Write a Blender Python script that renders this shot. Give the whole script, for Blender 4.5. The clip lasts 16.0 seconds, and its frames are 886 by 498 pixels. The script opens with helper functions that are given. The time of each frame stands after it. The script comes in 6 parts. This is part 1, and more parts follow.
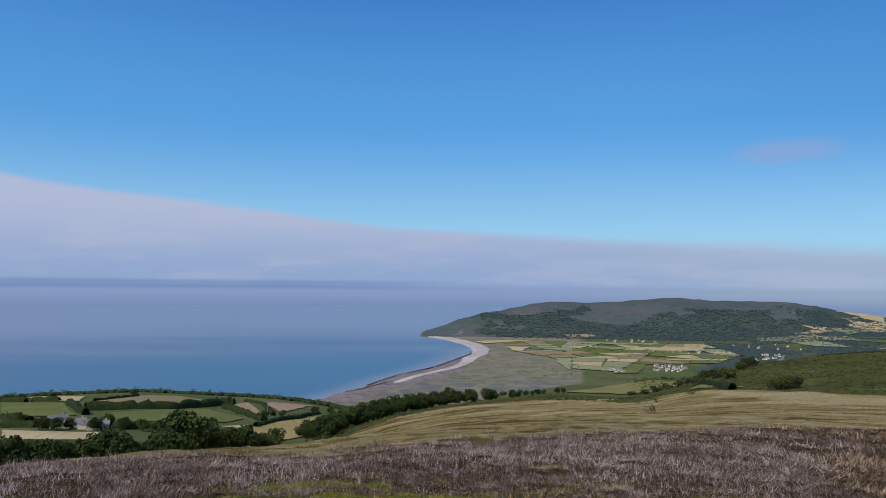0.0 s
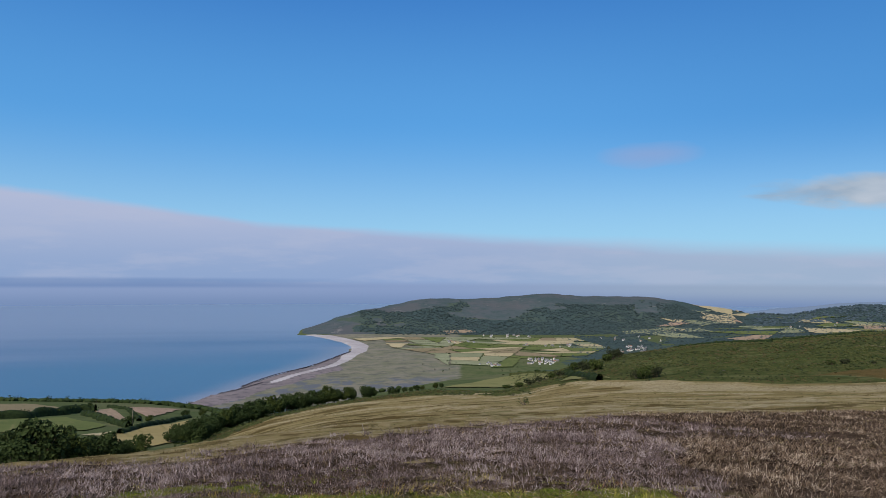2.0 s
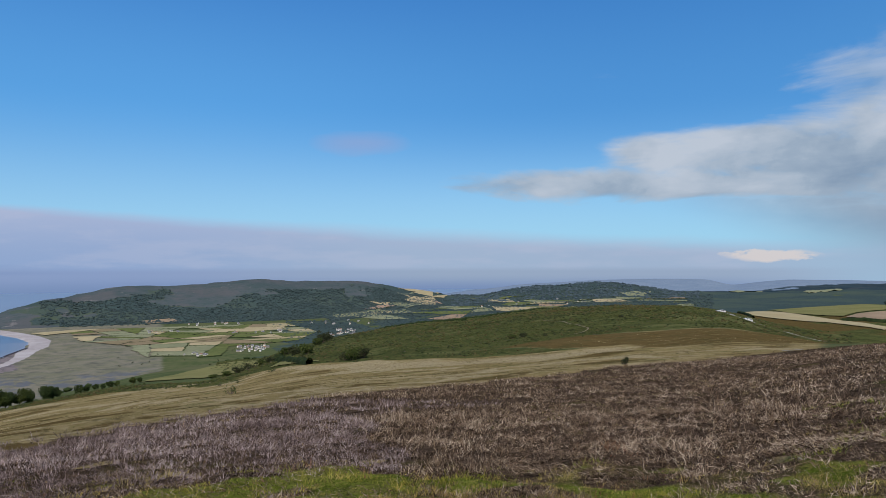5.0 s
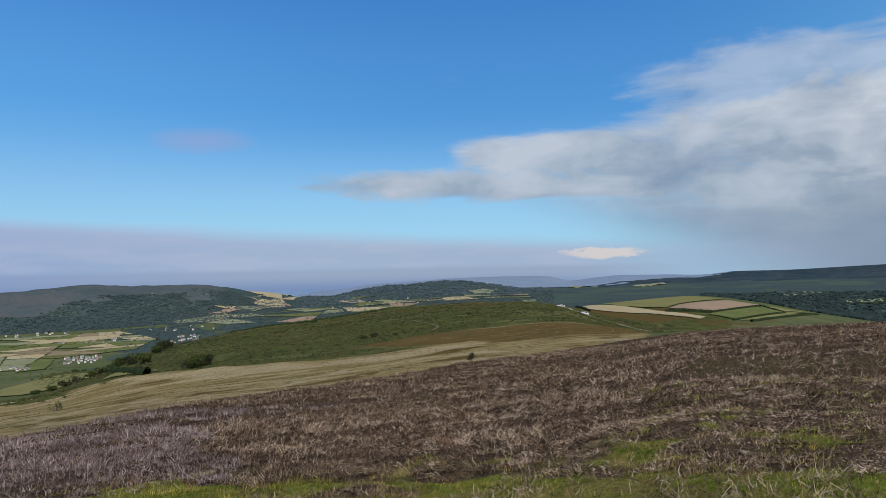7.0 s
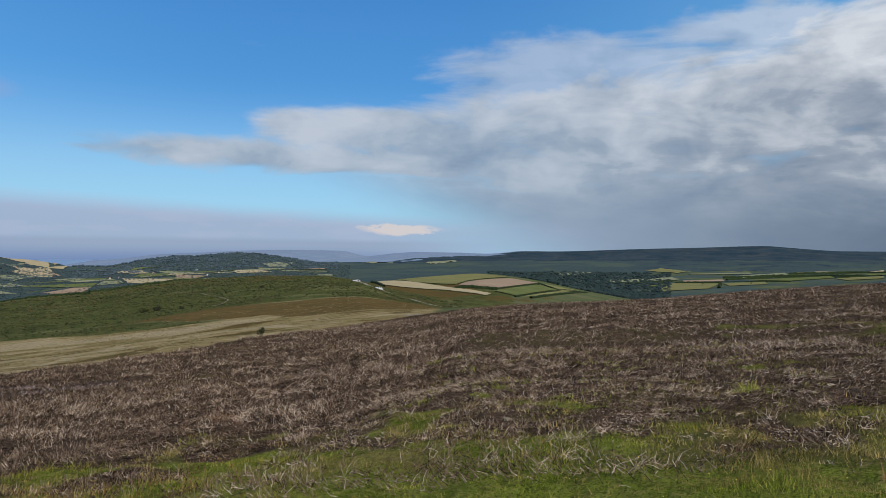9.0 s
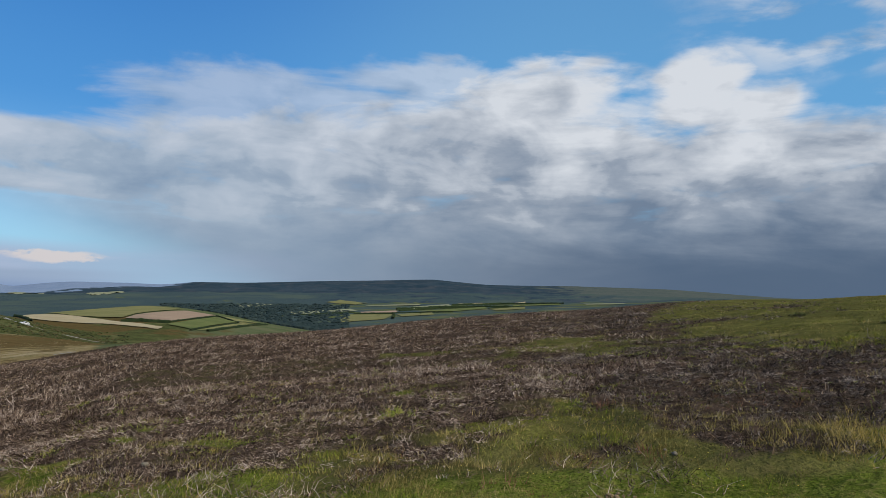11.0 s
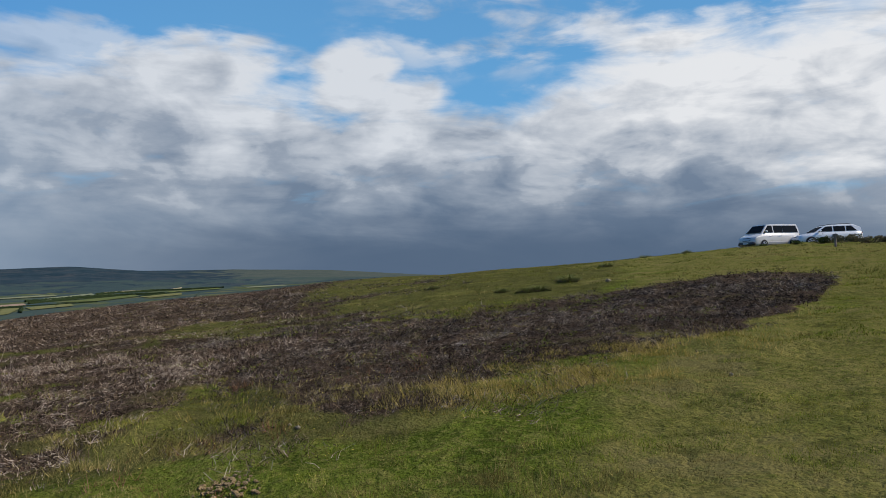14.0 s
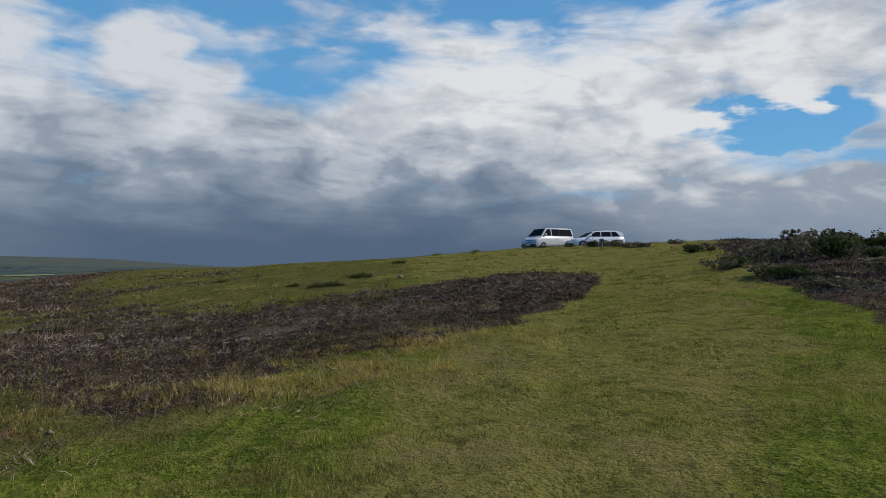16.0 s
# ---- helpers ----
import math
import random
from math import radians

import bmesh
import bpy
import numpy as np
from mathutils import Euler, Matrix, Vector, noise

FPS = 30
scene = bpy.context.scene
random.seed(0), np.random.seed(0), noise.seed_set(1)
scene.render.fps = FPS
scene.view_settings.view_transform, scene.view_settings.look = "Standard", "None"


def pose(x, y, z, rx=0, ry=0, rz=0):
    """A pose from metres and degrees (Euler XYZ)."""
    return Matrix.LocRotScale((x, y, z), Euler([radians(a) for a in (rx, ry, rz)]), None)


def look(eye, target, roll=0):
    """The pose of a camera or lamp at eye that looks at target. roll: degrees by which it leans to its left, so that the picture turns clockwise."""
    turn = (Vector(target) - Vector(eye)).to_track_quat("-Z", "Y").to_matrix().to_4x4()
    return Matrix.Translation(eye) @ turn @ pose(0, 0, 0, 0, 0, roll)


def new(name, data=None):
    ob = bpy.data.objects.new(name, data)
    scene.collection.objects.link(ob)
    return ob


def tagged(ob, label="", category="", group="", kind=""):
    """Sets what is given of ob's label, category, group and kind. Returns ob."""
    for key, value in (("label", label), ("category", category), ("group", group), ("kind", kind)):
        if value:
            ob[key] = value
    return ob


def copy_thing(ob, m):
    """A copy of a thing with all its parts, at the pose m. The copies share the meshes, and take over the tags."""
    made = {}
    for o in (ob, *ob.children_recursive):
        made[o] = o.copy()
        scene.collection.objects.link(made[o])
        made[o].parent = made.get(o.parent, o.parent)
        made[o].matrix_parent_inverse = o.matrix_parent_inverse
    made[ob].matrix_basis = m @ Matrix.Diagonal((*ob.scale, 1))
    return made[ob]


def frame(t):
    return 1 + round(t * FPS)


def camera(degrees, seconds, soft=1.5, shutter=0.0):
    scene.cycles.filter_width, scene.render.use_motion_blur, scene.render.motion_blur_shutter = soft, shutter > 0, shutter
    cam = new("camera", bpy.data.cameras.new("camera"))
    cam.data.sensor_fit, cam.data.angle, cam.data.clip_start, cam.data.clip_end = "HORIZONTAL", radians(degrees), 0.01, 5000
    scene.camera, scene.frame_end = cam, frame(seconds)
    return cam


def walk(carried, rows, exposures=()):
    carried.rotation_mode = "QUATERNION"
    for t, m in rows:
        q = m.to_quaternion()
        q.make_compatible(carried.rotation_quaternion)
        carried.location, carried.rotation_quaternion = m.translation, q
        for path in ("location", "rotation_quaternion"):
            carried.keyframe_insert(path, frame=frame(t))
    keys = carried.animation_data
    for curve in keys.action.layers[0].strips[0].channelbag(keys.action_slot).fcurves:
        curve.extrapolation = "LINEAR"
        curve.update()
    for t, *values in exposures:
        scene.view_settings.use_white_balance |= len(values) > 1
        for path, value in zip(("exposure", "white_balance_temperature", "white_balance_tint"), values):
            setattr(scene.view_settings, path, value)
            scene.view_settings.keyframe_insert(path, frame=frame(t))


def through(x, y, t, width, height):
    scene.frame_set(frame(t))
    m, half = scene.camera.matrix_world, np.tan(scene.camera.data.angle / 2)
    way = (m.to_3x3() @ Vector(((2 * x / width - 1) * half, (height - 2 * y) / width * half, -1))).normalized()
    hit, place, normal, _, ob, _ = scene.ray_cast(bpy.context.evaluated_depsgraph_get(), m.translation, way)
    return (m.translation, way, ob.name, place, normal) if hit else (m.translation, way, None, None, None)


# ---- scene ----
EXPOSURES = [(0.0, 0.0), (14.5, 0.0), (16.0, -0.1)]

cam = camera(63.49, 16.0, soft=0.5)
# seconds, place, yaw, pitch, roll: held at arm's length by somebody who turns on the spot
PATH = [
    (0, 0, -0, 0, 0, 2.8, -0.5),
    (0.5, 0.033, -0.005, -0.001, -1.91, 3.45, -0.07),
    (1, 0.056, -0.006, -0.008, -4.14, 3.14, -0.68),
    (1.5, 0.072, -0.006, -0.007, -6.25, 3.07, -0.3),
    (2, 0.101, -0.012, -0.01, -9.61, 2.63, -0.21),
    (2.5, 0.14, -0.008, -0.009, -14.66, 1.9, 0.44),
    (3, 0.181, -0.027, -0, -17.09, 1.81, 0.17),
    (3.5, 0.23, -0.045, -0.001, -20.89, 1.52, 0.2),
    (4, 0.286, -0.061, -0.007, -24.2, 1.08, 0.24),
    (4.5, 0.331, -0.069, -0.016, -28.58, 1.17, -0.1),
    (4.7, 0.349, -0.076, -0.015, -30.28, 1.28, -0.02),
    (6.8, 0.549, -0.275, -0.01, -42.38, 1.51, 0.96),
    (7, 0.563, -0.279, -0.009, -44.24, 1.34, 1.04),
    (7.5, 0.601, -0.293, -0.018, -48.05, 1.07, 0.95),
    (8, 0.624, -0.307, -0.015, -51.96, 0.65, 0.82),
    (8.5, 0.643, -0.332, -0.013, -55.4, 0.58, 0.68),
    (9, 0.676, -0.388, -0.008, -60.35, -0.7, -0.88),
    (9.5, 0.737, -0.456, 0.029, -67.67, 0.48, 0),
    (9.7, 0.745, -0.48, 0.035, -71.32, 1.43, -0.6),
    (11.8, 0.745, -0.893, 0.004, -91.51, 1.62, -0.99),
    (12, 0.746, -0.923, 0.005, -93.39, 1.7, -0.77),
    (12.5, 0.751, -0.959, 0.005, -96.86, 1.91, -0.16),
    (13, 0.745, -1.004, 0.006, -101.6, 1.86, -0.01),
    (13.5, 0.743, -1.053, 0.004, -107.29, 1.58, -0.12),
    (14, 0.744, -1.084, -0.003, -112, 1.44, -0.18),
    (14.5, 0.746, -1.119, -0.004, -116.42, 1.12, -0.31),
    (15, 0.748, -1.135, -0.003, -120.08, 1.77, -0.93),
    (15.5, 0.733, -1.158, -0.003, -123.31, 1.68, -1),
    (16, 0.695, -1.179, -0.001, -128.12, 1.29, -1.67),
]
walk(cam, [(t, pose(x, y, 1.55 + z, 90 + pitch, roll, yaw)) for t, x, y, z, yaw, pitch, roll in PATH], EXPOSURES)

# ---- sky and sun ----
SUN_EL, SUN_AZ = 42.0, 145.0
world = bpy.data.worlds.new("sky")
scene.world = world
world.use_nodes = True


class Net:
    """Short hand for node trees."""

    def __init__(self, tree):
        self.tree = tree
        tree.nodes.clear()

    def add(self, kind, **sets):
        n = self.tree.nodes.new(kind)
        for k, v in sets.items():
            if k == "op":
                n.operation = v
            elif k == "blend":
                n.data_type, n.blend_type = "RGBA", v
            elif k == "dims":
                n.noise_dimensions = v
        return n

    def put(self, socket, v):
        if isinstance(v, bpy.types.NodeSocket):
            self.tree.links.new(v, socket)
        elif isinstance(v, (tuple, list)) and len(v) == 3 and socket.type == "RGBA":
            socket.default_value = (*v, 1)
        else:
            socket.default_value = v

    def math(self, op, a, b=0.0, c=0.0, clamp=False):
        n = self.add("ShaderNodeMath", op=op)
        n.use_clamp = clamp
        for i, v in enumerate((a, b, c)):
            self.put(n.inputs[i], v)
        return n.outputs[0]

    def span(self, v, a, b, lo=0.0, hi=1.0, smooth=True):
        n = self.tree.nodes.new("ShaderNodeMapRange")
        n.interpolation_type = "SMOOTHSTEP" if smooth else "LINEAR"
        for i, x in enumerate((v, a, b, lo, hi)):
            self.put(n.inputs[i], x)
        return n.outputs[0]

    def mix(self, f, a, b, blend="MIX"):
        n = self.add("ShaderNodeMix", blend=blend)
        self.put(n.inputs[0], f), self.put(n.inputs[6], a), self.put(n.inputs[7], b)
        return n.outputs[2]

    def noise(self, vec, scale, detail=4.0, rough=0.55, warp=0.0):
        n = self.tree.nodes.new("ShaderNodeTexNoise")
        if vec is not None:
            self.put(n.inputs["Vector"], vec)
        n.inputs["Scale"].default_value, n.inputs["Detail"].default_value, n.inputs["Roughness"].default_value, n.inputs["Distortion"].default_value = scale, detail, rough, warp
        return n.outputs["Fac"]

    def xyz(self, x, y, z):
        n = self.tree.nodes.new("ShaderNodeCombineXYZ")
        for i, v in enumerate((x, y, z)):
            self.put(n.inputs[i], v)
        return n.outputs[0]

    def parts(self, v):
        n = self.tree.nodes.new("ShaderNodeSeparateXYZ")
        self.put(n.inputs[0], v)
        return n.outputs


def rgb(r, g, b):
    """A colour given as 0 to 255 display values."""
    return tuple(((c / 255 + .055) / 1.055) ** 2.4 if c > 10 else c / 255 / 12.92 for c in (r, g, b))


def build_sky():
    k = Net(world.node_tree)
    way = k.tree.nodes.new("ShaderNodeTexCoord").outputs["Generated"]
    x, y, z = k.parts(way)
    el = k.math("MULTIPLY", k.math("ARCSINE", z), 57.296)
    az = k.math("MULTIPLY", k.math("ARCTAN2", k.math("MULTIPLY", x, -1), y), 57.296)
    sky = k.tree.nodes.new("ShaderNodeTexSky")
    sky.sky_type, sky.sun_disc = "NISHITA", False
    sky.sun_elevation, sky.sun_rotation, sky.altitude = radians(SUN_EL), radians(-SUN_AZ), 400
    sky.air_density, sky.dust_density, sky.ozone_density = 1.0, 0.3, 2.5
    blue = k.mix(1.0, sky.outputs[0], (.05, .09, .12), "MULTIPLY")
    # a deep clear blue that pales towards the horizon
    clear = k.mix(k.span(el, 10, 30), rgb(90, 162, 226), rgb(40, 106, 192))
    clear = k.mix(k.span(el, 13, 2), clear, rgb(156, 202, 233))
    clear = k.mix(k.span(az, -56, -98, 0, .62), clear, rgb(112, 172, 212))
    clear = k.mix(k.math("MULTIPLY", k.math("MULTIPLY", k.span(az, -10, -48, 0, .4), k.span(az, -86, -62)), k.span(el, 5, 13)), clear, rgb(52, 120, 190))
    blue = k.mix(.8, blue, clear)
    # clouds over the land: banks as rounded heaps (bearing, height, half width, half height in degrees), frayed by noise
    zz = k.math("ADD", k.math("MAXIMUM", z, 0), .2)
    plan = k.xyz(k.math("DIVIDE", x, zz), k.math("DIVIDE", y, zz), 0)
    big = k.noise(plan, 1.5, 5, .5, .2)
    fine = k.noise(plan, 3.6, 6, .52, .25)
    streaks = k.noise(k.xyz(k.math("MULTIPLY", az, .07), k.math("MULTIPLY", el, .30), 2.0), 1.3, 7, .58, .5)
    billow = k.noise(k.xyz(k.math("MULTIPLY", az, .13), k.math("MULTIPLY", el, .24), 5.0), 1.5, 5, .5, .3)
    az2 = k.math("ADD", az, k.math("MULTIPLY", k.math("SUBTRACT", big, .5), 9.0))
    el2 = k.math("ADD", el, k.math("MULTIPLY", k.math("SUBTRACT", billow, .5), k.span(az, -48, -80, 1.4, 4.2)))

    def heap(a, e, wa, we, u=az2, v=el2):
        p = k.math("DIVIDE", k.math("ADD", u, -a), wa)
        q = k.math("DIVIDE", k.math("ADD", v, -e), we)
        return k.math("SUBTRACT", 1, k.math("ADD", k.math("MULTIPLY", p, p), k.math("MULTIPLY", q, q)))

    def all_of(heaps):
        out = -1.0
        for h in heaps:
            out = k.math("SMOOTH_MAX", heap(*h), out, .25)
        return out
    field = all_of([(-50, 6.4, 14.5, 1.3), (-55, 8.0, 8.5, 2.4), (-62, 7.8, 9, 3.6), (-74, 8, 16, 5.0), (-92, 8, 18, 8.0), (-92.5, 14.6, 6, 2.6),
                    (-104, 14.2, 3.8, 3.5), (-109, 11.0, 5.5, 4.0), (-114, 5.5, 18, 6.2), (-131, 10, 11, 8.2), (-122, 9.5, 7, 4.6), (-143, 11.5, 10, 7.5), (-153, 5, 18, 4.2), (-156, 15.5, 9, 4.5), (-172, 14, 18, 10)])
    fray = k.math("ADD", k.math("MULTIPLY", k.math("SUBTRACT", fine, .5), 1.5), k.math("MULTIPLY", k.math("SUBTRACT", streaks, .5), 2.2))
    hole = heap(-154, 10.8, 6.5, 1.7, k.math("ADD", az2, k.math("MULTIPLY", fray, 3)), k.math("ADD", el2, k.math("MULTIPLY", fray, 1.6)))
    field = k.math("SUBTRACT", field, k.math("MULTIPLY", k.span(hole, -.4, .8), 1.5))
    body = k.span(k.math("ADD", field, fray), -.45, .62)
    # thinner sheets: a veil over the tongue, torn wisps high up, a level base towards the horizon
    thin = k.math("MULTIPLY", k.span(k.math("ADD", k.math("SMOOTH_MAX", heap(-72, 12.8, 12, 3.4), heap(-84, 15.2, 10, 2.4), .2), fray), -.2, .7), .62)
    torn = k.math("MULTIPLY", k.math("MULTIPLY", k.span(k.math("ADD", k.math("MULTIPLY", fine, .6), k.math("MULTIPLY", streaks, .4)), .45, .6), k.span(el, 13.5, 17.5)), k.span(az, -100, -112, 0, .85))
    level = k.math("MULTIPLY", k.span(k.math("SUBTRACT", az, k.math("MULTIPLY", el, 2.2)), -58, -74), k.span(k.math("ADD", el, k.math("MULTIPLY", k.math("SUBTRACT", streaks, .5), 5)), 7.5, 4.2))
    low_sheet = k.math("MULTIPLY", k.math("MULTIPLY", k.span(k.math("ABSOLUTE", k.math("ADD", az, 57)), 11, 5), k.span(k.math("ABSOLUTE", k.math("SUBTRACT", el, 4.2)), 1.3, .3)), k.span(streaks, .5, .62, 0, .6))
    cover = k.math("MAXIMUM", k.math("MAXIMUM", body, thin), k.math("MAXIMUM", k.math("MAXIMUM", torn, low_sheet), level))
    # bright heads and grey bases
    base = k.math("ADD", k.span(az, -60, -100, 4.2, 6.4), k.span(az, -132, -146, 0, -1.8))
    tall = k.span(k.math("SUBTRACT", el, base), -4.2, 7.5)
    relief = k.math("ADD", k.math("MULTIPLY", k.math("SUBTRACT", billow, .5), 2.1), k.math("MULTIPLY", k.math("SUBTRACT", streaks, .5), 1.2))
    relief = k.math("ADD", relief, k.math("MULTIPLY", k.math("SUBTRACT", fine, .5), .35))
    shade = k.math("ADD", k.math("ADD", k.math("MULTIPLY", tall, .78), .10), k.math("MULTIPLY", relief, k.span(el, .5, 7, .12, .9)), clamp=True)
    dull = k.mix(k.span(az, -62, -98), rgb(132, 152, 176), k.mix(k.span(az, -134, -152), rgb(112, 127, 148), rgb(138, 152, 172)))
    mid = k.mix(k.span(az, -60, -90), rgb(160, 176, 194), rgb(160, 169, 182))
    cloud = k.mix(k.span(shade, 0, .5, smooth=False), dull, mid)
    head = k.mix(k.span(az, -62, -96), rgb(190, 199, 212), k.mix(k.span(az, -112, -132), rgb(216, 220, 226), rgb(232, 233, 235)))
    cloud = k.mix(k.span(shade, .42, 1, smooth=False), cloud, head)
    gloom = k.math("MULTIPLY", k.span(k.math("ADD", el, k.math("MULTIPLY", k.math("SUBTRACT", streaks, .5), 4)), k.span(az, -90, -125, 4.2, 7.2), .8), k.math("MULTIPLY", k.span(az, -74, -108), k.span(az, -152, -136, .3, 1)))
    cloud = k.mix(k.math("MULTIPLY", gloom, .86), cloud, rgb(74, 91, 116))
    out = k.mix(k.math("MULTIPLY", cover, .96), blue, cloud)
    # a faint lone wisp, and one bright low cloud over the inland gap
    wisp = k.math("MAXIMUM", heap(-25.8, 9.9, 4.2, 1.15, az, k.math("ADD", el, k.math("MULTIPLY", k.math("SUBTRACT", streaks, .5), 2))), 0)
    out = k.mix(k.math("MULTIPLY", wisp, .55), out, rgb(150, 165, 206))
    # sea fog bank to the north and east
    edge = k.math("ADD", k.span(az, -60, 8, 1.9, 4.75, False), k.span(az, 5, 34, 0, 2.9, False))
    wisps = k.noise(k.xyz(k.math("MULTIPLY", az, .055), k.math("MULTIPLY", el, .3), 0), 1.6, 6, .6)
    edge = k.math("ADD", edge, k.math("MULTIPLY", k.math("SUBTRACT", wisps, .5), .9))
    bank = k.span(k.math("SUBTRACT", el, edge), .22, k.span(az, -40, 10, -1.4, -.5))
    bank = k.math("MULTIPLY", bank, k.span(az, -80, -52))
    fog = k.mix(k.span(el, 0, 6.5), k.mix(k.span(az, -4, -34), rgb(142, 163, 203), rgb(158, 176, 203)), rgb(178, 186, 214))
    fog = k.mix(k.math("MULTIPLY", k.span(wisps, .45, .62), .3), fog, rgb(184, 188, 211))
    out = k.mix(k.math("MULTIPLY", bank, .93), out, fog)
    ruff = k.math("SUBTRACT", k.noise(k.xyz(k.math("MULTIPLY", az, .55), k.math("MULTIPLY", el, 1.3), 7.0), 1.0, 5, .6), .5)
    puff = heap(-57, .8, 3.4, .5, k.math("ADD", az, k.math("MULTIPLY", ruff, 5)), k.math("ADD", el, k.math("MULTIPLY", ruff, 1.3)))
    out = k.mix(k.span(puff, -.1, .7, 0, .85), out, rgb(216, 208, 206))
    # haze where sea and sky meet
    low = k.mix(k.span(el, -1.85, -.5), rgb(119, 142, 182), k.mix(k.span(az, -4, -34), rgb(136, 156, 195), rgb(150, 168, 194)))
    low = k.mix(k.span(az, -88, -60), rgb(62, 74, 92), low)
    out = k.mix(k.math("MULTIPLY", k.span(el, .1, -.4), k.math("MAXIMUM", k.span(az, -66, -52), k.span(el, -1, -2))), out, low)
    strip = k.math("MULTIPLY", k.span(el, -.62, -.3), k.span(el, .35, .05))
    out = k.mix(k.math("MULTIPLY", strip, k.span(az, -8, 12, 0, .5)), out, rgb(96, 128, 178))
    bg = k.tree.nodes.new("ShaderNodeBackground")
    k.put(bg.inputs[0], out)
    bg.inputs[1].default_value = 1.0
    k.tree.links.new(bg.outputs[0], k.tree.nodes.new("ShaderNodeOutputWorld").inputs[0])


build_sky()
sun = new("sun", bpy.data.lights.new("sun", "SUN"))
sun.data.energy, sun.data.angle, sun.data.color = 4.4, radians(.6), (1, .92, .80)
_a, _e = radians(SUN_AZ), radians(SUN_EL)
sun.matrix_world = look((-math.sin(_a) * math.cos(_e) * 50, math.cos(_a) * math.cos(_e) * 50, 50 * math.sin(_e)), (0, 0, 0))

# ---- the lie of the land: ridges as bearings (degrees, left of the first view positive), each with its distance and its rise above the eye ----
EYE = 1.55
CX, CY = 0.3, -0.5
FULL = np.arange(-1800, 1800) * 0.1


def around(*pairs, soft=0.5):
    """A quantity that goes round the compass, given at a few bearings and smoothed."""
    az, v = np.array(sorted(pairs)).T
    v = np.interp(FULL, az, v, period=360)
    k = np.exp(-0.5 * (np.arange(-40, 41) * 0.1 / soft) ** 2)
    return np.convolve(np.concatenate([v[-40:], v, v[:40]]), k / k.sum(), "valid")


SEA = -150.0
near_r = around((34, 12), (12, 14), (0, 15), (-10, 18), (-22, 24), (-35, 36), (-47, 55), (-54, 75), (-59, 92), (-77, 95), (-92, 90), (-110, 66), (-120, 60), (-143, 62), (-161, 44), (150, 30), (90, 20), soft=2)
near_el = around((34, -13.4), (22, -13.5), (12, -13.8), (2, -13.3), (-10, -12.2), (-22, -10.7), (-35, -9.3), (-47, -7.7), (-54, -6.7), (-59, -5.9), (-63, -5.25), (-68, -4.95), (-77, -4.25), (-83, -3.55), (-92, -2.5), (-98, -1.95), (-104, -1.2), (-110, -.7), (-120, .15), (-130, .95), (-135, 1.4), (-143, 1.85), (-150, 2.25), (-161, 2.6), (150, 1), (90, -8))
slope_r = around((34, 60), (8, 120), (0, 120), (-16, 131), (-24, 150), (-35, 170), (-47, 190), (-60, 190), (-92, 200), (-110, 160), (-140, 130), (-161, 120), (90, 60), soft=2)
slope_el = around((34, -14.5), (14, -14.3), (8, -12.8), (0, -11), (-10, -10), (-16, -9.5), (-24, -8.4), (-35, -7.2), (-47, -5.7), (-54, -5.1), (-60, -5.4), (-70, -5.6), (-92, -3.6), (-110, -1.6), (-130, .3), (-161, 1.2), (150, 0), (90, -10))
mid_r = around((34, 120), (20, 150), (14, 170), (8, 235), (3.7, 280), (-3, 310), (-14, 340), (-20, 420), (-30, 440), (-46, 460), (-54, 420), (-60, 380), (-70, 400), (-110, 420), (-161, 400), (90, 150), soft=1.5)
mid_el = around((34, -13.3), (20, -13.3), (14, -12.9), (10, -12.2), (8, -11.5), (3.7, -10.2), (-3, -9.2), (-10, -8.45), (-14, -8.2), (-17, -7.5), (-20, -6.45), (-24, -5.5), (-30, -4.5), (-35, -4.0), (-40, -3.4), (-46, -3.0), (-51, -3.05), (-54, -3.45), (-57, -4.4), (-60, -5.2), (-70, -5.6), (-92, -4), (-110, -2), (-130, -.5), (-161, 0), (150, -1), (90, -11))
field_r = around((34, 560), (12, 560), (8, 470), (3, 430), (-10, 450), (-18, 520), (-22, 650), (-45, 800), (-55, 900), (-110, 900), (-161, 700), (90, 500), soft=1.5)
field_el = around((34, -7.95), (28, -8.0), (22.7, -8.05), (16.7, -8.6), (12.5, -8.95), (9, -9.5), (5, -10.5), (0, -9.9), (-5, -8.6), (-10, -7.75), (-14, -7.25), (-16.5, -6.95), (-18.5, -7.1), (-22, -7.3), (-30, -6.2), (-45, -4.6), (-52, -3.9), (-55.5, -3.35), (-59.5, -2.92), (-63, -2.62), (-65, -2.7), (-68, -3.1), (-72, -3.9), (-76, -4.6), (-82, -5.0), (-90, -4), (-100, -2.6), (-110, -1.6), (-130, -1), (-161, -1), (150, -2), (90, -10))
vale_r = around((34, 850), (8, 800), (-20, 900), (-30, 1150), (-36, 1500), (-161, 1500), (90, 800), soft=2)
vale_el = around((-36, -4.4), (-45, -3.8), (-55, -3.6), (-65, -3.5), (-75, -3.6), (-85, -3.0), (-95, -2.3), (-105, -1.6), (-115, -1.2), (-161, -1.2))
vale_z = np.where(FULL > -33, -148.3, np.interp(FULL, [-38, -33], [0, 1])[:] * -148.3 + (1 - np.interp(FULL, [-38, -33], [0, 1])) * (vale_r * np.tan(np.radians(vale_el))))
foot_r = around((10, 2050), (1.5, 2055), (-2, 2000), (-10, 1980), (-20, 2030), (-26, 2150), (-40, 2200), (-161, 2200), (90, 2100), soft=.4)
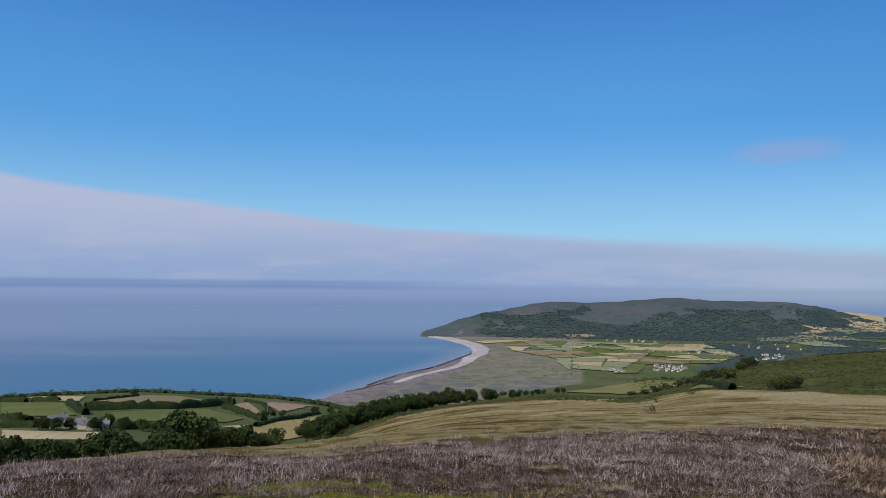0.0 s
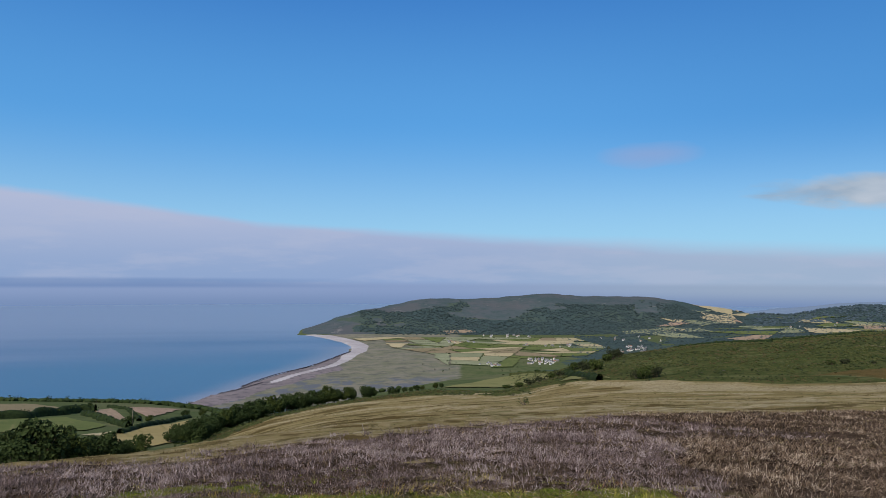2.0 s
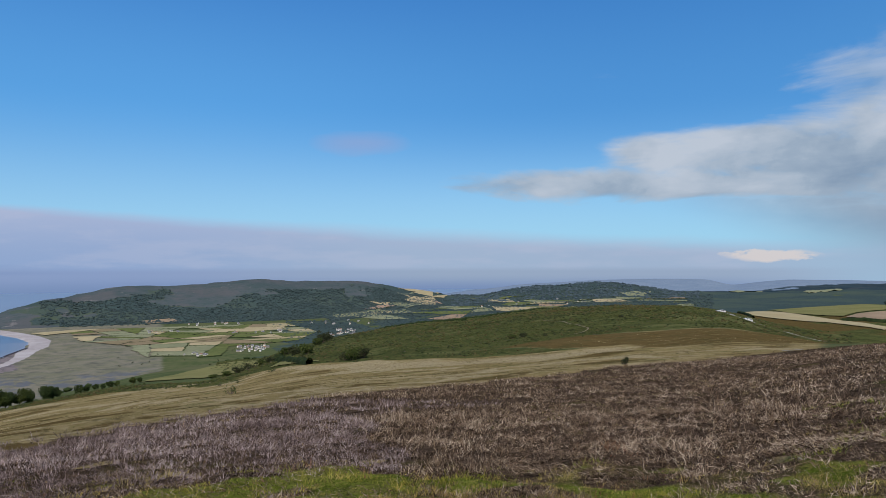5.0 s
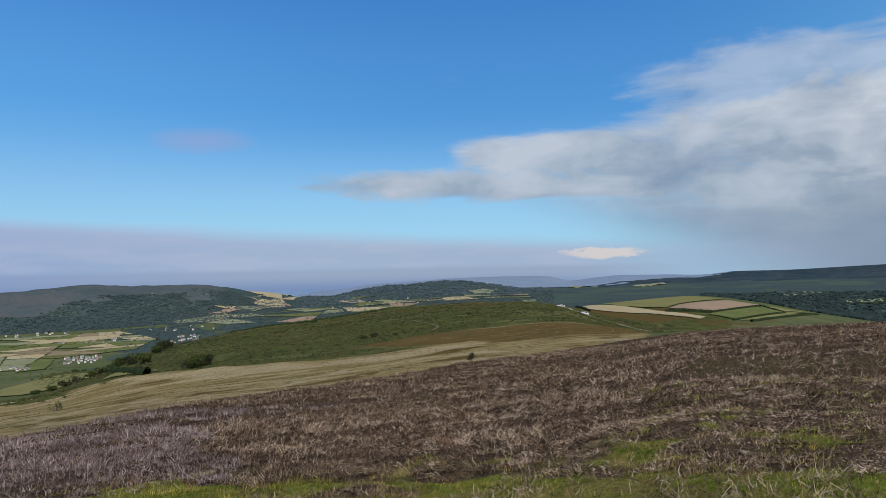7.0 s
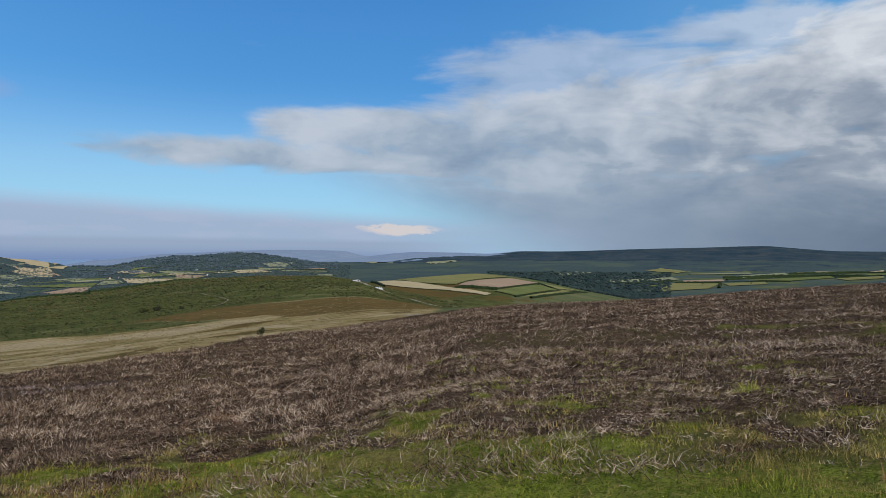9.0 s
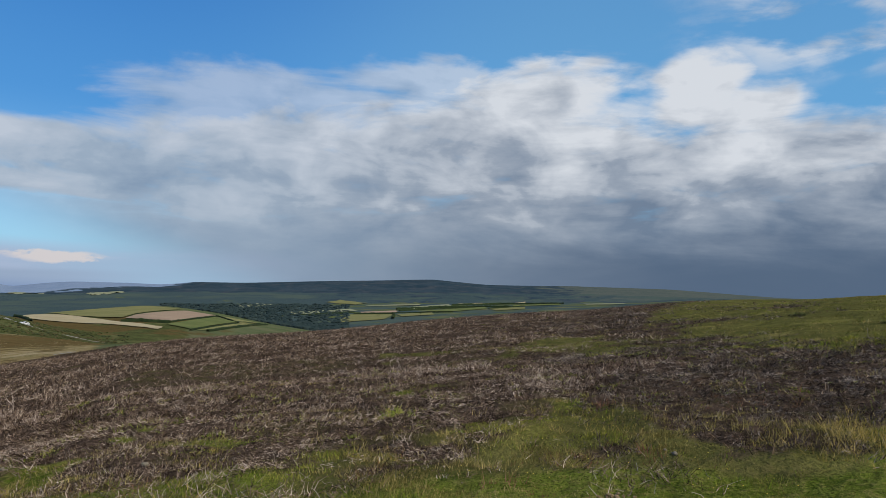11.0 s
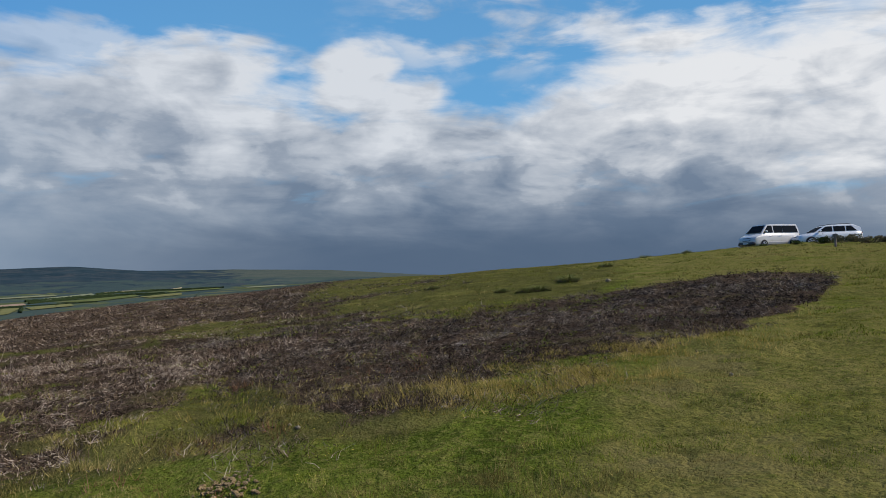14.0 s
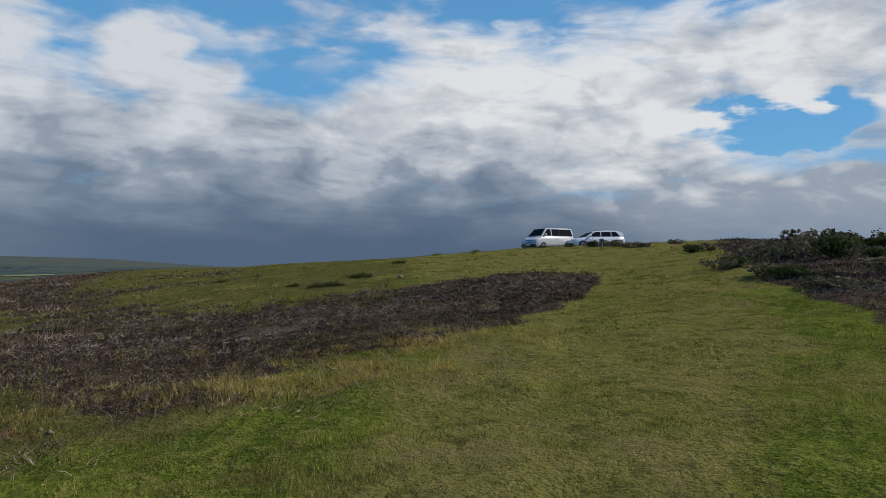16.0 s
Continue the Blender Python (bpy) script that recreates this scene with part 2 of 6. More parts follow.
foot_el = around((-22, -4.2), (-26, -3.65), (-30, -3.2), (-35, -2.95), (-45, -2.45), (-55, -2.45), (-65, -2.35), (-75, -2.2), (-85, -1.9), (-95, -1.5), (-105, -1.15), (-115, -1.0), (-161, -1), (90, -4.3))
foot_z = np.where(FULL > -23, -148.3, np.maximum(foot_r * np.tan(np.radians(foot_el)), -148.3))
hill_r = around((10, 2150), (1.7, 2150), (-1, 2300), (-6, 2550), (-20, 2750), (-34, 2800), (-161, 2900), (90, 2200), soft=.4)
hill_el = around((4, -4.6), (2.2, -4.3), (1.6, -3.95), (.8, -3.6), (-.3, -3.14), (-2, -2.5), (-4, -2.0), (-8, -1.39), (-12.4, -1.22), (-15.5, -1.0), (-17.9, -.85), (-21.9, -1.05), (-25.7, -.96), (-28.5, -1.55), (-31, -1.95), (-33, -2.3), (-35.3, -2.25), (-38.5, -1.7), (-41.5, -1.45), (-44.8, -1.13), (-48, -1.41), (-50.7, -1.9), (-54, -2.0), (-58, -1.8), (-65, -1.6), (-75, -1.5), (-85, -1.25), (-95, -.95), (-105, -.85), (-115, -.9), (-161, -1), (120, -3), (90, -4.6), soft=.3)
far_r = around((0, 4300), (-161, 4300), soft=1)
far_el = around((34, -2.1), (-30, -2.1), (-34, -2.0), (-36.5, -1.7), (-38.5, -1.4), (-44.4, -1.05), (-48, -.95), (-52.5, -.94), (-54.3, -1.4), (-56, -1.15), (-58.2, -.96), (-62, -.97), (-64.1, -1.04), (-66.3, -.77), (-70, -.74), (-75, -.47), (-80, -.26), (-84.5, -.04), (-87, -.2), (-89.2, -.35), (-92.5, -.3), (-96, -.22), (-102.8, -.25), (-110, -.58), (-120, -.8), (-161, -1), (120, -1.5), (90, -2.1), soft=.3)


back_r = hill_r * 1.17
back_el = around((-28, -2.6), (-34, -2.55), (-45, -1.75), (-50, -2.1), (-60, -1.7), (-75, -1.3), (-85, -1.0), (-95, -.8), (-110, -.95), (-161, -1.2), soft=.5)


def rise(r, el):
    return EYE + r * np.tan(np.radians(el))


ZERO = np.zeros_like(FULL)
RIDGES = [(ZERO + .01, ZERO), (near_r, rise(near_r, near_el)), (slope_r, rise(slope_r, slope_el)), (mid_r, rise(mid_r, mid_el)), (field_r, rise(field_r, field_el)),
          (vale_r, vale_z), (foot_r, foot_z), (hill_r, np.maximum(rise(hill_r, hill_el), -153)), (back_r, np.where(FULL > -28.5, -157, rise(back_r, back_el))), (far_r, rise(far_r, far_el)), (ZERO + 5200, ZERO - 158)]


def grain(x, y, seed=0.0):
    """Smooth value noise, -1 to 1."""
    xi, yi = np.floor(x), np.floor(y)
    fx, fy = x - xi, y - yi
    fx, fy = fx * fx * (3 - 2 * fx), fy * fy * (3 - 2 * fy)

    def corner(a, b):
        v = np.sin(a * 127.1 + b * 311.7 + seed * 74.7) * 43758.5453
        return (v - np.floor(v)) * 2 - 1
    top = corner(xi, yi) * (1 - fx) + corner(xi + 1, yi) * fx
    low = corner(xi, yi + 1) * (1 - fx) + corner(xi + 1, yi + 1) * fx
    return top * (1 - fy) + low * fy


def fractal(x, y, octaves=3, seed=0.0):
    return sum(grain(x * 2 ** k, y * 2 ** k, seed + k) * 0.5 ** k for k in range(octaves))


shore_r = np.array([800, 900, 950, 1000, 1050, 1182, 1288, 1420, 1558, 1690, 1805, 1940, 2030, 2075, 2120])
shore_az = np.array([40, 12, 9.6, 8.2, 6.4, 3.7, 1.0, -.8, -2.2, -2.4, -1.7, -.4, .6, 1.6, 2.2])


def beyond_shore(az, r):
    """Degrees past the waterline, out to sea."""
    return az - np.interp(r, shore_r, shore_az)


def height(x, y):
    """The ground's height at places of the plan."""
    x, y = np.asarray(x, float), np.asarray(y, float)
    shape, x, y = x.shape, x.ravel(), y.ravel()
    az = np.degrees(np.arctan2(-(x - CX), y - CY))
    r = np.maximum(np.hypot(x - CX, y - CY), .02)
    i = (az + 180) * 10
    i0 = np.floor(i).astype(int) % 3600
    i1, f = (i0 + 1) % 3600, i - np.floor(i)
    R = np.stack([k[0][i0] * (1 - f) + k[0][i1] * f for k in RIDGES])
    Z = np.stack([k[1][i0] * (1 - f) + k[1][i1] * f for k in RIDGES])
    D = (Z[1:] - Z[:-1]) / (R[1:] - R[:-1])
    H = R[1:] - R[:-1]
    M = np.zeros_like(Z)
    w1, w2 = 2 * H[1:] + H[:-1], H[1:] + 2 * H[:-1]
    same = D[1:] * D[:-1] > 0
    safe = np.where(same, D[1:] * D[:-1], 1)
    M[1:-1] = np.where(same, (w1 + w2) * safe / (w1 * D[1:] + w2 * D[:-1] + np.where(same, 0, 1e9)), 0)
    M[0], M[-1] = D[0], D[-1]
    k = np.clip((r[None] >= R).sum(0) - 1, 0, len(RIDGES) - 2)
    n = np.arange(len(r))
    h = H[k, n]
    u = np.clip((r - R[k, n]) / h, 0, 1)
    z = (Z[k, n] * (1 + 2 * u) * (1 - u) ** 2 + Z[k + 1, n] * u * u * (3 - 2 * u) + h * M[k, n] * u * (1 - u) ** 2 - h * M[k + 1, n] * u * u * (1 - u))
    # unevenness at several sizes
    z += fractal(x / 1.3, y / 1.3, 2, 3) * .05 * np.clip(r / 5, 0.3, 1) * np.clip(2 - r / 60, 0, 1)
    z += fractal(x / .42, y / .42, 2, 4) * .034 * np.clip((r - 2) / 3, 0, 1) * np.clip(2 - r / 14, 0, 1)
    z += fractal(x / 14, y / 14, 2, 5) * .22 * np.clip((r - 12) / 40, 0, 1) * np.clip((500 - r) / 100, 0, 1)
    high = np.clip((z + 146) / 30, 0, 1)
    z += (fractal(x / 190, y / 190, 4, 8) * 5 - np.abs(fractal(x / 90, y / 260, 2, 11)) * 6) * high * np.clip((r - 2060) / 200, 0, 1) * np.clip((4000 - r) / 900, .15, 1)
    # bay: land falls under the water past the shoreline
    out = beyond_shore(az, r)
    bay = np.where((r > 620) & (r < 2110) & (az > -6), np.clip(out / .5, -1, 1), -1)
    bay = np.where((r > 2110) & (az > 2.4), 1, bay)
    z = np.where(bay > 0, np.minimum(z, SEA + .2 - 4 * bay), z)
    return z.reshape(shape)


# ---- materials ----
def surface(name, colours, scale=1.0, rough=.8, metal=0.0, bump=0.0, bump_scale=None, spread=.5, by="object", gloss=.5):
    """A mottled surface: colours mixed by noise at two sizes; bump: relief in metres."""
    m = bpy.data.materials.new(name)
    m.use_nodes = True
    k = Net(m.node_tree)
    vec = k.tree.nodes.new("ShaderNodeTexCoord").outputs["Object"] if by == "object" else k.tree.nodes.new("ShaderNodeNewGeometry").outputs["Position"]
    a = k.noise(vec, scale, 5, .6)
    b = k.noise(vec, scale * 7.3, 4, .6)
    c = colours[0]
    if len(colours) > 1:
        c = k.mix(k.span(a, .5 - spread * .4, .5 + spread * .4), c, colours[1])
    if len(colours) > 2:
        c = k.mix(k.span(b, .48, .72), c, colours[2])
    p = k.tree.nodes.new("ShaderNodeBsdfPrincipled")
    k.put(p.inputs["Base Color"], c)
    p.inputs["Metallic"].default_value = metal
    p.inputs["Specular IOR Level"].default_value = gloss if rough < .85 else .05
    k.put(p.inputs["Roughness"], k.span(b, .3, .7, max(rough - .06, 0), min(rough + .06, 1)))
    if bump:
        n = k.tree.nodes.new("ShaderNodeBump")
        n.inputs["Distance"].default_value = bump
        k.put(n.inputs["Height"], k.noise(vec, bump_scale or scale * 5, 5, .65))
        k.put(p.inputs["Normal"], n.outputs[0])
    k.tree.links.new(p.outputs[0], k.tree.nodes.new("ShaderNodeOutputMaterial").inputs[0])
    return m


def foliage(name, dark, light, scale=1.5, rough=.75):
    """Leaves: every clump its own shade, and some light through them."""
    m = bpy.data.materials.new(name)
    m.use_nodes = True
    k = Net(m.node_tree)
    geo = k.tree.nodes.new("ShaderNodeNewGeometry")
    each = geo.outputs["Random Per Island"]
    a = k.noise(geo.outputs["Position"], scale, 3)
    f = k.math("ADD", k.math("MULTIPLY", each, .6), k.math("MULTIPLY", k.span(a, .3, .7), .4))
    own = k.tree.nodes.new("ShaderNodeObjectInfo").outputs["Random"]
    c = k.mix(f, dark, light)
    c = k.mix(k.math("MULTIPLY", own, .35), c, tuple(v * .55 for v in light))
    p = k.tree.nodes.new("ShaderNodeBsdfPrincipled")
    k.put(p.inputs["Base Color"], c)
    p.inputs["Roughness"].default_value = rough
    p.inputs["Specular IOR Level"].default_value = .03
    t = k.tree.nodes.new("ShaderNodeBsdfTranslucent")
    k.put(t.inputs[0], c)
    s = k.tree.nodes.new("ShaderNodeMixShader")
    s.inputs[0].default_value = .25
    k.tree.links.new(p.outputs[0], s.inputs[1]), k.tree.links.new(t.outputs[0], s.inputs[2])
    k.tree.links.new(s.outputs[0], k.tree.nodes.new("ShaderNodeOutputMaterial").inputs[0])
    return m


def ground_material():
    """The land's cover, chosen by the masks that the mesh carries and broken up by noise."""
    m = bpy.data.materials.new("land_cover")
    m.use_nodes = True
    k = Net(m.node_tree)
    pos = k.tree.nodes.new("ShaderNodeNewGeometry").outputs["Position"]
    px, py, pz = k.parts(pos)

    def masks(name):
        n = k.tree.nodes.new("ShaderNodeAttribute")
        n.attribute_name = name
        return (*k.parts(n.outputs["Color"]), n.outputs["Alpha"])
    heath, dry, bracken, trodden = masks("cover_a")
    turf, shingle, wood, down = masks("cover_b")
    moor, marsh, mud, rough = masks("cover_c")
    fine = k.noise(pos, 9, 5, .65)
    tuft = k.noise(pos, 38, 4, .7)
    clump = k.noise(pos, .55, 8, .72, .5)
    small = k.noise(pos, 1.6, 5, .6)
    wide = k.noise(pos, .09, 5, .6)
    vast = k.noise(pos, .012, 6, .6)

    def pick(mask, amount=.5, n=None):
        return k.span(k.math("ADD", mask, k.math("MULTIPLY", k.math("SUBTRACT", small if n is None else n, .5), amount)), .38, .62)

    def three(n1, n2, a, b, c):
        return k.mix(k.span(n2, .45, .7), k.mix(k.span(n1, .35, .65), a, b), c)
    pasture = three(wide, vast, (.066, .086, .036), (.09, .105, .045), (.12, .12, .06))
    grass = three(small, fine, (.086, .116, .014), (.150, .178, .026), (.22, .205, .05))
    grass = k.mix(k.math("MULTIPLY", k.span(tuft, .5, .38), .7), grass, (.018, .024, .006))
    grass = k.mix(k.math("MULTIPLY", k.span(tuft, .56, .68), .6), grass, (.24, .225, .06))
    grass = k.mix(k.math("MULTIPLY", k.span(clump, .54, .66), .55), grass, (.115, .078, .034))
    # shade between tufts put into the ground colour as dark noise
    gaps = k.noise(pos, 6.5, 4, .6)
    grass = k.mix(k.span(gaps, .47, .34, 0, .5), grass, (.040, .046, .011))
    worn = three(small, fine, (.178, .164, .040), (.22, .188, .056), (.125, .132, .028))
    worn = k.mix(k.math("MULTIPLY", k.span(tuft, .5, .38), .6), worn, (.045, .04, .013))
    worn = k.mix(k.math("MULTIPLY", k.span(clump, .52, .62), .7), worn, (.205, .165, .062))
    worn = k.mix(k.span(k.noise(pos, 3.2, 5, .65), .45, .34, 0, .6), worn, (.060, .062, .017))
    off = k.math("SQRT", k.math("ADD", k.math("MULTIPLY", px, px), k.math("MULTIPLY", py, py)))
    turned = k.math("MULTIPLY", k.math("ARCTAN2", px, py), 57.3)
    c = pasture
    straw = three(wide, small, (.225, .168, .072), (.285, .22, .105), (.18, .145, .056))
    terrace = k.noise(k.xyz(k.math("MULTIPLY", turned, .11), k.math("MULTIPLY", off, .16), 0), 1.0, 9, .68, .7)
    streak = k.noise(k.xyz(k.math("MULTIPLY", turned, .35), k.math("MULTIPLY", off, .30), 4.0), 1.0, 9, .72, .8)
    straw = k.mix(k.span(terrace, .52, .64, 0, .8), straw, (.105, .070, .028))
    straw = k.mix(k.span(terrace, .47, .37, 0, .85), straw, (.33, .255, .13))
    straw = k.mix(k.span(streak, .53, .63, 0, .75), straw, (.075, .058, .021))
    straw = k.mix(k.span(k.noise(pos, .14, 7, .7), .54, .64, 0, .6), straw, (.085, .088, .026))
    c = k.mix(pick(dry, .4, wide), c, straw)
    fern = three(k.noise(pos, .05, 8, .75), k.noise(pos, .3, 6, .75), (.042, .054, .018), (.072, .083, .027), (.105, .088, .035))
    fern = k.mix(k.math("MULTIPLY", k.span(k.noise(pos, .03, 6, .7, .6), .52, .62), .65), fern, (.125, .128, .05))
    fern = k.mix(k.math("MULTIPLY", k.span(k.noise(pos, .2, 7, .72, .4), .53, .60), .8), fern, (.026, .040, .013))
    fern = k.mix(k.math("MULTIPLY", k.span(clump, .56, .66), .5), fern, (.11, .08, .032))
    c = k.mix(pick(bracken, .6, wide), c, fern)
    # moor: blue of distance haze and dark of cloud shadow, both in its base colour
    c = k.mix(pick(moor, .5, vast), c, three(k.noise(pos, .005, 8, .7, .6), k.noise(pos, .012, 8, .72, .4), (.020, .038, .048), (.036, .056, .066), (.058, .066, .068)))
    # hilltop: base colour tinted blue-grey for haze, with brown and pale patches
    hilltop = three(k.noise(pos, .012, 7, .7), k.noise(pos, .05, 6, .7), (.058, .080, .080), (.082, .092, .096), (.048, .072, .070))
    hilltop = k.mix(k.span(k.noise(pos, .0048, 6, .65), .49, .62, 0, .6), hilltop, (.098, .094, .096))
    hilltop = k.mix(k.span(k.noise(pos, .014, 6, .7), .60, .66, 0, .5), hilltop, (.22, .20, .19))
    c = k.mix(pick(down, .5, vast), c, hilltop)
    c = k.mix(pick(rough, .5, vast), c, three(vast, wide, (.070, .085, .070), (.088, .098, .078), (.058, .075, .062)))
    # tree cover: haze tint mixed into the greens
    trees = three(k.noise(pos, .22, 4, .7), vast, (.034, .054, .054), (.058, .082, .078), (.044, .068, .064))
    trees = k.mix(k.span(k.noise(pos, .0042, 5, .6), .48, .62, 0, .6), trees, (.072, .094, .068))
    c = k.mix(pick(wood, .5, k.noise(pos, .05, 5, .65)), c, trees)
    c = k.mix(pick(marsh, .3, wide), c, three(k.noise(pos, .02, 6, .7, .6), k.noise(pos, .05, 5, .6), (.15, .148, .095), (.20, .18, .135), (.11, .11, .085)))
    pools = k.math("MULTIPLY", k.span(off, 1190, 1080), k.span(k.noise(k.xyz(k.math("MULTIPLY", turned, .5), k.math("MULTIPLY", off, .02), 0), 1.0, 6, .65, .5), .47, .6, 0, .85))
    c = k.mix(k.math("MULTIPLY", pools, marsh), c, (.105, .115, .135))
    c = k.mix(pick(mud, .3, k.noise(pos, .04, 6, .65)), c, three(k.noise(pos, .025, 5, .6), wide, (.165, .138, .138), (.205, .172, .168), (.10, .09, .095)))
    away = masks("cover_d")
    # first channel: distance haze over the farthest hills, painted as a pale blue base colour
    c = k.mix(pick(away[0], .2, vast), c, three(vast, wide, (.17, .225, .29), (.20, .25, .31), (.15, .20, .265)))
    c = k.mix(k.math("MULTIPLY", pick(away[1], .9, k.noise(pos, .06, 7, .7)), .9), c, three(clump, k.noise(pos, .2, 6, .7), (.082, .056, .020), (.115, .076, .029), (.065, .056, .020)))
    c = k.mix(k.math("MULTIPLY", pick(away[2], 2.0, streak), .9), c, three(clump, small, (.31, .245, .135), (.38, .31, .18), (.18, .135, .065)))
    c = k.mix(pick(shingle, .25, wide), c, three(wide, vast, (.38, .345, .33), (.32, .285, .275), (.43, .395, .38)))
    grass = k.mix(k.math("MULTIPLY", pick(away[3], .9, clump), .75), grass, three(small, tuft, (.055, .050, .018), (.10, .092, .030), (.15, .115, .045)))
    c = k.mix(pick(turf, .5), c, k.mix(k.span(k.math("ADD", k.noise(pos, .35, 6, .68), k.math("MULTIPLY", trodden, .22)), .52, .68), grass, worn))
    soil = three(small, fine, (.016, .011, .007), (.062, .042, .028), (.125, .088, .058))
    litter = k.noise(k.xyz(k.math("MULTIPLY", px, 34), k.math("MULTIPLY", py, 34), k.math("MULTIPLY", pz, 34)), 1.0, 3, .6, 1.2)
    soil = k.mix(k.span(litter, .56, .66), soil, (.17, .115, .075))
    soil = k.mix(k.math("MULTIPLY", k.span(clump, .55, .63), .5), soil, (.10, .088, .030))
    brush = k.noise(pos, 2.6, 8, .78, .6)
    soil = k.mix(k.math("MULTIPLY", k.span(brush, .55, .64), .6), soil, (.13, .085, .055))
    c = k.mix(pick(heath, .5), c, soil)
    p = k.tree.nodes.new("ShaderNodeBsdfPrincipled")
    k.put(p.inputs["Base Color"], c)
    p.inputs["Roughness"].default_value = 1
    p.inputs["Specular IOR Level"].default_value = 0
    n = k.tree.nodes.new("ShaderNodeBump")
    n.inputs["Distance"].default_value = .10
    k.put(n.inputs["Height"], k.math("ADD", k.math("ADD", fine, k.math("MULTIPLY", tuft, .35)), k.math("MULTIPLY", small, 1.5)))
    n2 = k.tree.nodes.new("ShaderNodeBump")
    n2.inputs["Distance"].default_value = 1.6
    n2.inputs["Strength"].default_value = .8
    k.put(n2.inputs["Height"], k.math("MULTIPLY", k.noise(pos, .16, 4, .7), k.math("MAXIMUM", wood, k.math("MULTIPLY", moor, .5))))
    k.put(n2.inputs["Normal"], n.outputs[0])
    k.put(p.inputs["Normal"], n2.outputs[0])
    k.tree.links.new(p.outputs[0], k.tree.nodes.new("ShaderNodeOutputMaterial").inputs[0])
    return m


def sea_material():
    m = bpy.data.materials.new("sea_water")
    m.use_nodes = True
    k = Net(m.node_tree)
    pos = k.tree.nodes.new("ShaderNodeNewGeometry").outputs["Position"]
    px, py, pz = k.parts(pos)
    drift = k.noise(k.xyz(k.math("MULTIPLY", px, .0011), k.math("MULTIPLY", py, .0028), 0), 1.0, 6, .6, .5)
    shoal = k.tree.nodes.new("ShaderNodeAttribute")
    shoal.attribute_name = "shoal"
    c = k.mix(k.span(drift, .35, .65), (.058, .100, .170), (.082, .120, .188))
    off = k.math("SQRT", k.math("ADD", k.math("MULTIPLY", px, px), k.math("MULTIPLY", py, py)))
    sea_noise = k.noise(k.xyz(k.math("MULTIPLY", px, .0007), k.math("MULTIPLY", py, .0045), 0), 1.0, 5, .6, .4)
    # distance haze put into the water colour: paler and greyer far out
    c = k.mix(k.math("MULTIPLY", k.span(k.math("ADD", off, k.math("MULTIPLY", sea_noise, 1500)), 1900, 3600), .85), c, (.20, .225, .285))
    c = k.mix(k.math("MULTIPLY", k.span(k.math("ADD", off, k.math("MULTIPLY", k.math("SUBTRACT", sea_noise, .5), 900)), 2000, 1150), .75), c, (.036, .115, .185))
    c = k.mix(shoal.outputs["Fac"], c, (.20, .20, .23))
    p = k.tree.nodes.new("ShaderNodeBsdfPrincipled")
    k.put(p.inputs["Base Color"], c)
    p.inputs["Roughness"].default_value = .32
    p.inputs["IOR"].default_value = 1.33
    n = k.tree.nodes.new("ShaderNodeBump")
    n.inputs["Distance"].default_value = .5
    n.inputs["Strength"].default_value = .35
    k.put(n.inputs["Height"], k.noise(pos, .12, 5, .65))
    k.put(p.inputs["Normal"], n.outputs[0])
    k.tree.links.new(p.outputs[0], k.tree.nodes.new("ShaderNodeOutputMaterial").inputs[0])
    return m


def mesh_object(name, verts, faces, material, parent=None, smooth=True):
    """A mesh object from arrays of vertices and of equal-sided faces."""
    verts, faces = np.asarray(verts, np.float32), np.asarray(faces, np.int32)
    me = bpy.data.meshes.new(name)
    me.vertices.add(len(verts))
    me.vertices.foreach_set("co", verts.ravel())
    n, side = faces.shape
    me.loops.add(n * side)
    me.loops.foreach_set("vertex_index", faces.ravel())
    me.polygons.add(n)
    me.polygons.foreach_set("loop_start", np.arange(n, dtype=np.int32) * side)
    me.polygons.foreach_set("use_smooth", np.full(n, smooth))
    me.update(calc_edges=True)
    me.materials.append(material)
    ob = new(name, me)
    ob.parent = parent
    return ob


LAND, WATER = ground_material(), sea_material()


# ---- the land: one sheet in rings, finest where it is seen ----
def smooth(v, a, b):
    u = np.clip((v - a) / (b - a), 0, 1)
    return u * u * (3 - 2 * u)


def between(v, a, b, soft):
    return smooth(v, a - soft, a + soft) * (1 - smooth(v, b - soft, b + soft))


def bearing(x, y):
    return np.degrees(np.arctan2(-(x - CX), y - CY)), np.hypot(x - CX, y - CY)


# inner and outer edge of the burnt heather round the standing place
heath_in = around((150, 30), (60, 9), (34, 8), (20, 10), (10, 11.5), (0, 11.5), (-8, 11.2), (-20, 10.4), (-30, 9.2), (-48, 8.9), (-60, 8.3), (-72, 9.2), (-84, 10), (-95, 10.2), (-106, 9.4), (-116, 9.4), (-123, 10.3), (-129, 10.5), (-134, 10.7), (-137, 11.5), (-139.4, 13.6), (-140.8, 18), (-141.6, 24), (-150, 24), soft=.7)
heath_out = around((60, 15), (34, 18), (10, 19), (0, 20.5), (-10, 23.5), (-22, 31), (-35, 43), (-47, 58), (-54, 78), (-59, 95), (-70, 98), (-78, 98), (-81, 20.5), (-92, 21), (-103, 20), (-114, 18), (-120, 18.5), (-122, 19.5), (-129, 22), (-134, 23), (-139.5, 22), (-141, 20), (-146, 18), (150, 12), soft=.8)


def look_up(table, az):
    return np.interp(az, FULL, table, period=360)


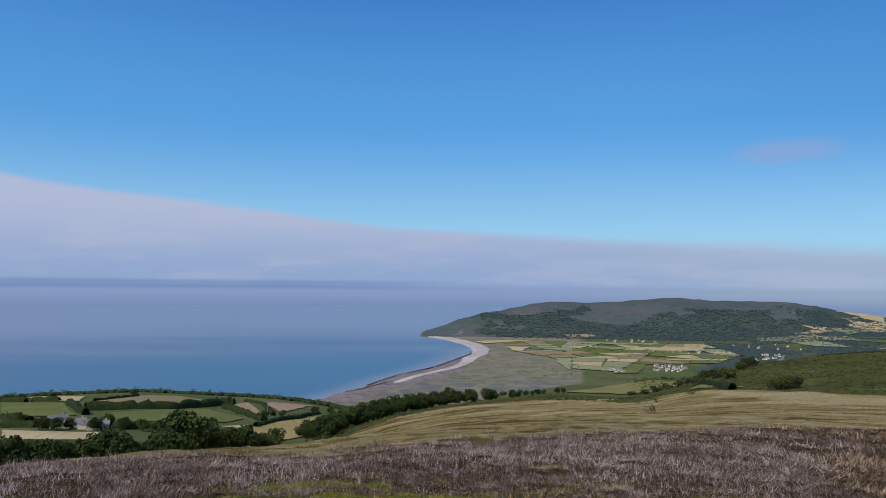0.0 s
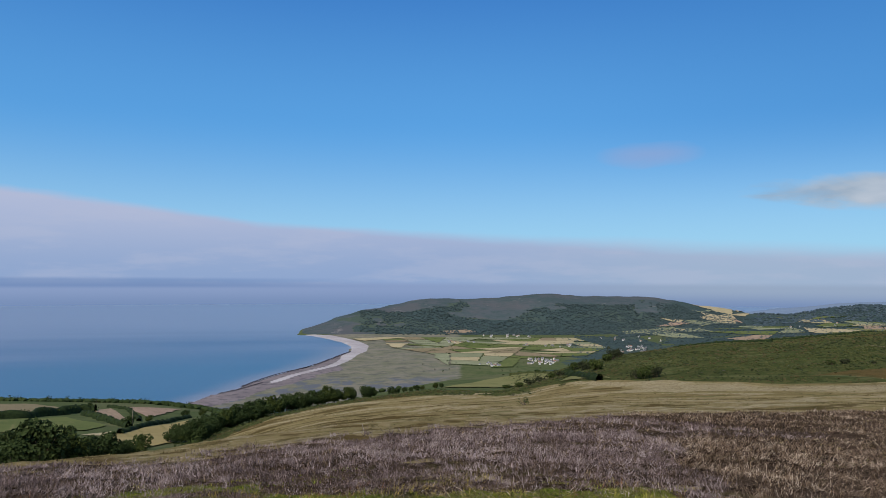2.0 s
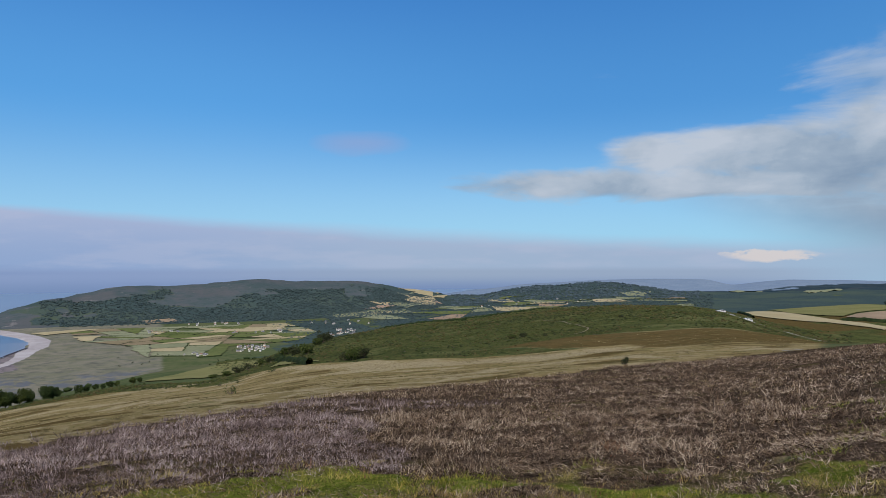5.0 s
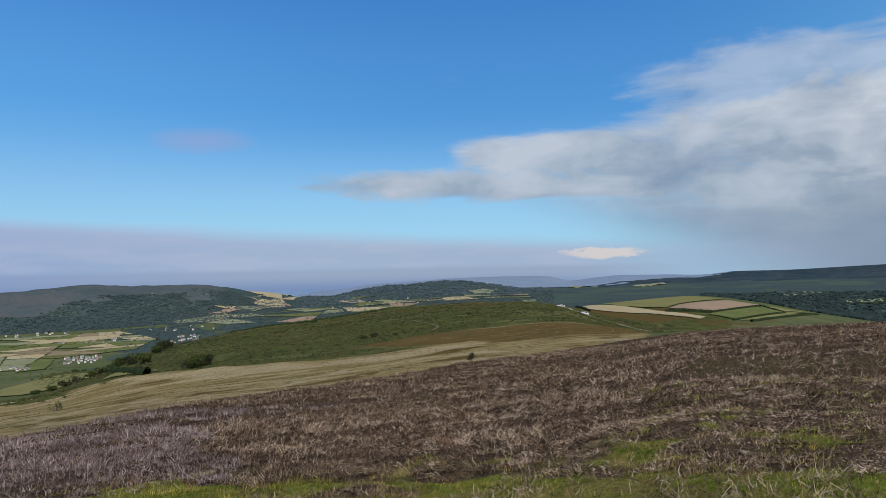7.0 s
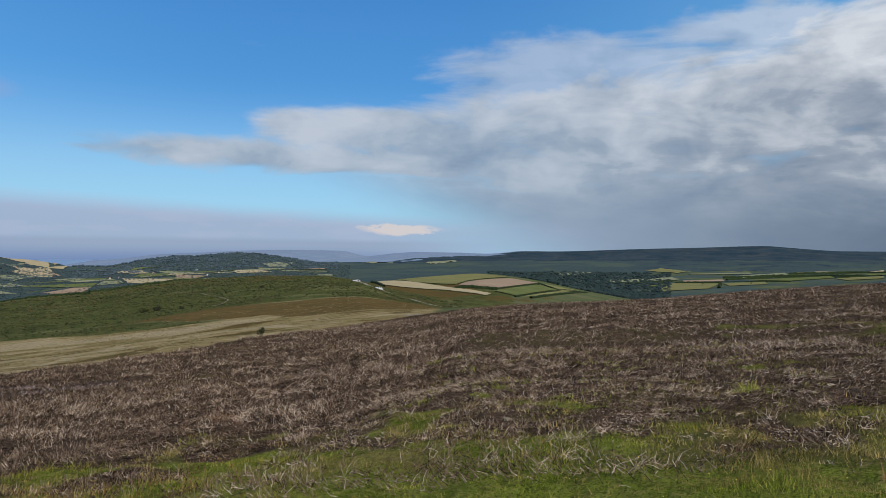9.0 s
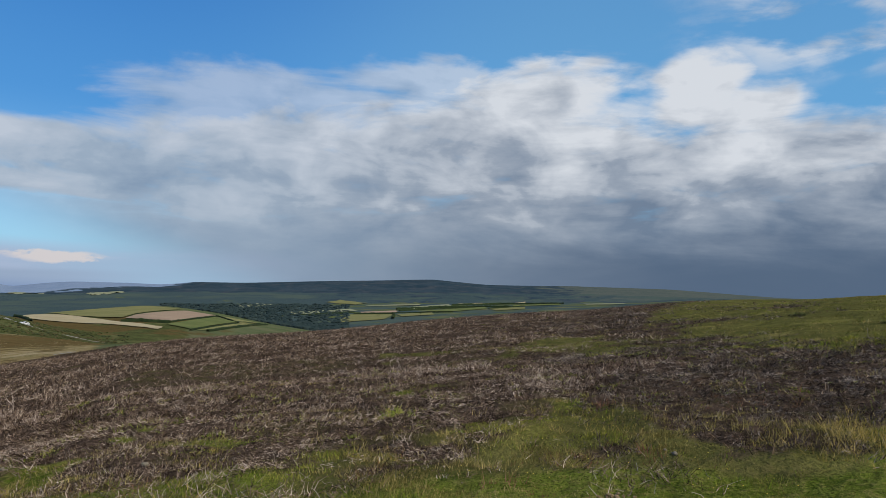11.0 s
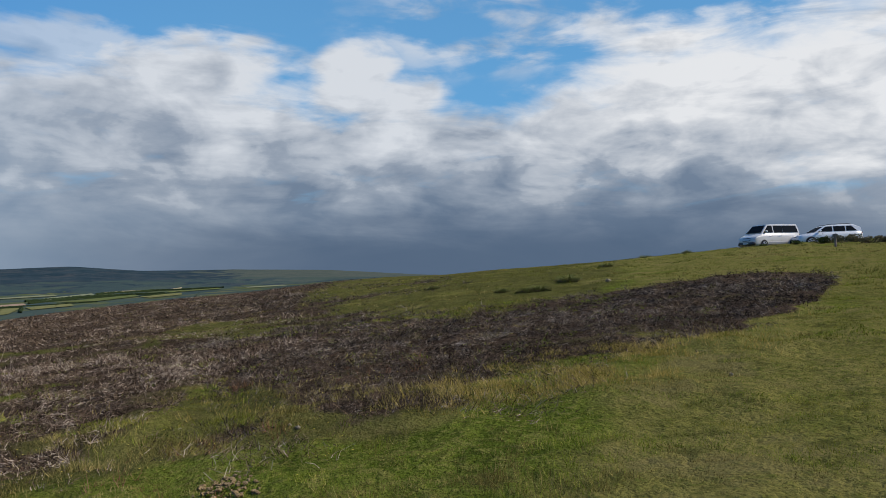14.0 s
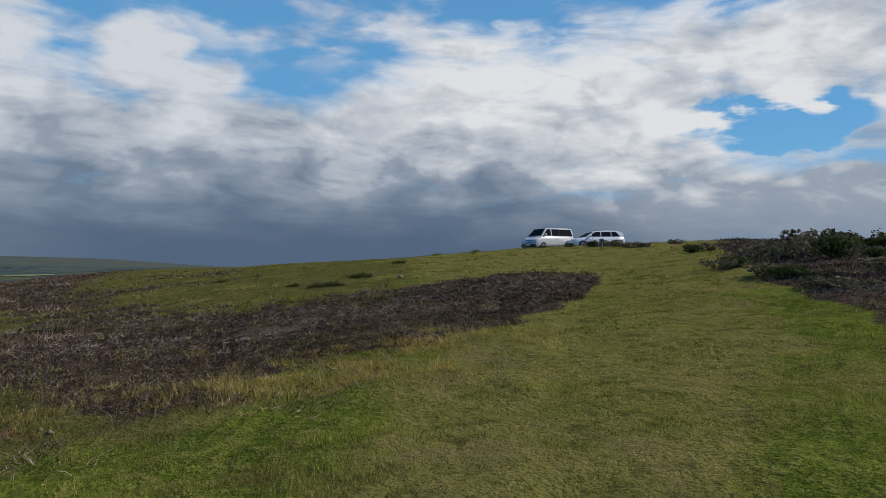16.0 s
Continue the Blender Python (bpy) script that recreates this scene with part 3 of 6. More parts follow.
def heather_at(x, y):
    az, r = bearing(x, y)
    edge = fractal(x / 2.2, y / 2.2, 3, 21) * .9
    soft = np.interp(az, [-140, -132, -116, -100, -60, -20, 20, 40], [1.7, 1.4, 1.5, 2.6, 2.8, 2.5, 1.7, 1.5])
    ragged = edge + fractal(x / .9, y / .9, 2, 22) * .35 * soft
    a = smooth(r + ragged * (.6 + .6 * soft), look_up(heath_in, az) - soft, look_up(heath_in, az) + soft) * (1 - smooth(r + ragged * 1.5, look_up(heath_out, az) - 1.2 * soft, look_up(heath_out, az) + 1.2 * soft))
    upper = between(az + edge * 2, -104, -78, 2.5) * between(r + edge * 3, 26, 96, 3) * (1 - smooth(-az, 98, 106) * (1 - smooth(r, 50, 75)))
    strip = between(az, -112, -78, 2) * smooth(r + edge * 2, 24, 30) * (1 - smooth(r, 90, 96)) * (1 - smooth(-az - r * .18, 86, 92))
    rim = np.interp(-az, [148, 150, 153, 155.5, 159, 166], [44, 25, 16, 13.4, 11, 8])
    east = smooth(-az + edge, 147.8, 150.5) * smooth(180 + az, 0, 6) * smooth(r + edge * 2.2, rim - 1.5, rim + 1.5) * (1 - smooth(r, 50, 60))
    mixed = between(az + edge * 3, -112, -68, 4) * between(r + edge * 2, 17, 62, 4) * np.clip(.42 + .5 * fractal(x / 3, y / 3, 2, 77), 0, .62)
    thin = between(az + edge * 3, -119, -70, 4) * between(r + edge, 7.4, 11, .6) * np.clip(.36 + .6 * fractal(x / 1.1, y / 1.1, 2, 78), 0, .62)
    mixed = np.maximum(mixed, thin)
    return np.clip(np.maximum.reduce([a * (1 - .45 * between(az, -82, -60, 4) * between(r, 19, 30, 3)), upper * smooth(r, 24, 34), strip * .8, east, mixed]), 0, 1)


def terraces(az, r):
    """Sheep-worn bands along the slope, -1 to 1."""
    return fractal(az / 4.2 + 2 * np.log(r), np.log(r) / .075 + az / 22, 4, 58) * .75


def covers(x, y, z):
    az, r = bearing(x, y)
    heath = heather_at(x, y)
    wob = fractal(x / 60, y / 60, 3, 31)
    beyond = smooth(r, look_up(near_r, az) * .97, look_up(near_r, az) * 1.06)
    slope = beyond * between(az, -60, 60, 3)
    lim = np.interp(az, [-60, -52, -46, -40, -34, -28, -22, -16, -8, 0, 8, 14], [150, 150, 165, 165, 175, 185, 200, 255, 320, 300, 235, 170])
    dry = slope * (1 - smooth(r + wob * 18, lim - 6, lim + 6))
    wedge = np.interp(-az, [34, 44, 52, 62], [-10, 34, 52, 52])
    brown = smooth(wedge - np.abs(r + wob * 20 - 196), -14, 14) * between(az, -62, -30, 3)
    dry = np.maximum(dry, brown * .8)
    bracken = between(az, -66, -15, 1.5) * smooth(r + wob * 20, lim - 12, lim + 8) * (1 - smooth(r, 640, 700)) * (1 - brown)
    bracken = np.maximum(bracken, between(az, -17, 9, 1.5) * between(r + wob * 15, lim - 55, lim + 30, 10) * .75)
    turf = (1 - smooth(r, look_up(near_r, az) * .98, look_up(near_r, az) * 1.1))
    turf = turf * (1 - between(az, -57, 70, 2) * smooth(r, look_up(heath_in, az) + 1, look_up(heath_in, az) + 2.5))
    dry = np.maximum(dry, between(az, -57, 60, 2) * (1 - turf) * (r < 60))
    turf = np.maximum(turf, smooth(-az, 100, 108) * (1 - smooth(r, 300, 500)))
    out = beyond_shore(az, r)
    flat = between(r, 860, 2040, 25) * (az > -34) * (z < -143)
    bar = smooth(r, 1320, 1520)
    shingle = flat * between(out, -2.1 * (1 - bar) - 1.35 * bar, -1.35 * (1 - bar) - .1 * bar, .3) * smooth(r, 1060, 1120)
    shingle = np.maximum(shingle, between(out, -1.0, .2, .15) * between(r, 1640, 2060, 30) * (z < -140))
    mud = flat * between(out + wob * .8, -3.3 + 2.4 * smooth(r, 1180, 1500), .4, .25) * (1 - smooth(r, 1500, 1600))
    marsh = flat * smooth(az, -12.5, -9.5) * smooth(r + wob * 60, 800, 900)
    hill = smooth(z, -148.2, -146.5) * smooth(r, 1960, 2060)
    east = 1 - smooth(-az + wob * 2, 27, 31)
    top = hill * smooth(z + wob * 14 + fractal(x / 280, y / 280, 2, 33) * 34, -92, -74) * east
    wood = hill * (1 - top) * east * smooth(-az + wob * 4, 1, 6)
    wood = np.maximum(wood, hill * between(az, -51, -34, 1) * smooth(z, -100, -84) * smooth(r, 2250, 2450))
    wood = np.maximum(wood, between(az, -90, -66, 2) * between(r + wob * 60, 980, 1350, 60) * (1 - smooth(-az + wob * 8, 78, 86) * .5))
    wood = np.maximum(wood, between(az + wob * 3, -77, -64, 1.5) * between(r + wob * 80, 960, 2150 - 90 * np.clip(-az - 68, 0, 8), 60))
    cliffwood = between(az, -6, 60, 1) * smooth(r + wob * 15, look_up(field_r, az) - 30, look_up(field_r, az)) * (1 - smooth(r, 840, 900))
    cliffwood = np.maximum(cliffwood, between(az, -26, -2, 2) * between(r, 520, 880, 20) * .9)
    wood = np.maximum(wood, cliffwood)
    inland = smooth(-az, 24, 29) * smooth(r + wob * 40, 780, 860) * (r < 3100) * (1 - flat)
    wood = np.maximum(wood, inland * np.clip(.86 + wob * .4, 0, 1) * (1 - .36 * smooth(-az + wob * 3, 71, 77)) * (1 - between(az, -75, -54, 1.5) * (r < 1010)))
    wood = np.maximum(wood, flat * smooth(-az + wob * 2, 18, 21) * (r > 1100) * .6)
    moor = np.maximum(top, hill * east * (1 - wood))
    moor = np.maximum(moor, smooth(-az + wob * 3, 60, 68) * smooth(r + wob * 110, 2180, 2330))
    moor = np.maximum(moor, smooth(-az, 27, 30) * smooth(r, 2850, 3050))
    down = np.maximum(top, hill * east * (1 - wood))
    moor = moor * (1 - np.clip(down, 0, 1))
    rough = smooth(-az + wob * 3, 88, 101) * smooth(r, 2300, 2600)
    trodden = between(az + fractal(x / 3, y / 3, 2, 9) * 4, -153, -126, 4) * (1 - smooth(r, 40, 60))
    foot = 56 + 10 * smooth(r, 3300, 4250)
    # the farthest ridge, which takes the painted haze colour
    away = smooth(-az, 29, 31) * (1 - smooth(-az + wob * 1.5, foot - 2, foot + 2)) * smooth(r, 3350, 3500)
    half = np.interp(-az, [34, 44, 52, 62], [-10, 34, 52, 52])
    tawny = np.maximum(between(az + wob * 6, -130, -66, 6) * smooth(r, 15, 20) * .85, between(az, -118, -74, 5) * between(r, 6.8, 11, .8) * .7)
    rust = smooth(half - np.abs(r + wob * 30 - 196), -14, 14) * between(az, -62, -30, 3)
    rust = np.maximum(rust, between(az, -70, -34, 4) * smooth(r - (az + 50) * 4, 270, 400) * (1 - smooth(r, 640, 700)) * np.clip(.45 + .5 * fractal(x / 70, y / 40, 3, 36), 0, .8))
    pale = between(az, -47, -19, 2) * between(r + wob * 14, lim - 26, lim - 5, 7) * .7
    band = terraces(az, r)
    lower = dry * slope * (1 - .6 * brown)
    pale = np.maximum(pale, lower * smooth(band, .14, .5) * .7)
    rust = np.maximum(rust, lower * smooth(-band, .12, .5) * .62)
    brow = np.interp(-az, [-30, 0, 13, 18, 23.5, 29.5, 37, 45, 54, 60], [16, 18, 23, 26, 31, 42, 84, 92, 96, 108])
    pale = np.maximum(pale, beyond * between(az, -58, 24, 3) * between(r + wob * .1 * brow, brow * 1.11, brow * 1.18, brow * .06) * .68)
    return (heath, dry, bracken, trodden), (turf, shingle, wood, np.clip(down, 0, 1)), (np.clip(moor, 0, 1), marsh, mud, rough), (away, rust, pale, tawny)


def build_ground():
    cols = np.concatenate([np.arange(40, -172, -.3), np.arange(-172, -320, -3.0)])
    rows = np.concatenate([[.02, .5], np.geomspace(1.2, 100, 210), np.geomspace(102, 860, 150), np.linspace(868, 2120, 96), np.geomspace(2140, 4920, 54)])
    az, r = np.meshgrid(np.radians(cols), rows, indexing="ij")
    x, y = CX - r * np.sin(az), CY + r * np.cos(az)
    z = height(x, y)
    n, m = x.shape
    i = np.arange(n * m).reshape(n, m)
    a, b = i, np.roll(i, -1, 0)
    quads = np.stack([a[:, :-1], b[:, :-1], b[:, 1:], a[:, 1:]], -1).reshape(-1, 4)[:, ::-1]
    ob = mesh_object("ground", np.stack([x, y, z], -1).reshape(-1, 3), quads, LAND)
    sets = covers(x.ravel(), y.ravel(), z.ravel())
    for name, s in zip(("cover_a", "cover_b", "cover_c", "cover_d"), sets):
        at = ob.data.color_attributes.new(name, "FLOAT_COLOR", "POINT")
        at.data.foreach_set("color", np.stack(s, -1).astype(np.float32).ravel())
    return tagged(ob, "heather moor falling to farmland, shingle bay and wooded hills", "ground", kind="structure")


def build_sea():
    cols, rows = np.arange(-60, 75, .9), np.concatenate([np.linspace(560, 2200, 90), np.geomspace(2230, 4930, 14)])
    az, r = np.meshgrid(np.radians(cols), rows, indexing="ij")
    x, y = CX - r * np.sin(az), CY + r * np.cos(az)
    n, m = x.shape
    i = np.arange(n * m).reshape(n, m)
    quads = np.stack([i[:-1, :-1], i[1:, :-1], i[1:, 1:], i[:-1, 1:]], -1).reshape(-1, 4)[:, ::-1]
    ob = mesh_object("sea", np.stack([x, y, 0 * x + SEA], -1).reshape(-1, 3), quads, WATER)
    out = beyond_shore(np.degrees(az), r)
    shoal = np.clip(1 - out / 3.2, 0, 1) ** 1.3 * (r < 1700) * (r > 850)
    at = ob.data.attributes.new("shoal", "FLOAT", "POINT")
    at.data.foreach_set("value", shoal.astype(np.float32).ravel())
    return tagged(ob, "calm blue-grey sea fading into haze", "sea", kind="structure")


ground, sea = build_ground(), build_sea()


# ---- tools for things ----
def part(name, verts, faces, material, parent, label="", smooth=False):
    """One mesh object under a thing; faces may have different numbers of sides."""
    me = bpy.data.meshes.new(name)
    me.from_pydata([tuple(map(float, v)) for v in verts], [], [tuple(map(int, f)) for f in faces])
    me.polygons.foreach_set("use_smooth", np.full(len(me.polygons), smooth))
    me.materials.append(material)
    ob = new(name, me)
    ob.parent = parent
    return tagged(ob, label)


def from_bm(name, bm, material, parent, label="", smooth=False):
    me = bpy.data.meshes.new(name)
    bm.to_mesh(me)
    bm.free()
    me.polygons.foreach_set("use_smooth", np.full(len(me.polygons), smooth))
    me.materials.append(material)
    ob = new(name, me)
    ob.parent = parent
    return tagged(ob, label)


def spot(az, r):
    """The place on the ground at a bearing and a distance."""
    x, y = CX - r * math.sin(radians(az)), CY + r * math.cos(radians(az))
    return x, y, float(height(x, y))


def leaf_cloud(rng, centres, radii, count, size):
    """Quads for leaf clumps, strewn through the outer part of some balls."""
    k = rng.integers(0, len(centres), count)
    d = rng.normal(size=(count, 3))
    d /= np.linalg.norm(d, axis=1, keepdims=True)
    p = centres[k] + d * radii[k][:, None] * (rng.uniform(.35, 1, count) ** .5)[:, None]
    n = d + rng.normal(size=(count, 3)) * .7
    n /= np.linalg.norm(n, axis=1, keepdims=True)
    u = np.cross(n, rng.normal(size=(count, 3)))
    u /= np.linalg.norm(u, axis=1, keepdims=True)
    v = np.cross(n, u)
    s = size * rng.uniform(.55, 1.35, count)[:, None]
    a, b, c, e = p - u * s, p + v * s * .7 + n * s * .3, p + u * s, p - v * s * .7 + n * s * .2
    verts = np.stack([a, b, c, e], 1).reshape(-1, 3)
    return verts, np.arange(count * 4).reshape(-1, 4)


def stem(path, radii, sides=6):
    """A tapered tube along some points."""
    vs, fs = [], []
    for j, (p, r) in enumerate(zip(path, radii)):
        d = Vector(path[min(j + 1, len(path) - 1)]) - Vector(path[max(j - 1, 0)])
        q = d.to_track_quat("Z", "Y")
        vs += [Vector(p) + q @ Vector((r * math.cos(2 * math.pi * i / sides), r * math.sin(2 * math.pi * i / sides), 0)) for i in range(sides)]
    for j in range(len(path) - 1):
        for i in range(sides):
            fs.append((j * sides + i, j * sides + (i + 1) % sides, (j + 1) * sides + (i + 1) % sides, (j + 1) * sides + i))
    fs.append(tuple(range(len(vs) - sides, len(vs))))
    return vs, fs


def joined(pieces):
    vs, fs = [], []
    for v, f in pieces:
        fs += [tuple(i + len(vs) for i in g) for g in f]
        vs += list(v)
    return vs, fs


BARK = surface("bark", [(.09, .07, .055), (.13, .10, .08), (.06, .05, .04)], 3, .9, bump=.02)
LEAF_DARK = foliage("hedgerow_leaves", (.020, .034, .012), (.062, .086, .030), .5)
LEAF_GREEN = foliage("scrub_leaves", (.030, .046, .014), (.085, .105, .03), .5)
GORSE = foliage("gorse_leaves", (.02, .027, .014), (.062, .068, .032), 2)
HEATHER_BUSH = foliage("heather_sprigs", (.045, .045, .026), (.19, .165, .095), 2)
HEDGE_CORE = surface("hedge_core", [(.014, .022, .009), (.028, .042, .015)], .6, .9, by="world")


def tree_model(seed, material, h=7.0, spread=.55, leaves=720, limbs=6):
    """A broad hedgerow tree h metres high: trunk with limbs, and a crown of leaf clumps."""
    rng = np.random.default_rng(seed)
    top = new("hedgerow_tree")
    lean = rng.normal(size=2) * .04 * h
    trunk = [(0, 0, -.3), (lean[0] * .3, lean[1] * .3, h * .25), (lean[0], lean[1], h * .62)]
    pieces = [stem(trunk, (h * .034, h * .027, h * .012))]
    centres, radii = [], []
    for i in range(limbs):
        a = 2 * math.pi * i / limbs + rng.uniform(-.4, .4)
        z0, z1 = h * rng.uniform(.16, .34), h * rng.uniform(.42, .72)
        d = h * spread * rng.uniform(.5, .85)
        tip = (d * math.cos(a), d * math.sin(a), z1)
        pieces.append(stem([(lean[0] * .3, lean[1] * .3, z0), (tip[0] * .5, tip[1] * .5, (z0 + z1) * .5), tip], (h * .016, h * .011, h * .004), 5))
        centres.append(tip), radii.append(h * rng.uniform(.17, .25))
        b = rng.uniform(0, 6.3)
        centres.append((.8 * d * math.cos(b), .8 * d * math.sin(b), h * rng.uniform(.2, .45))), radii.append(h * rng.uniform(.14, .22))
    for i in range(4):
        centres.append((lean[0] + rng.normal() * h * .14, lean[1] + rng.normal() * h * .14, h * rng.uniform(.62, .82))), radii.append(h * rng.uniform(.14, .22))
    part("trunk", *joined(pieces), BARK, top, "grey-brown bark")
    v, f = leaf_cloud(rng, np.array(centres), np.array(radii), leaves, h * .045)
    v[:, 2] = np.maximum(v[:, 2], .05 * h)
    crown = mesh_object("crown", v, f, material, top, False)
    tagged(crown, "dense dark green leaves")
    return top


def bush_model(seed, material, name, h=1.0, wide=1.0, leaves=420):
    """A low rounded bush, one metre high by default."""
    rng = np.random.default_rng(seed)
    top = new(name)
    n = 9
    a, d = rng.uniform(0, 6.3, n), rng.uniform(.1, .75, n) * wide
    centres = np.stack([d * np.cos(a), d * np.sin(a), h * rng.uniform(.3, .62, n)], 1)
    v, f = leaf_cloud(rng, centres, h * rng.uniform(.25, .42, n), leaves, .085)
    v[:, 2] = np.maximum(v[:, 2], .01)
    tagged(mesh_object("foliage", v, f, material, top, False), "bristly uneven leaf clumps")
    part("stem", *joined([stem([(0, 0, -.15), (.6 * c[0], .6 * c[1], .5 * c[2]), tuple(c)], (.035, .022, .01), 4) for c in centres]), BARK, top)
    return top


RUSHES = foliage("rush_stems", (.09, .11, .03), (.19, .20, .065), 2)


def tussock_model(seed):
    """A tuft of rushes a metre high, arching outwards."""
    rng = np.random.default_rng(seed)
    top = new("rush_tussock")
    n = 150
    a, d = rng.uniform(0, 6.283, n), rng.uniform(0, .75, n)
    out = np.stack([np.cos(a), np.sin(a), 0 * a], 1)
    side = np.stack([-np.sin(a), np.cos(a), 0 * a], 1) * .03
    h = rng.uniform(.5, 1, n)[:, None] * (1 - .5 * d[:, None])
    p0 = out * d[:, None]
    p1, p2 = p0 + out * .12 + np.array([0, 0, .6]) * h, p0 + out * .4 + np.array([0, 0, 1.0]) * h
    v = np.stack([p0 - side, p0 + side, p1 - side * .8, p1 + side * .8, p2 - side * .2, p2 + side * .2], 1).reshape(-1, 3)
    f = (np.array([(0, 1, 3, 2), (2, 3, 5, 4)])[None] + (np.arange(n) * 6)[:, None, None]).reshape(-1, 4)
    mesh_object("tuft", v, f, RUSHES, top, False)
    mesh_object("dead_tuft", v * np.array([1.1, 1.1, .55]), f, HEATHER_BUSH, top, False)
    return top


FIELD_COLOURS = {
    "green": [(.085, .11, .035), (.12, .14, .045), (.15, .15, .06)], "olive": [(.16, .155, .06), (.20, .185, .075), (.13, .135, .05)],
    "tan": [(.21, .165, .10), (.25, .19, .115), (.18, .15, .08)], "straw": [(.37, .30, .17), (.43, .35, .205), (.31, .25, .14)],
    "pink": [(.29, .20, .14), (.34, .24, .165), (.25, .18, .12)], "ochre": [(.26, .20, .085), (.31, .24, .105), (.22, .18, .07)],
    "pale": [(.20, .21, .125), (.26, .26, .155), (.16, .18, .095)]}
FIELD_WORDS = {"green": "green grazed pasture", "olive": "yellow-green summer meadow", "tan": "dry tan hay meadow", "straw": "pale straw-coloured stubble field",
               "pink": "bare pinkish-brown ploughed field", "ochre": "ochre ripening grain field", "pale": "pale green hay field"}


def field_material(name):
    m = bpy.data.materials.new("field_" + name)
    m.use_nodes = True
    k = Net(m.node_tree)
    pos = k.tree.nodes.new("ShaderNodeNewGeometry").outputs["Position"]
    px, py, pz = k.parts(pos)
    a, b, c = FIELD_COLOURS[name]
    rows = k.noise(k.xyz(k.math("ADD", k.math("MULTIPLY", px, .35), k.math("MULTIPLY", py, .12)), k.math("MULTIPLY", py, .03), 0), 1.0, 4, .6)
    col = k.mix(k.span(k.noise(pos, .03, 5, .6), .35, .65), a, b)
    col = k.mix(k.span(rows, .5, .7), col, c)
    own = k.tree.nodes.new("ShaderNodeObjectInfo").outputs["Random"]
    col = k.mix(k.math("MULTIPLY", own, .25), col, (.15, .15, .07))
    p = k.tree.nodes.new("ShaderNodeBsdfPrincipled")
    k.put(p.inputs["Base Color"], col)
    p.inputs["Roughness"].default_value = 1
    p.inputs["Specular IOR Level"].default_value = 0
    n = k.tree.nodes.new("ShaderNodeBump")
    n.inputs["Distance"].default_value = .25
    k.put(n.inputs["Height"], k.noise(pos, .8, 4, .7))
    k.put(p.inputs["Normal"], n.outputs[0])
    k.tree.links.new(p.outputs[0], k.tree.nodes.new("ShaderNodeOutputMaterial").inputs[0])
    return m


FIELD = {n: field_material(n) for n in FIELD_COLOURS}
hedge_rng = np.random.default_rng(5)


def field(kind, *corners):
    """A field laid on the ground between corners given as bearing and distance."""
    bm = bmesh.new()
    vs = [bm.verts.new((CX - r * math.sin(radians(a)), CY + r * math.cos(radians(a)), 0)) for a, r in corners]
    bm.faces.new(vs)
    for cuts in (3, 3):
        bmesh.ops.subdivide_edges(bm, edges=bm.edges[:], cuts=cuts, use_grid_fill=True)
        bmesh.ops.triangulate(bm, faces=bm.faces[:])
        if len(bm.edges) > 220:
            break
    if len(bm.edges) < 700:
        bmesh.ops.subdivide_edges(bm, edges=bm.edges[:], cuts=1)
        bmesh.ops.triangulate(bm, faces=bm.faces[:])
    r = sum(c[1] for c in corners) / len(corners)
    co = np.array([v.co[:] for v in bm.verts])
    wob = .004 * r
    co[:, 0] += fractal(co[:, 0] / wob / 4, co[:, 1] / wob / 4, 2, 3) * wob * .5
    zs = height(co[:, 0], co[:, 1]) + .12 + r * .0008
    for v, c, z in zip(bm.verts, co, zs):
        v.co = (c[0], c[1], z)
    bmesh.ops.recalc_face_normals(bm, faces=bm.faces[:])
    if sum(f.normal.z for f in bm.faces) < 0:
        bmesh.ops.reverse_faces(bm, faces=bm.faces[:])
    ob = from_bm("field", bm, FIELD[kind], None, smooth=True)
    return tagged(ob, FIELD_WORDS[kind] + " between dark hedges", "field", "farm fields", "structure")


def hedge(h, *line, scale=1.0):
    """A hedge h metres high along points given as bearing and distance: a lumpy core and leaf clumps on it."""
    pts = np.array([spot(a, r)[:2] for a, r in line])
    far = float(np.mean([r for a, r in line]))
    seg = np.linalg.norm(np.diff(pts, axis=0), axis=1)
    s = np.concatenate([[0], np.cumsum(seg)])
    n = int(np.clip(s[-1] / (h * .8), 6, 70))
    u = np.linspace(0, s[-1], n)
    x, y = np.interp(u, s, pts[:, 0]), np.interp(u, s, pts[:, 1])
    rng = hedge_rng
    x, y = x + rng.normal(size=n) * h * .15, y + rng.normal(size=n) * h * .15
    tx, ty = np.gradient(x), np.gradient(y)
    t = np.hypot(tx, ty)
    nx, ny = -ty / t, tx / t
    top = h * rng.uniform(.62, 1.05, n)
    wide = h * rng.uniform(.38, .62, n)
    ring = []
    for side, up in ((-1, -.2), (-.9, .5), (-.35, .95), (.35, .95), (.9, .5), (1, -.2)):
        px, py = x + nx * wide * side, y + ny * wide * side
        ring.append(np.stack([px, py, height(px, py) + up * top], 1))
    v = np.stack(ring, 1).reshape(-1, 3)
    i = np.arange(n - 1)[:, None] * 6 + np.arange(5)[None]
    f = np.stack([i, i + 1, i + 7, i + 6], -1).reshape(-1, 4)
    ob = new("hedge")
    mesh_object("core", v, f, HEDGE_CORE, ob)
    m = int(np.clip(s[-1] / h * 14, 40, 420))
    j = rng.integers(0, n, m)
    c = np.stack([x[j], y[j], height(x[j], y[j]) + top[j] * .5], 1)
    lv, lf = leaf_cloud(rng, c, wide[j] * 1.05, m, max(h * .14, far * .0005))
    mesh_object("foliage", lv, lf, LEAF_DARK, ob, False)
    return tagged(ob, "dark clipped field hedge with ragged top", "hedge", "field hedges")


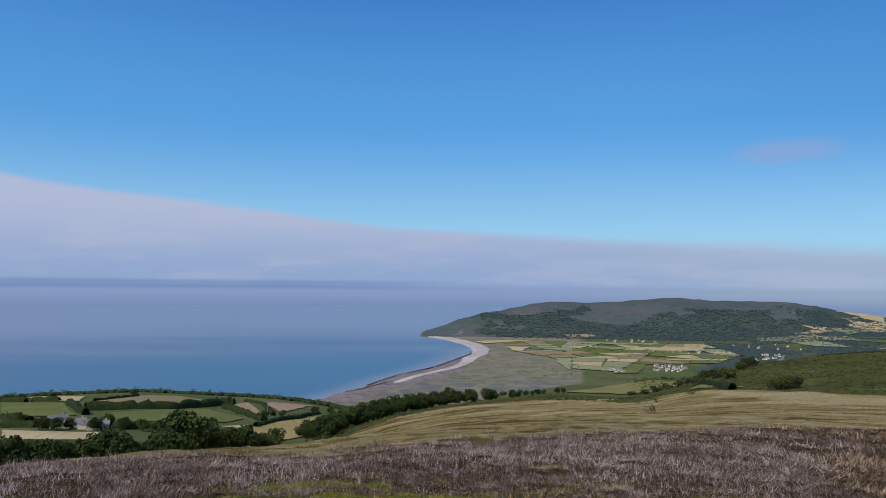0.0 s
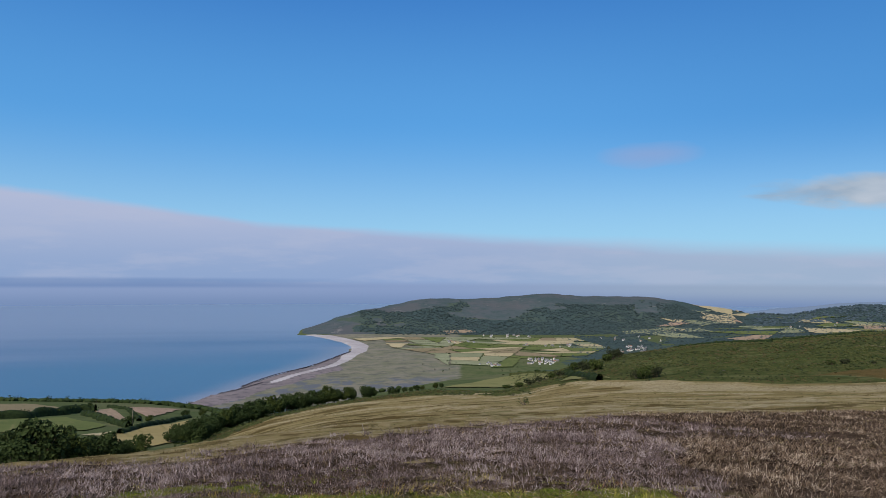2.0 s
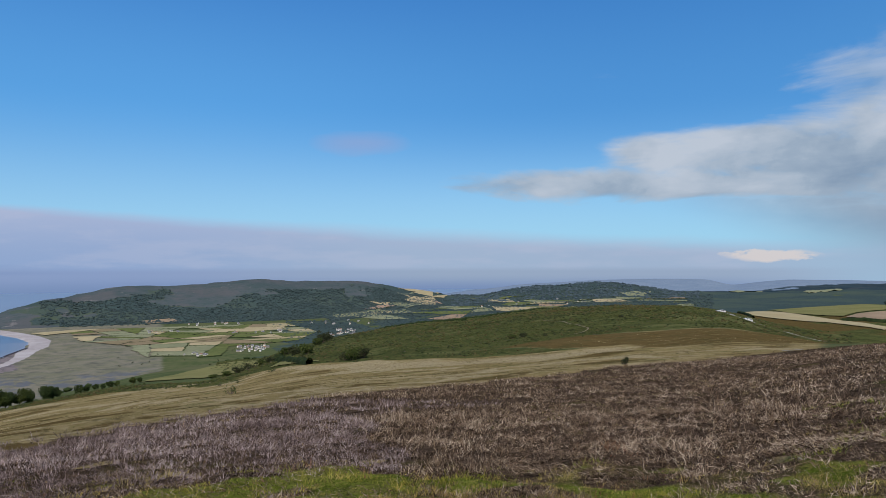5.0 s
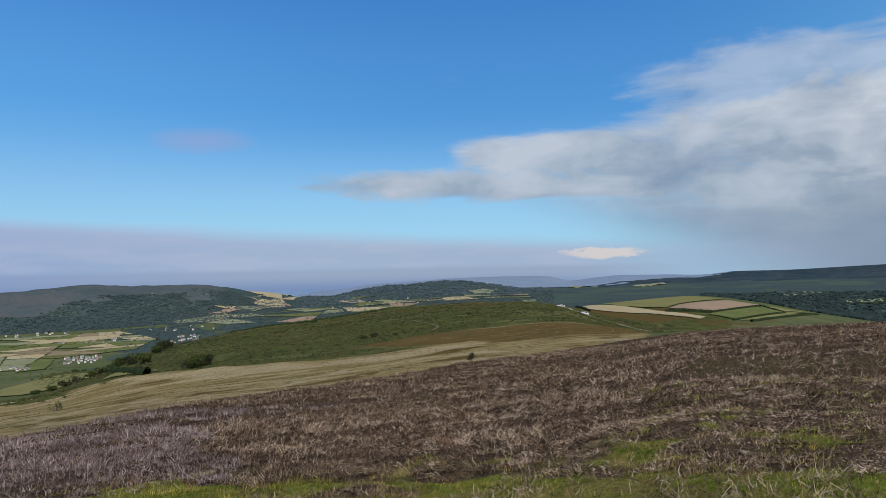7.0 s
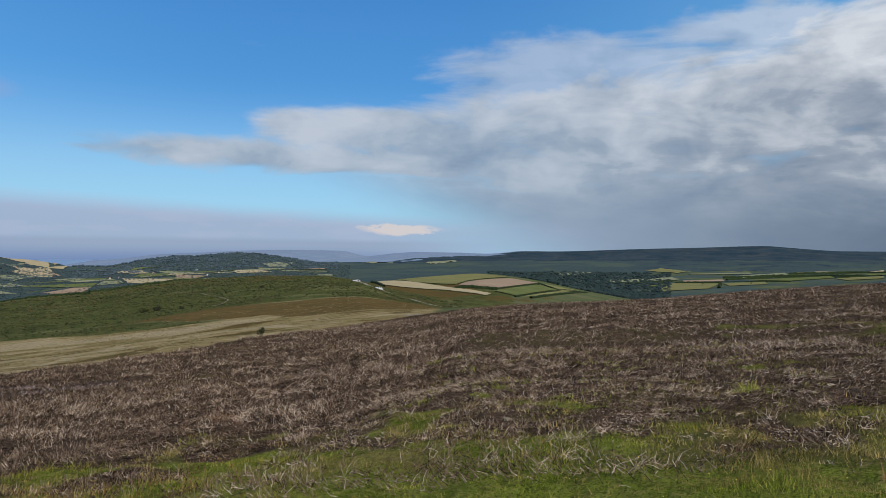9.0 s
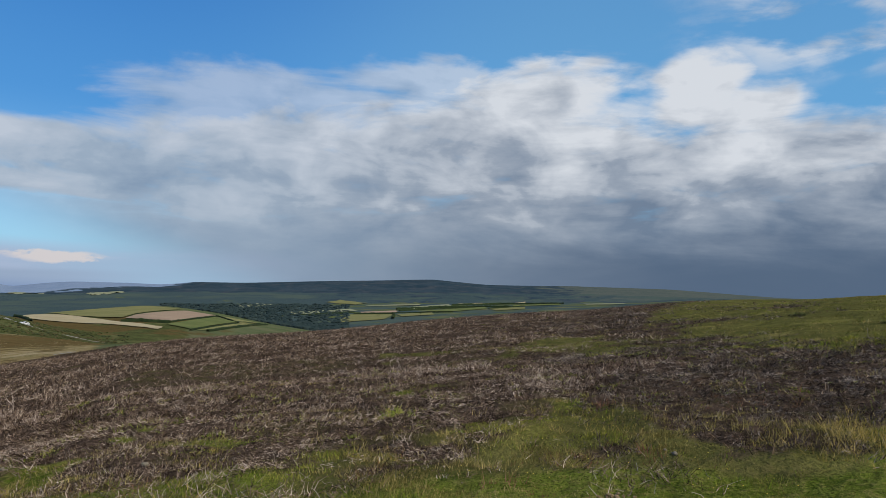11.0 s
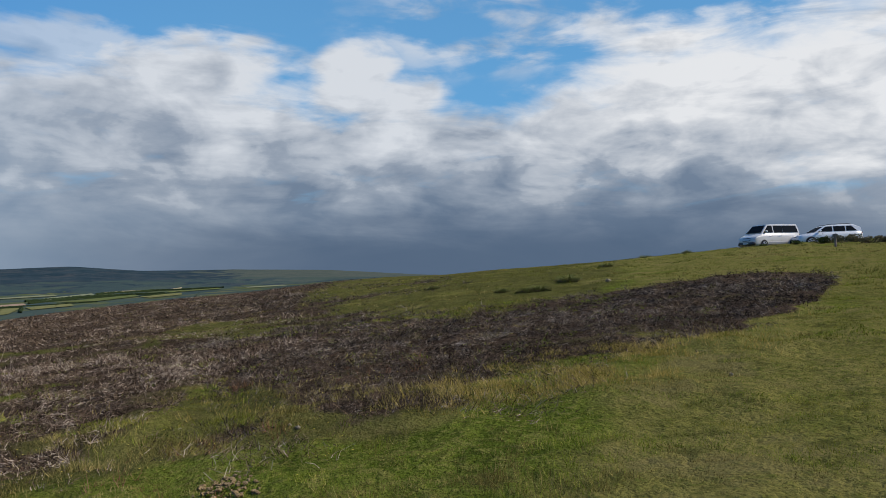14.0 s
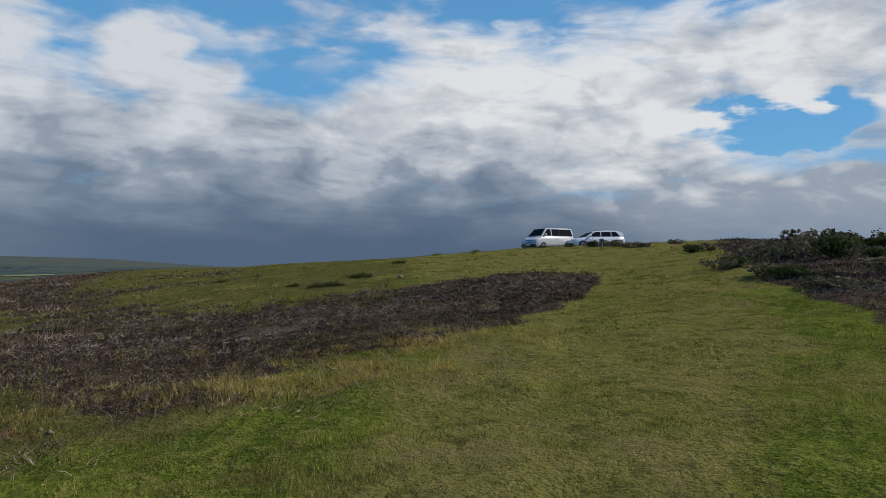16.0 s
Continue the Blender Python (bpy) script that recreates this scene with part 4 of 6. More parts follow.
# ---- farmland: fields and hedges, nearest first ----
field("green", (31.4, 421), (27.7, 392), (26.9, 313), (31.4, 322))
field("tan", (26.4, 359), (25.7, 394), (22.4, 444), (20.2, 456), (17.0, 401), (22.9, 357))
field("green", (24.8, 320), (18.2, 356), (15.3, 310), (16.6, 286), (24.0, 280))
field("straw", (29.8, 492), (26.3, 453), (26.6, 403), (29.4, 428))
field("pink", (16.1, 401), (15.0, 417), (13.8, 329), (14.5, 317))
field("pink", (14.5, 434), (10.3, 443), (12.4, 359), (13.3, 389))
field("ochre", (15.4, 266), (9.8, 350), (10.5, 240), (13.2, 212))
field("straw", (31.3, 266), (25.1, 243), (25.5, 217), (31.3, 228))
field("straw", (17.0, 266), (14.9, 284), (15.5, 265))
field("olive", (-9.2, 345), (-13.9, 420), (-16.3, 452), (-17.5, 430), (-18.9, 330), (-17.5, 300), (-12, 338))
field("olive", (-18.8, 245), (-20.2, 277), (-22.6, 215))
field("pink", (-61.6, 626), (-62.3, 675), (-65.9, 819), (-68.0, 800), (-64.7, 594))
field("straw", (-54.8, 900), (-61.4, 578), (-64.3, 523), (-63.9, 496), (-60.2, 561), (-55.5, 563))
field("olive", (-56.6, 875), (-62.3, 890), (-65.7, 843), (-62.3, 695), (-61.4, 637), (-58.1, 698))
field("green", (-64.5, 557), (-67.9, 753), (-69.5, 730), (-66.2, 527))
field("olive", (-68.2, 802), (-71.4, 826), (-70.0, 712))
field("olive", (-66.6, 521), (-69.7, 709), (-71.4, 777), (-67.9, 547))
field("pale", (-73.4, 1809), (-78.1, 1920), (-78.7, 1825), (-73.7, 1730))
field("pink", (-78.9, 1780), (-81.7, 1806), (-81.9, 1736), (-79.0, 1736))
field("olive", (-77.0, 1424), (-78.1, 1702), (-81.7, 1693), (-80.8, 1480))
field("pale", (-82.9, 1976), (-85.9, 2105), (-86.2, 1988), (-83.0, 1871))
field("green", (-83.7, 1770), (-88.8, 1906), (-89.1, 1817), (-86.3, 1722))
field("straw", (-86.7, 2138), (-92.0, 2365), (-92.0, 2329), (-86.8, 2073))
field("pale", (-70.0, 2013), (-70.9, 2139), (-72.6, 2111), (-70.5, 1990))
field("olive", (-76.2, 2284), (-77.3, 2375), (-79.5, 2275), (-78.5, 2128))
field("green", (-75.2, 1591), (-77.7, 1685), (-77.1, 1593))
field("olive", (-89.1, 1790), (-92.0, 1873), (-92.0, 1756), (-89.8, 1703))
field("pale", (-96.5, 2040), (-99.5, 2090), (-99.8, 1990), (-96.8, 1950))
field("pale", (-79.2, 2100), (-83.5, 2130), (-83.8, 2060), (-79.5, 2030))
field("green", (-90.9, 1990), (-94.6, 2060), (-94.8, 1980), (-91.2, 1910))
field("olive", (-81.8, 1660), (-84.6, 1690), (-84.8, 1600), (-82.2, 1560))
field("straw", (-29.2, 2409), (-30.3, 2438), (-31.7, 2615), (-31.7, 2257), (-30.7, 2244))
field("straw", (-30.3, 2594), (-32.8, 2723), (-32.4, 2618), (-31.7, 2615))
field("pale", (-28.6, 2541), (-30.5, 2675), (-29.2, 2489))
field("straw", (-36.3, 2059), (-39.9, 1900), (-37.7, 1844), (-36.6, 1919))
field("pink", (-39.9, 2076), (-42.2, 1974), (-41.3, 1917), (-40.0, 1943))
field("pale", (-34.1, 1882), (-37.7, 1804), (-36.3, 1830))
field("pale", (-25.1, 2100), (-27.3, 2080), (-29.6, 1862), (-27.3, 1907))
field("straw", (-26.5, 2374), (-28.1, 2338), (-27.7, 2297), (-27.1, 2323))
field("pale", (-31.7, 2146), (-34.1, 2152), (-35.9, 2015), (-33.3, 2013))
field("straw", (-31.5, 2989), (-32.4, 3000), (-32.8, 2974), (-31.8, 2723))
field("pale", (-38.6, 2228), (-39.9, 2237), (-42.2, 2106), (-39.5, 2144))
field("straw", (-44.0, 2152), (-46.2, 2161), (-47.1, 2043), (-44.4, 2015))
field("pale", (-46.2, 2445), (-48.5, 2570), (-48.0, 2369), (-46.7, 2345))
field("straw", (-35.9, 2425), (-37.7, 2327), (-38.1, 2176), (-36.3, 2226))
field("pale", (-53.8, 3194), (-56.0, 3293), (-56.4, 3056), (-54.3, 2816))
field("pale", (-59.0, 2700), (-60.7, 2962), (-61.5, 2790), (-59.4, 2557))
field("pale", (-69.5, 2049), (-71.1, 2128), (-71.5, 2066), (-69.7, 1923))
field("straw", (-13.5, 1849), (-19.7, 1934), (-20.1, 1789), (-17.2, 1719), (-14.3, 1792))
field("pink", (-9.6, 2082), (-11.6, 2114), (-12.4, 2076), (-10.0, 2037))
field("straw", (-2.5, 1885), (-5.2, 1939), (-7.0, 1932), (-3.4, 1818))
field("pale", (-23.7, 2175), (-27.4, 2219), (-27.8, 2135), (-25.8, 2083), (-23.9, 2106))
field("pale", (-27.6, 2153), (-29.3, 2138), (-30.2, 2007), (-27.9, 2056))
field("straw", (-29.3, 2501), (-31.5, 2452), (-31.5, 2346), (-30.0, 2375))
field("straw", (-30.0, 2679), (-31.6, 3034), (-31.5, 2634))
field("straw", (-28.7, 2689), (-31.4, 3018), (-30.4, 2723))
hedge(3, (31.4, 447), (29.9, 426))
hedge(3, (29.4, 428), (27.9, 416))
hedge(4, (26.2, 341), (20.6, 349), (17.2, 385))
hedge(2, (25.7, 399), (22.9, 430))
hedge(3, (16.8, 371), (14.9, 321), (13.9, 301))
hedge(4, (17.4, 395), (16.1, 397))
hedge(2, (15.3, 435), (13.9, 414), (13.2, 338))
hedge(3, (31.3, 277), (29.2, 273))
hedge(3, (27.3, 391), (26.2, 318))
hedge(3, (24.4, 256), (20.6, 254))
hedge(2, (14.5, 273), (12.4, 316), (9.7, 369))
hedge(3, (31.4, 313), (29.7, 302))
hedge(3, (-61.4, 586), (-64.7, 573))
hedge(1.5, (-64.7, 587), (-68.0, 772))
hedge(1.5, (-68.0, 800), (-69.5, 730), (-71.5, 813))
hedge(1.5, (-66.2, 515), (-69.6, 705))
hedge(2, (-54.7, 620), (-55.7, 493))
hedge(2, (-67.4, 522), (-71.8, 830))
hedge(2.5, (-73.5, 1707), (-78.5, 1782))
hedge(2.5, (-82.9, 1822), (-88.8, 1935))
hedge(2.5, (-86.3, 2048), (-92.0, 2180))
hedge(2.5, (-78.5, 1740), (-86.3, 1698))
hedge(3, (-89.1, 1817), (-92.0, 1936))
hedge(6, (-82.0, 1790), (-85, 1910), (-88.2, 1925))
hedge(6, (-81.8, 1870), (-85.4, 1955), (-90.8, 1890))
hedge(5, (-86.2, 2060), (-90, 2170), (-95, 2110))
hedge(5, (-74.9, 1700), (-78.1, 1760))
hedge(5, (-81.5, 1500), (-81.6, 1660), (-78.4, 1690))
hedge(2, (-19.4, 281), (-21.7, 212))
hedge(2, (-18.7, 310), (-19.6, 317))
hedge(1.6, (-34.1, 411), (-40.4, 455))
hedge(1.6, (-27.3, 440), (-34.1, 397))


def plots(corners, size, share, seed, kinds, hedges, gap):
    """Farmland cut up as it has been for centuries: a region split again and again into uneven plots."""
    g = np.random.default_rng(seed)
    todo = [[np.array(spot(a, r)[:2]) for a, r in corners]]
    done = []
    while todo:
        p = todo.pop()
        q = np.array(p)
        area = abs(np.sum(q[:, 0] * np.roll(q[:, 1], -1) - q[:, 1] * np.roll(q[:, 0], -1))) / 2
        if area < size * g.uniform(.6, 1.7):
            done.append((p, area))
            continue
        mid = q.mean(0)
        u, sv, vt = np.linalg.svd(q - mid)
        way = vt[0] if g.uniform() < .8 else vt[1]
        t = g.uniform(-.25, .25)
        way = np.array([way[0] * math.cos(t) - way[1] * math.sin(t), way[0] * math.sin(t) + way[1] * math.cos(t)])
        d = (q - mid) @ way
        cut = g.uniform(-.14, .14) * (d.max() - d.min())
        one, two = [], []
        for i in range(len(p)):
            j = (i + 1) % len(p)
            (one if d[i] < cut else two).append(p[i])
            if (d[i] < cut) != (d[j] < cut):
                m = p[i] + (p[j] - p[i]) * ((cut - d[i]) / (d[j] - d[i]))
                one.append(m), two.append(m)
        for half in (one, two):
            if len(half) > 2:
                todo.append(half)
    for p, area in done:
        if area < size * .12 or g.uniform() > share:
            continue
        mid = sum(p) / len(p)
        k = 1 - gap / math.sqrt(area)
        ring = [tuple(map(float, bearing(*(mid + (c - mid) * k)))) for c in p]
        field(kinds[g.integers(0, len(kinds))], *ring)
        for i in range(len(ring)):
            if g.uniform() < hedges:
                a, b = p[i], p[(i + 1) % len(p)]
                along = abs(float((b - a) @ (a + b))) / (np.linalg.norm(b - a) * np.linalg.norm(a + b) + 1e-6)
                if np.linalg.norm(b - a) > 12 and along < .93:
                    hedge(gap * .55, tuple(map(float, bearing(*a))), tuple(map(float, bearing(*b))))


plots([(-8.6, 1235), (-15.2, 1275), (-15.8, 1420), (-21, 1500), (-22.5, 1700), (-20, 1960), (-4.6, 1940), (-5.5, 1640), (-9, 1480)], 5200, .93, 12, ["pale", "straw", "pale", "green", "pale", "tan", "green", "straw"], .34, 3.4)
plots([(-24.5, 1800), (-30, 1700), (-52, 1760), (-51, 2300), (-34, 2500), (-30, 2420), (-25, 2200)], 9000, .34, 31, ["straw", "pale", "green", "olive", "straw", "pink", "pale"], .2, 5)

# ---- trees ----
MODELS = [tree_model(s, LEAF_DARK if s % 3 else LEAF_GREEN, 7.0, .42 + .05 * (s % 3), 1900, 7) for s in (1, 2, 3, 4)]
FAR_TREES = [tree_model(20 + s, LEAF_DARK, 7.0, .55, 150, 3) for s in range(3)]
WORDS = "round dark green hedgerow tree with leaves to the ground"


def place_tree(model, az, r, h, turn, group, label=WORDS):
    x, y, z = spot(az, r)
    s = h / 6.6
    ob = copy_thing(model, pose(x, y, z, 0, 0, turn))
    ob.scale = (s, s, s)
    return tagged(ob, label, "tree", group)


BELT = [(31.0, 128, 6.0), (30.3, 132, 5.7), (29.4, 138, 5.1), (28.5, 130, 5.5), (27.5, 142, 4.7), (26.5, 133, 5.5), (25.7, 140, 5.9), (24.6, 146, 6.4), (23.8, 138, 5.7), (22.9, 150, 4.2), (22.1, 158, 4.0), (21.0, 150, 6.3), (19.6, 152, 9.6), (18.8, 160, 7.5), (17.7, 158, 6.8), (16.6, 165, 5.9), (15.3, 168, 6.2), (14.3, 172, 4.7), (13.3, 178, 5.2)]
ROW = [(10.4, 232, 5.4), (9.2, 226, 6.5), (8.0, 262, 6.5), (7.1, 268, 6.8), (6.3, 275, 7.2), (5.4, 280, 7.2), (4.5, 285, 7.0), (3.6, 290, 7.0), (2.6, 296, 6.8), (1.6, 300, 6.5), (0.6, 306, 6.7), (-0.6, 312, 7.1), (8.5, 240, 5.8), (6.7, 268, 5.8), (9.8, 230, 5.9), (-1.9, 318, 6.0), (-3.5, 326, 5.4), (-5.5, 334, 3.5), (-7.5, 342, 2.7), (-9.0, 348, 2.9), (-6.6, 336, 2.5)]
for i, (az, r, h) in enumerate(BELT + ROW):
    place_tree(MODELS[i % 4], az, r, h * 1.05, 67 * i, "trees below the moor")
    if i > 18:
        place_tree(MODELS[(i + 1) % 4], az - .45, r + 2, h * .85, 91 * i, "trees below the moor")
    if i < 34:
        place_tree(MODELS[(i + 2) % 4], az + .6, r + 4, h * .8, 41 * i, "trees below the moor")
LONE = [(28.9, 262, 4.4), (24.8, 258, 4.8), (28.0, 259, 4.0), (27.2, 262, 3.6), (23.7, 252, 4.0), (22.4, 246, 3.8), (25.7, 252, 4.2), (21.4, 248, 3.4), (13.9, 305, 4.3), (12.5, 335, 3),
        (23.1, 432, 3.6), (16.4, 400, 4), (17.1, 392, 3.4), (30.2, 300, 3.4), (19.0, 262, 3.6), (17.6, 268, 3.2), (10.0, 372, 3.6), (8.8, 380, 3.6)]
for i, (az, r, h) in enumerate(LONE):
    place_tree(MODELS[(i + 1) % 4], az, r, h, 53 * i, "trees among the fields")
rng = np.random.default_rng(3)
for i in range(22):
    az = 33 - i * 1.15 + rng.uniform(-.5, .5)
    place_tree(FAR_TREES[i % 3], az, float(look_up(field_r, az)) - rng.uniform(-6, 12), rng.uniform(3.2, 5.2), 37 * i, "trees along the cliff edge", "small wind-shaped dark tree on the coast edge")
for i in range(90):
    az = rng.uniform(-26, -8)
    r = rng.uniform(1180, 2000) if az > -22 else rng.uniform(1500, 2150)
    place_tree(FAR_TREES[i % 3], az, r, rng.uniform(2.6, 4.6), 29 * i, "trees in the vale", "small dark tree among vale fields and houses")
for i in range(40):
    az = rng.uniform(-50, -26)
    place_tree(FAR_TREES[i % 3], az, rng.uniform(1850, 2350), rng.uniform(3.5, 6), 31 * i, "trees in the far valley", "small dark tree between far fields")
for i in range(26):
    az = rng.uniform(-95, -66)
    place_tree(FAR_TREES[i % 3], az, rng.uniform(1350, 2050), rng.uniform(4, 6.5), 31 * i, "trees in the inland valley", "dark broadleaf tree among inland fields")
for ob in MODELS + FAR_TREES:
    for o in (*ob.children_recursive, ob):
        bpy.data.objects.remove(o)

# ---- scrub and gorse on the slopes ----
GORSES = [bush_model(40 + s, GORSE if s % 2 else LEAF_GREEN, "gorse_bush") for s in range(4)]
LOW = [bush_model(60 + s, LEAF_GREEN, "gorse_bush", 1.0, 1.3, 110) for s in range(3)]
HEATHS = [bush_model(50 + s, HEATHER_BUSH, "heather_bush", 1.0, 1.15) for s in range(3)]


def place_bush(model, az, r, h, wide, turn, group, label, category="bush"):
    x, y, z = spot(az, r)
    ob = copy_thing(model, pose(x, y, z - .03, 0, 0, turn))
    ob.scale = (wide / 2, wide / 2, h / .95)
    return tagged(ob, label, category, group)


SCRUB = [(-25.1, 206, 4.0, 7), (-26.0, 209, 3.2, 6), (-25.5, 212, 3.4, 6), (-24.6, 208, 2.4, 5), (-21.6, 278, 4.6, 9), (-20.6, 290, 3.8, 8), (-20.0, 318, 3.8, 8), (-23.1, 362, 5.6, 9), (-22.4, 340, 4.6, 9), (-22.8, 350, 5, 9), (-21.2, 300, 4, 9),
         (-17.2, 294, 2.8, 7), (-15.6, 296, 2.4, 7), (-16.4, 300, 2.6, 8), (-18.2, 300, 2.6, 7), (-19.0, 290, 2.4, 7), (-14.6, 310, 2, 7), (-38.7, 236, 1.6, 4), (-37.9, 236, 1.4, 4), (-40.4, 233, .9, 2), (-31.6, 324, 1.5, 3), (-46.2, 313, 1, 3)]
for i, (az, r, h, w) in enumerate(SCRUB):
    place_bush(GORSES[(i * 3) % 4], az, r, h, w, 47 * i, "scrub on the green slope", "bushy green scrub on the bracken slope")
place_bush(LOW[1], -15.9, 128, 1.7, 2.4, 20, "scrub on the dry slope", "lone dark thorn bush on the dry grass slope")
place_bush(GORSES[2], 10.0, 60, 1.3, 3.2, 20, "scrub on the dry slope", "low green gorse bush below the heather")
place_bush(GORSES[0], 9.2, 63, 1.1, 2.6, 80, "scrub on the dry slope", "low green gorse bush below the heather")
place_bush(GORSES[3], -46.4, 62, .75, .9, 10, "scrub on the dry slope", "small round dark bush at the heather edge")
for i in range(110):
    az = rng.uniform(-56, -17)
    r = rng.uniform(205, 455) if az > -46 else rng.uniform(255, 450)
    place_bush(LOW[i % 3], az, r, rng.uniform(.35, .9), rng.uniform(1.6, 5), 33 * i, "bracken and gorse clumps", "low green gorse clump on bracken hill")
for i in range(40):
    az = -27.5 - i * .37 + rng.uniform(-.1, .1)
    r = float(look_up(mid_r, az)) + rng.uniform(-16, 4)
    place_bush(LOW[i % 3], az, r, rng.uniform(.9, 1.8), rng.uniform(2, 4.5), 33 * i, "bushes on the hill brow", "dark thorn bush on the hill brow")
for i in range(46):
    az = rng.uniform(-16, 9)
    r = float(np.interp(az, [-16, -8, 0, 8], [255, 320, 300, 235])) + rng.uniform(-50, 20)
    place_bush(LOW[i % 3], az, r, rng.uniform(.5, 1.1), rng.uniform(2, 6), 33 * i, "bracken and gorse clumps", "low green gorse clump on the dry slope")
# bushes by the parked cars and along the mown path
LINE = [(-139.9, 40, .5, .9), (-140.6, 40, .42, .9), (-141.7, 38, .42, 1.2), (-138.4, 42, .3, .7), (-142.9, 36, .38, 1.5), (-143.6, 36, .3, .9), (-147.3, 30, .46, 1.2), (-148.4, 31, .4, .9), (-146.2, 38, .3, .8), (-136.2, 45, .22, .8), (-135.0, 45, .2, .7),
        (-149.6, 20.5, .3, .9), (-150.4, 21, .34, 1.0), (-151.3, 24, .5, 1.2), (-152.1, 18, .34, .9), (-153.2, 17, .34, 1.0), (-152.8, 22, .5, 1.3), (-154.3, 24, .6, 1.4), (-156.6, 22, .65, 1.2), (-155.4, 27, .7, 1.6)]
for i, (az, r, h, w) in enumerate(LINE):
    place_bush((HEATHS if i % 3 else GORSES)[i % 3], az, r, h * (1.15 if r < 28 else 1.0), w * (1.25 if r < 28 else 1.0), 71 * i, "low bushes by the mown path", "low grey-brown heather bush beside the grass path")
for i in range(44):
    az = -155 - abs(rng.normal()) * 6.5
    r = rng.uniform(14, 46)
    place_bush((HEATHS if i % 4 else GORSES)[i % 3], az, r, rng.uniform(.25, .6) * (1 if r > 20 else .6), rng.uniform(.8, 1.6), 71 * i, "heather thicket by the path", "dark heather and gorse clump beside the path")
TUSSOCK = tussock_model(5)
RUSH = [(-122.6, 26, .30, 1.2), (-120.3, 23.5, .24, 1.1), (-119.4, 23.2, .2, .8), (-117.5, 24, .18, .7), (-128.0, 47, .3, 1.1), (-131.0, 52, .3, 1.0), (-125.2, 34, .25, .8), (-112, 30, .2, .8)]
for i, (az, r, h, w) in enumerate(RUSH):
    place_bush(TUSSOCK, az, r, h, w, 71 * i, "rush tussocks on the grass", "dark green rush tussock on the moor grass", "tussock")
for ob in GORSES + HEATHS + LOW + [TUSSOCK]:
    for o in (*ob.children_recursive, ob):
        bpy.data.objects.remove(o)


# ---- woods that nobody could count ----
def ball():
    bm = bmesh.new()
    bmesh.ops.create_icosphere(bm, subdivisions=1, radius=1)
    v = np.array([p.co[:] for p in bm.verts])
    f = np.array([[q.index for q in g.verts] for g in bm.faces])
    bm.free()
    return v, f


def canopy(name, az, r, size, material, label):
    """Tree tops as one mesh of uneven small balls, at bearings and distances."""
    v, f = ball()
    rng = np.random.default_rng(len(az))
    n = len(az)
    x, y = CX - r * np.sin(np.radians(az)), CY + r * np.cos(np.radians(az))
    s = size * rng.uniform(.6, 1.4, n)
    jitter = rng.uniform(.7, 1.25, (n, len(v), 1))
    p = v[None] * jitter * np.stack([s, s, s * .6], 1)[:, None] + np.stack([x, y, height(x, y) + s * .3], 1)[:, None]
    g = f[None] + (np.arange(n) * len(v))[:, None, None]
    ob = mesh_object(name, p.reshape(-1, 3), g.reshape(-1, 3), material, None, False)
    return tagged(ob, label, "woodland" if "wood" in name or "tree" in name else "undergrowth", kind="stuff")


def pick_places(n, az0, az1, r0, r1, test, seed):
    g = np.random.default_rng(seed)
    az, r = g.uniform(az0, az1, n), np.sqrt(g.uniform(r0 ** 2, r1 ** 2, n))
    x, y = CX - r * np.sin(np.radians(az)), CY + r * np.cos(np.radians(az))
    keep = test(x, y, height(x, y)) > g.uniform(.2, .8, n)
    return az[keep], r[keep]


# the first two leaf colours carry distance haze as a blue, paler tint
WOOD_HAZED = foliage("hazed_woodland", (.044, .068, .070), (.074, .102, .100), .02)
WOOD_HAZED_FAR = foliage("hazed_far_woodland", (.066, .096, .112), (.092, .124, .140), .02)
WOOD_COMBE = foliage("combe_woodland", (.022, .038, .036), (.044, .064, .056), .02)
canopy("hillside_woodland", *pick_places(9000, -32, -3, 2000, 2620, lambda x, y, z: covers(x, y, z)[1][2], 1), 3.3, WOOD_HAZED, "dense dark broadleaf wood on the headland hill")
canopy("valley_woodland", *pick_places(3600, -78, -64, 950, 2150, lambda x, y, z: covers(x, y, z)[1][2], 2), 4.2, WOOD_COMBE, "dark wooded combe below the inland fields")
canopy("farmland_trees", *pick_places(9500, -53, -19, 1450, 2600, lambda x, y, z: covers(x, y, z)[1][2] * (z > -149), 6), 2.6, WOOD_HAZED, "scattered dark trees and copses between far fields")
canopy("cliff_woodland", *pick_places(2600, -26, 34, 400, 900, lambda x, y, z: covers(x, y, z)[1][2], 3), 2.0, LEAF_DARK, "dark wood on the steep coast slope")
edge_az = np.random.default_rng(8).uniform(4, 35, 1900)
canopy("coast_woodland", edge_az, look_up(field_r, edge_az) + np.random.default_rng(9).normal(4, 12, 1900) - 10 * (edge_az < 14), 2.3, LEAF_DARK, "dark continuous wood along the coast edge")
canopy("far_hill_woodland", *pick_places(1500, -52, -33, 2250, 2850, lambda x, y, z: covers(x, y, z)[1][2], 4), 4.5, WOOD_HAZED_FAR, "dark wood on a rounded far hill")


# ---- houses of the villages ----
PLASTER = surface("white_plaster", [(.72, .69, .64), (.62, .59, .54), (.55, .52, .47)], .8, .85)
STONE_WALL = surface("stone_wall", [(.34, .30, .26), (.26, .23, .20), (.42, .38, .33)], .9, .9)
SLATE = surface("slate_roof", [(.12, .12, .13), (.17, .165, .165), (.09, .09, .095)], 1.2, .7)
TILE = surface("clay_tile_roof", [(.24, .12, .08), (.30, .16, .11), (.17, .10, .07)], 1.2, .8)
DARK_PANE = surface("dark_window_glass", [(.025, .03, .035)], 1, .15)


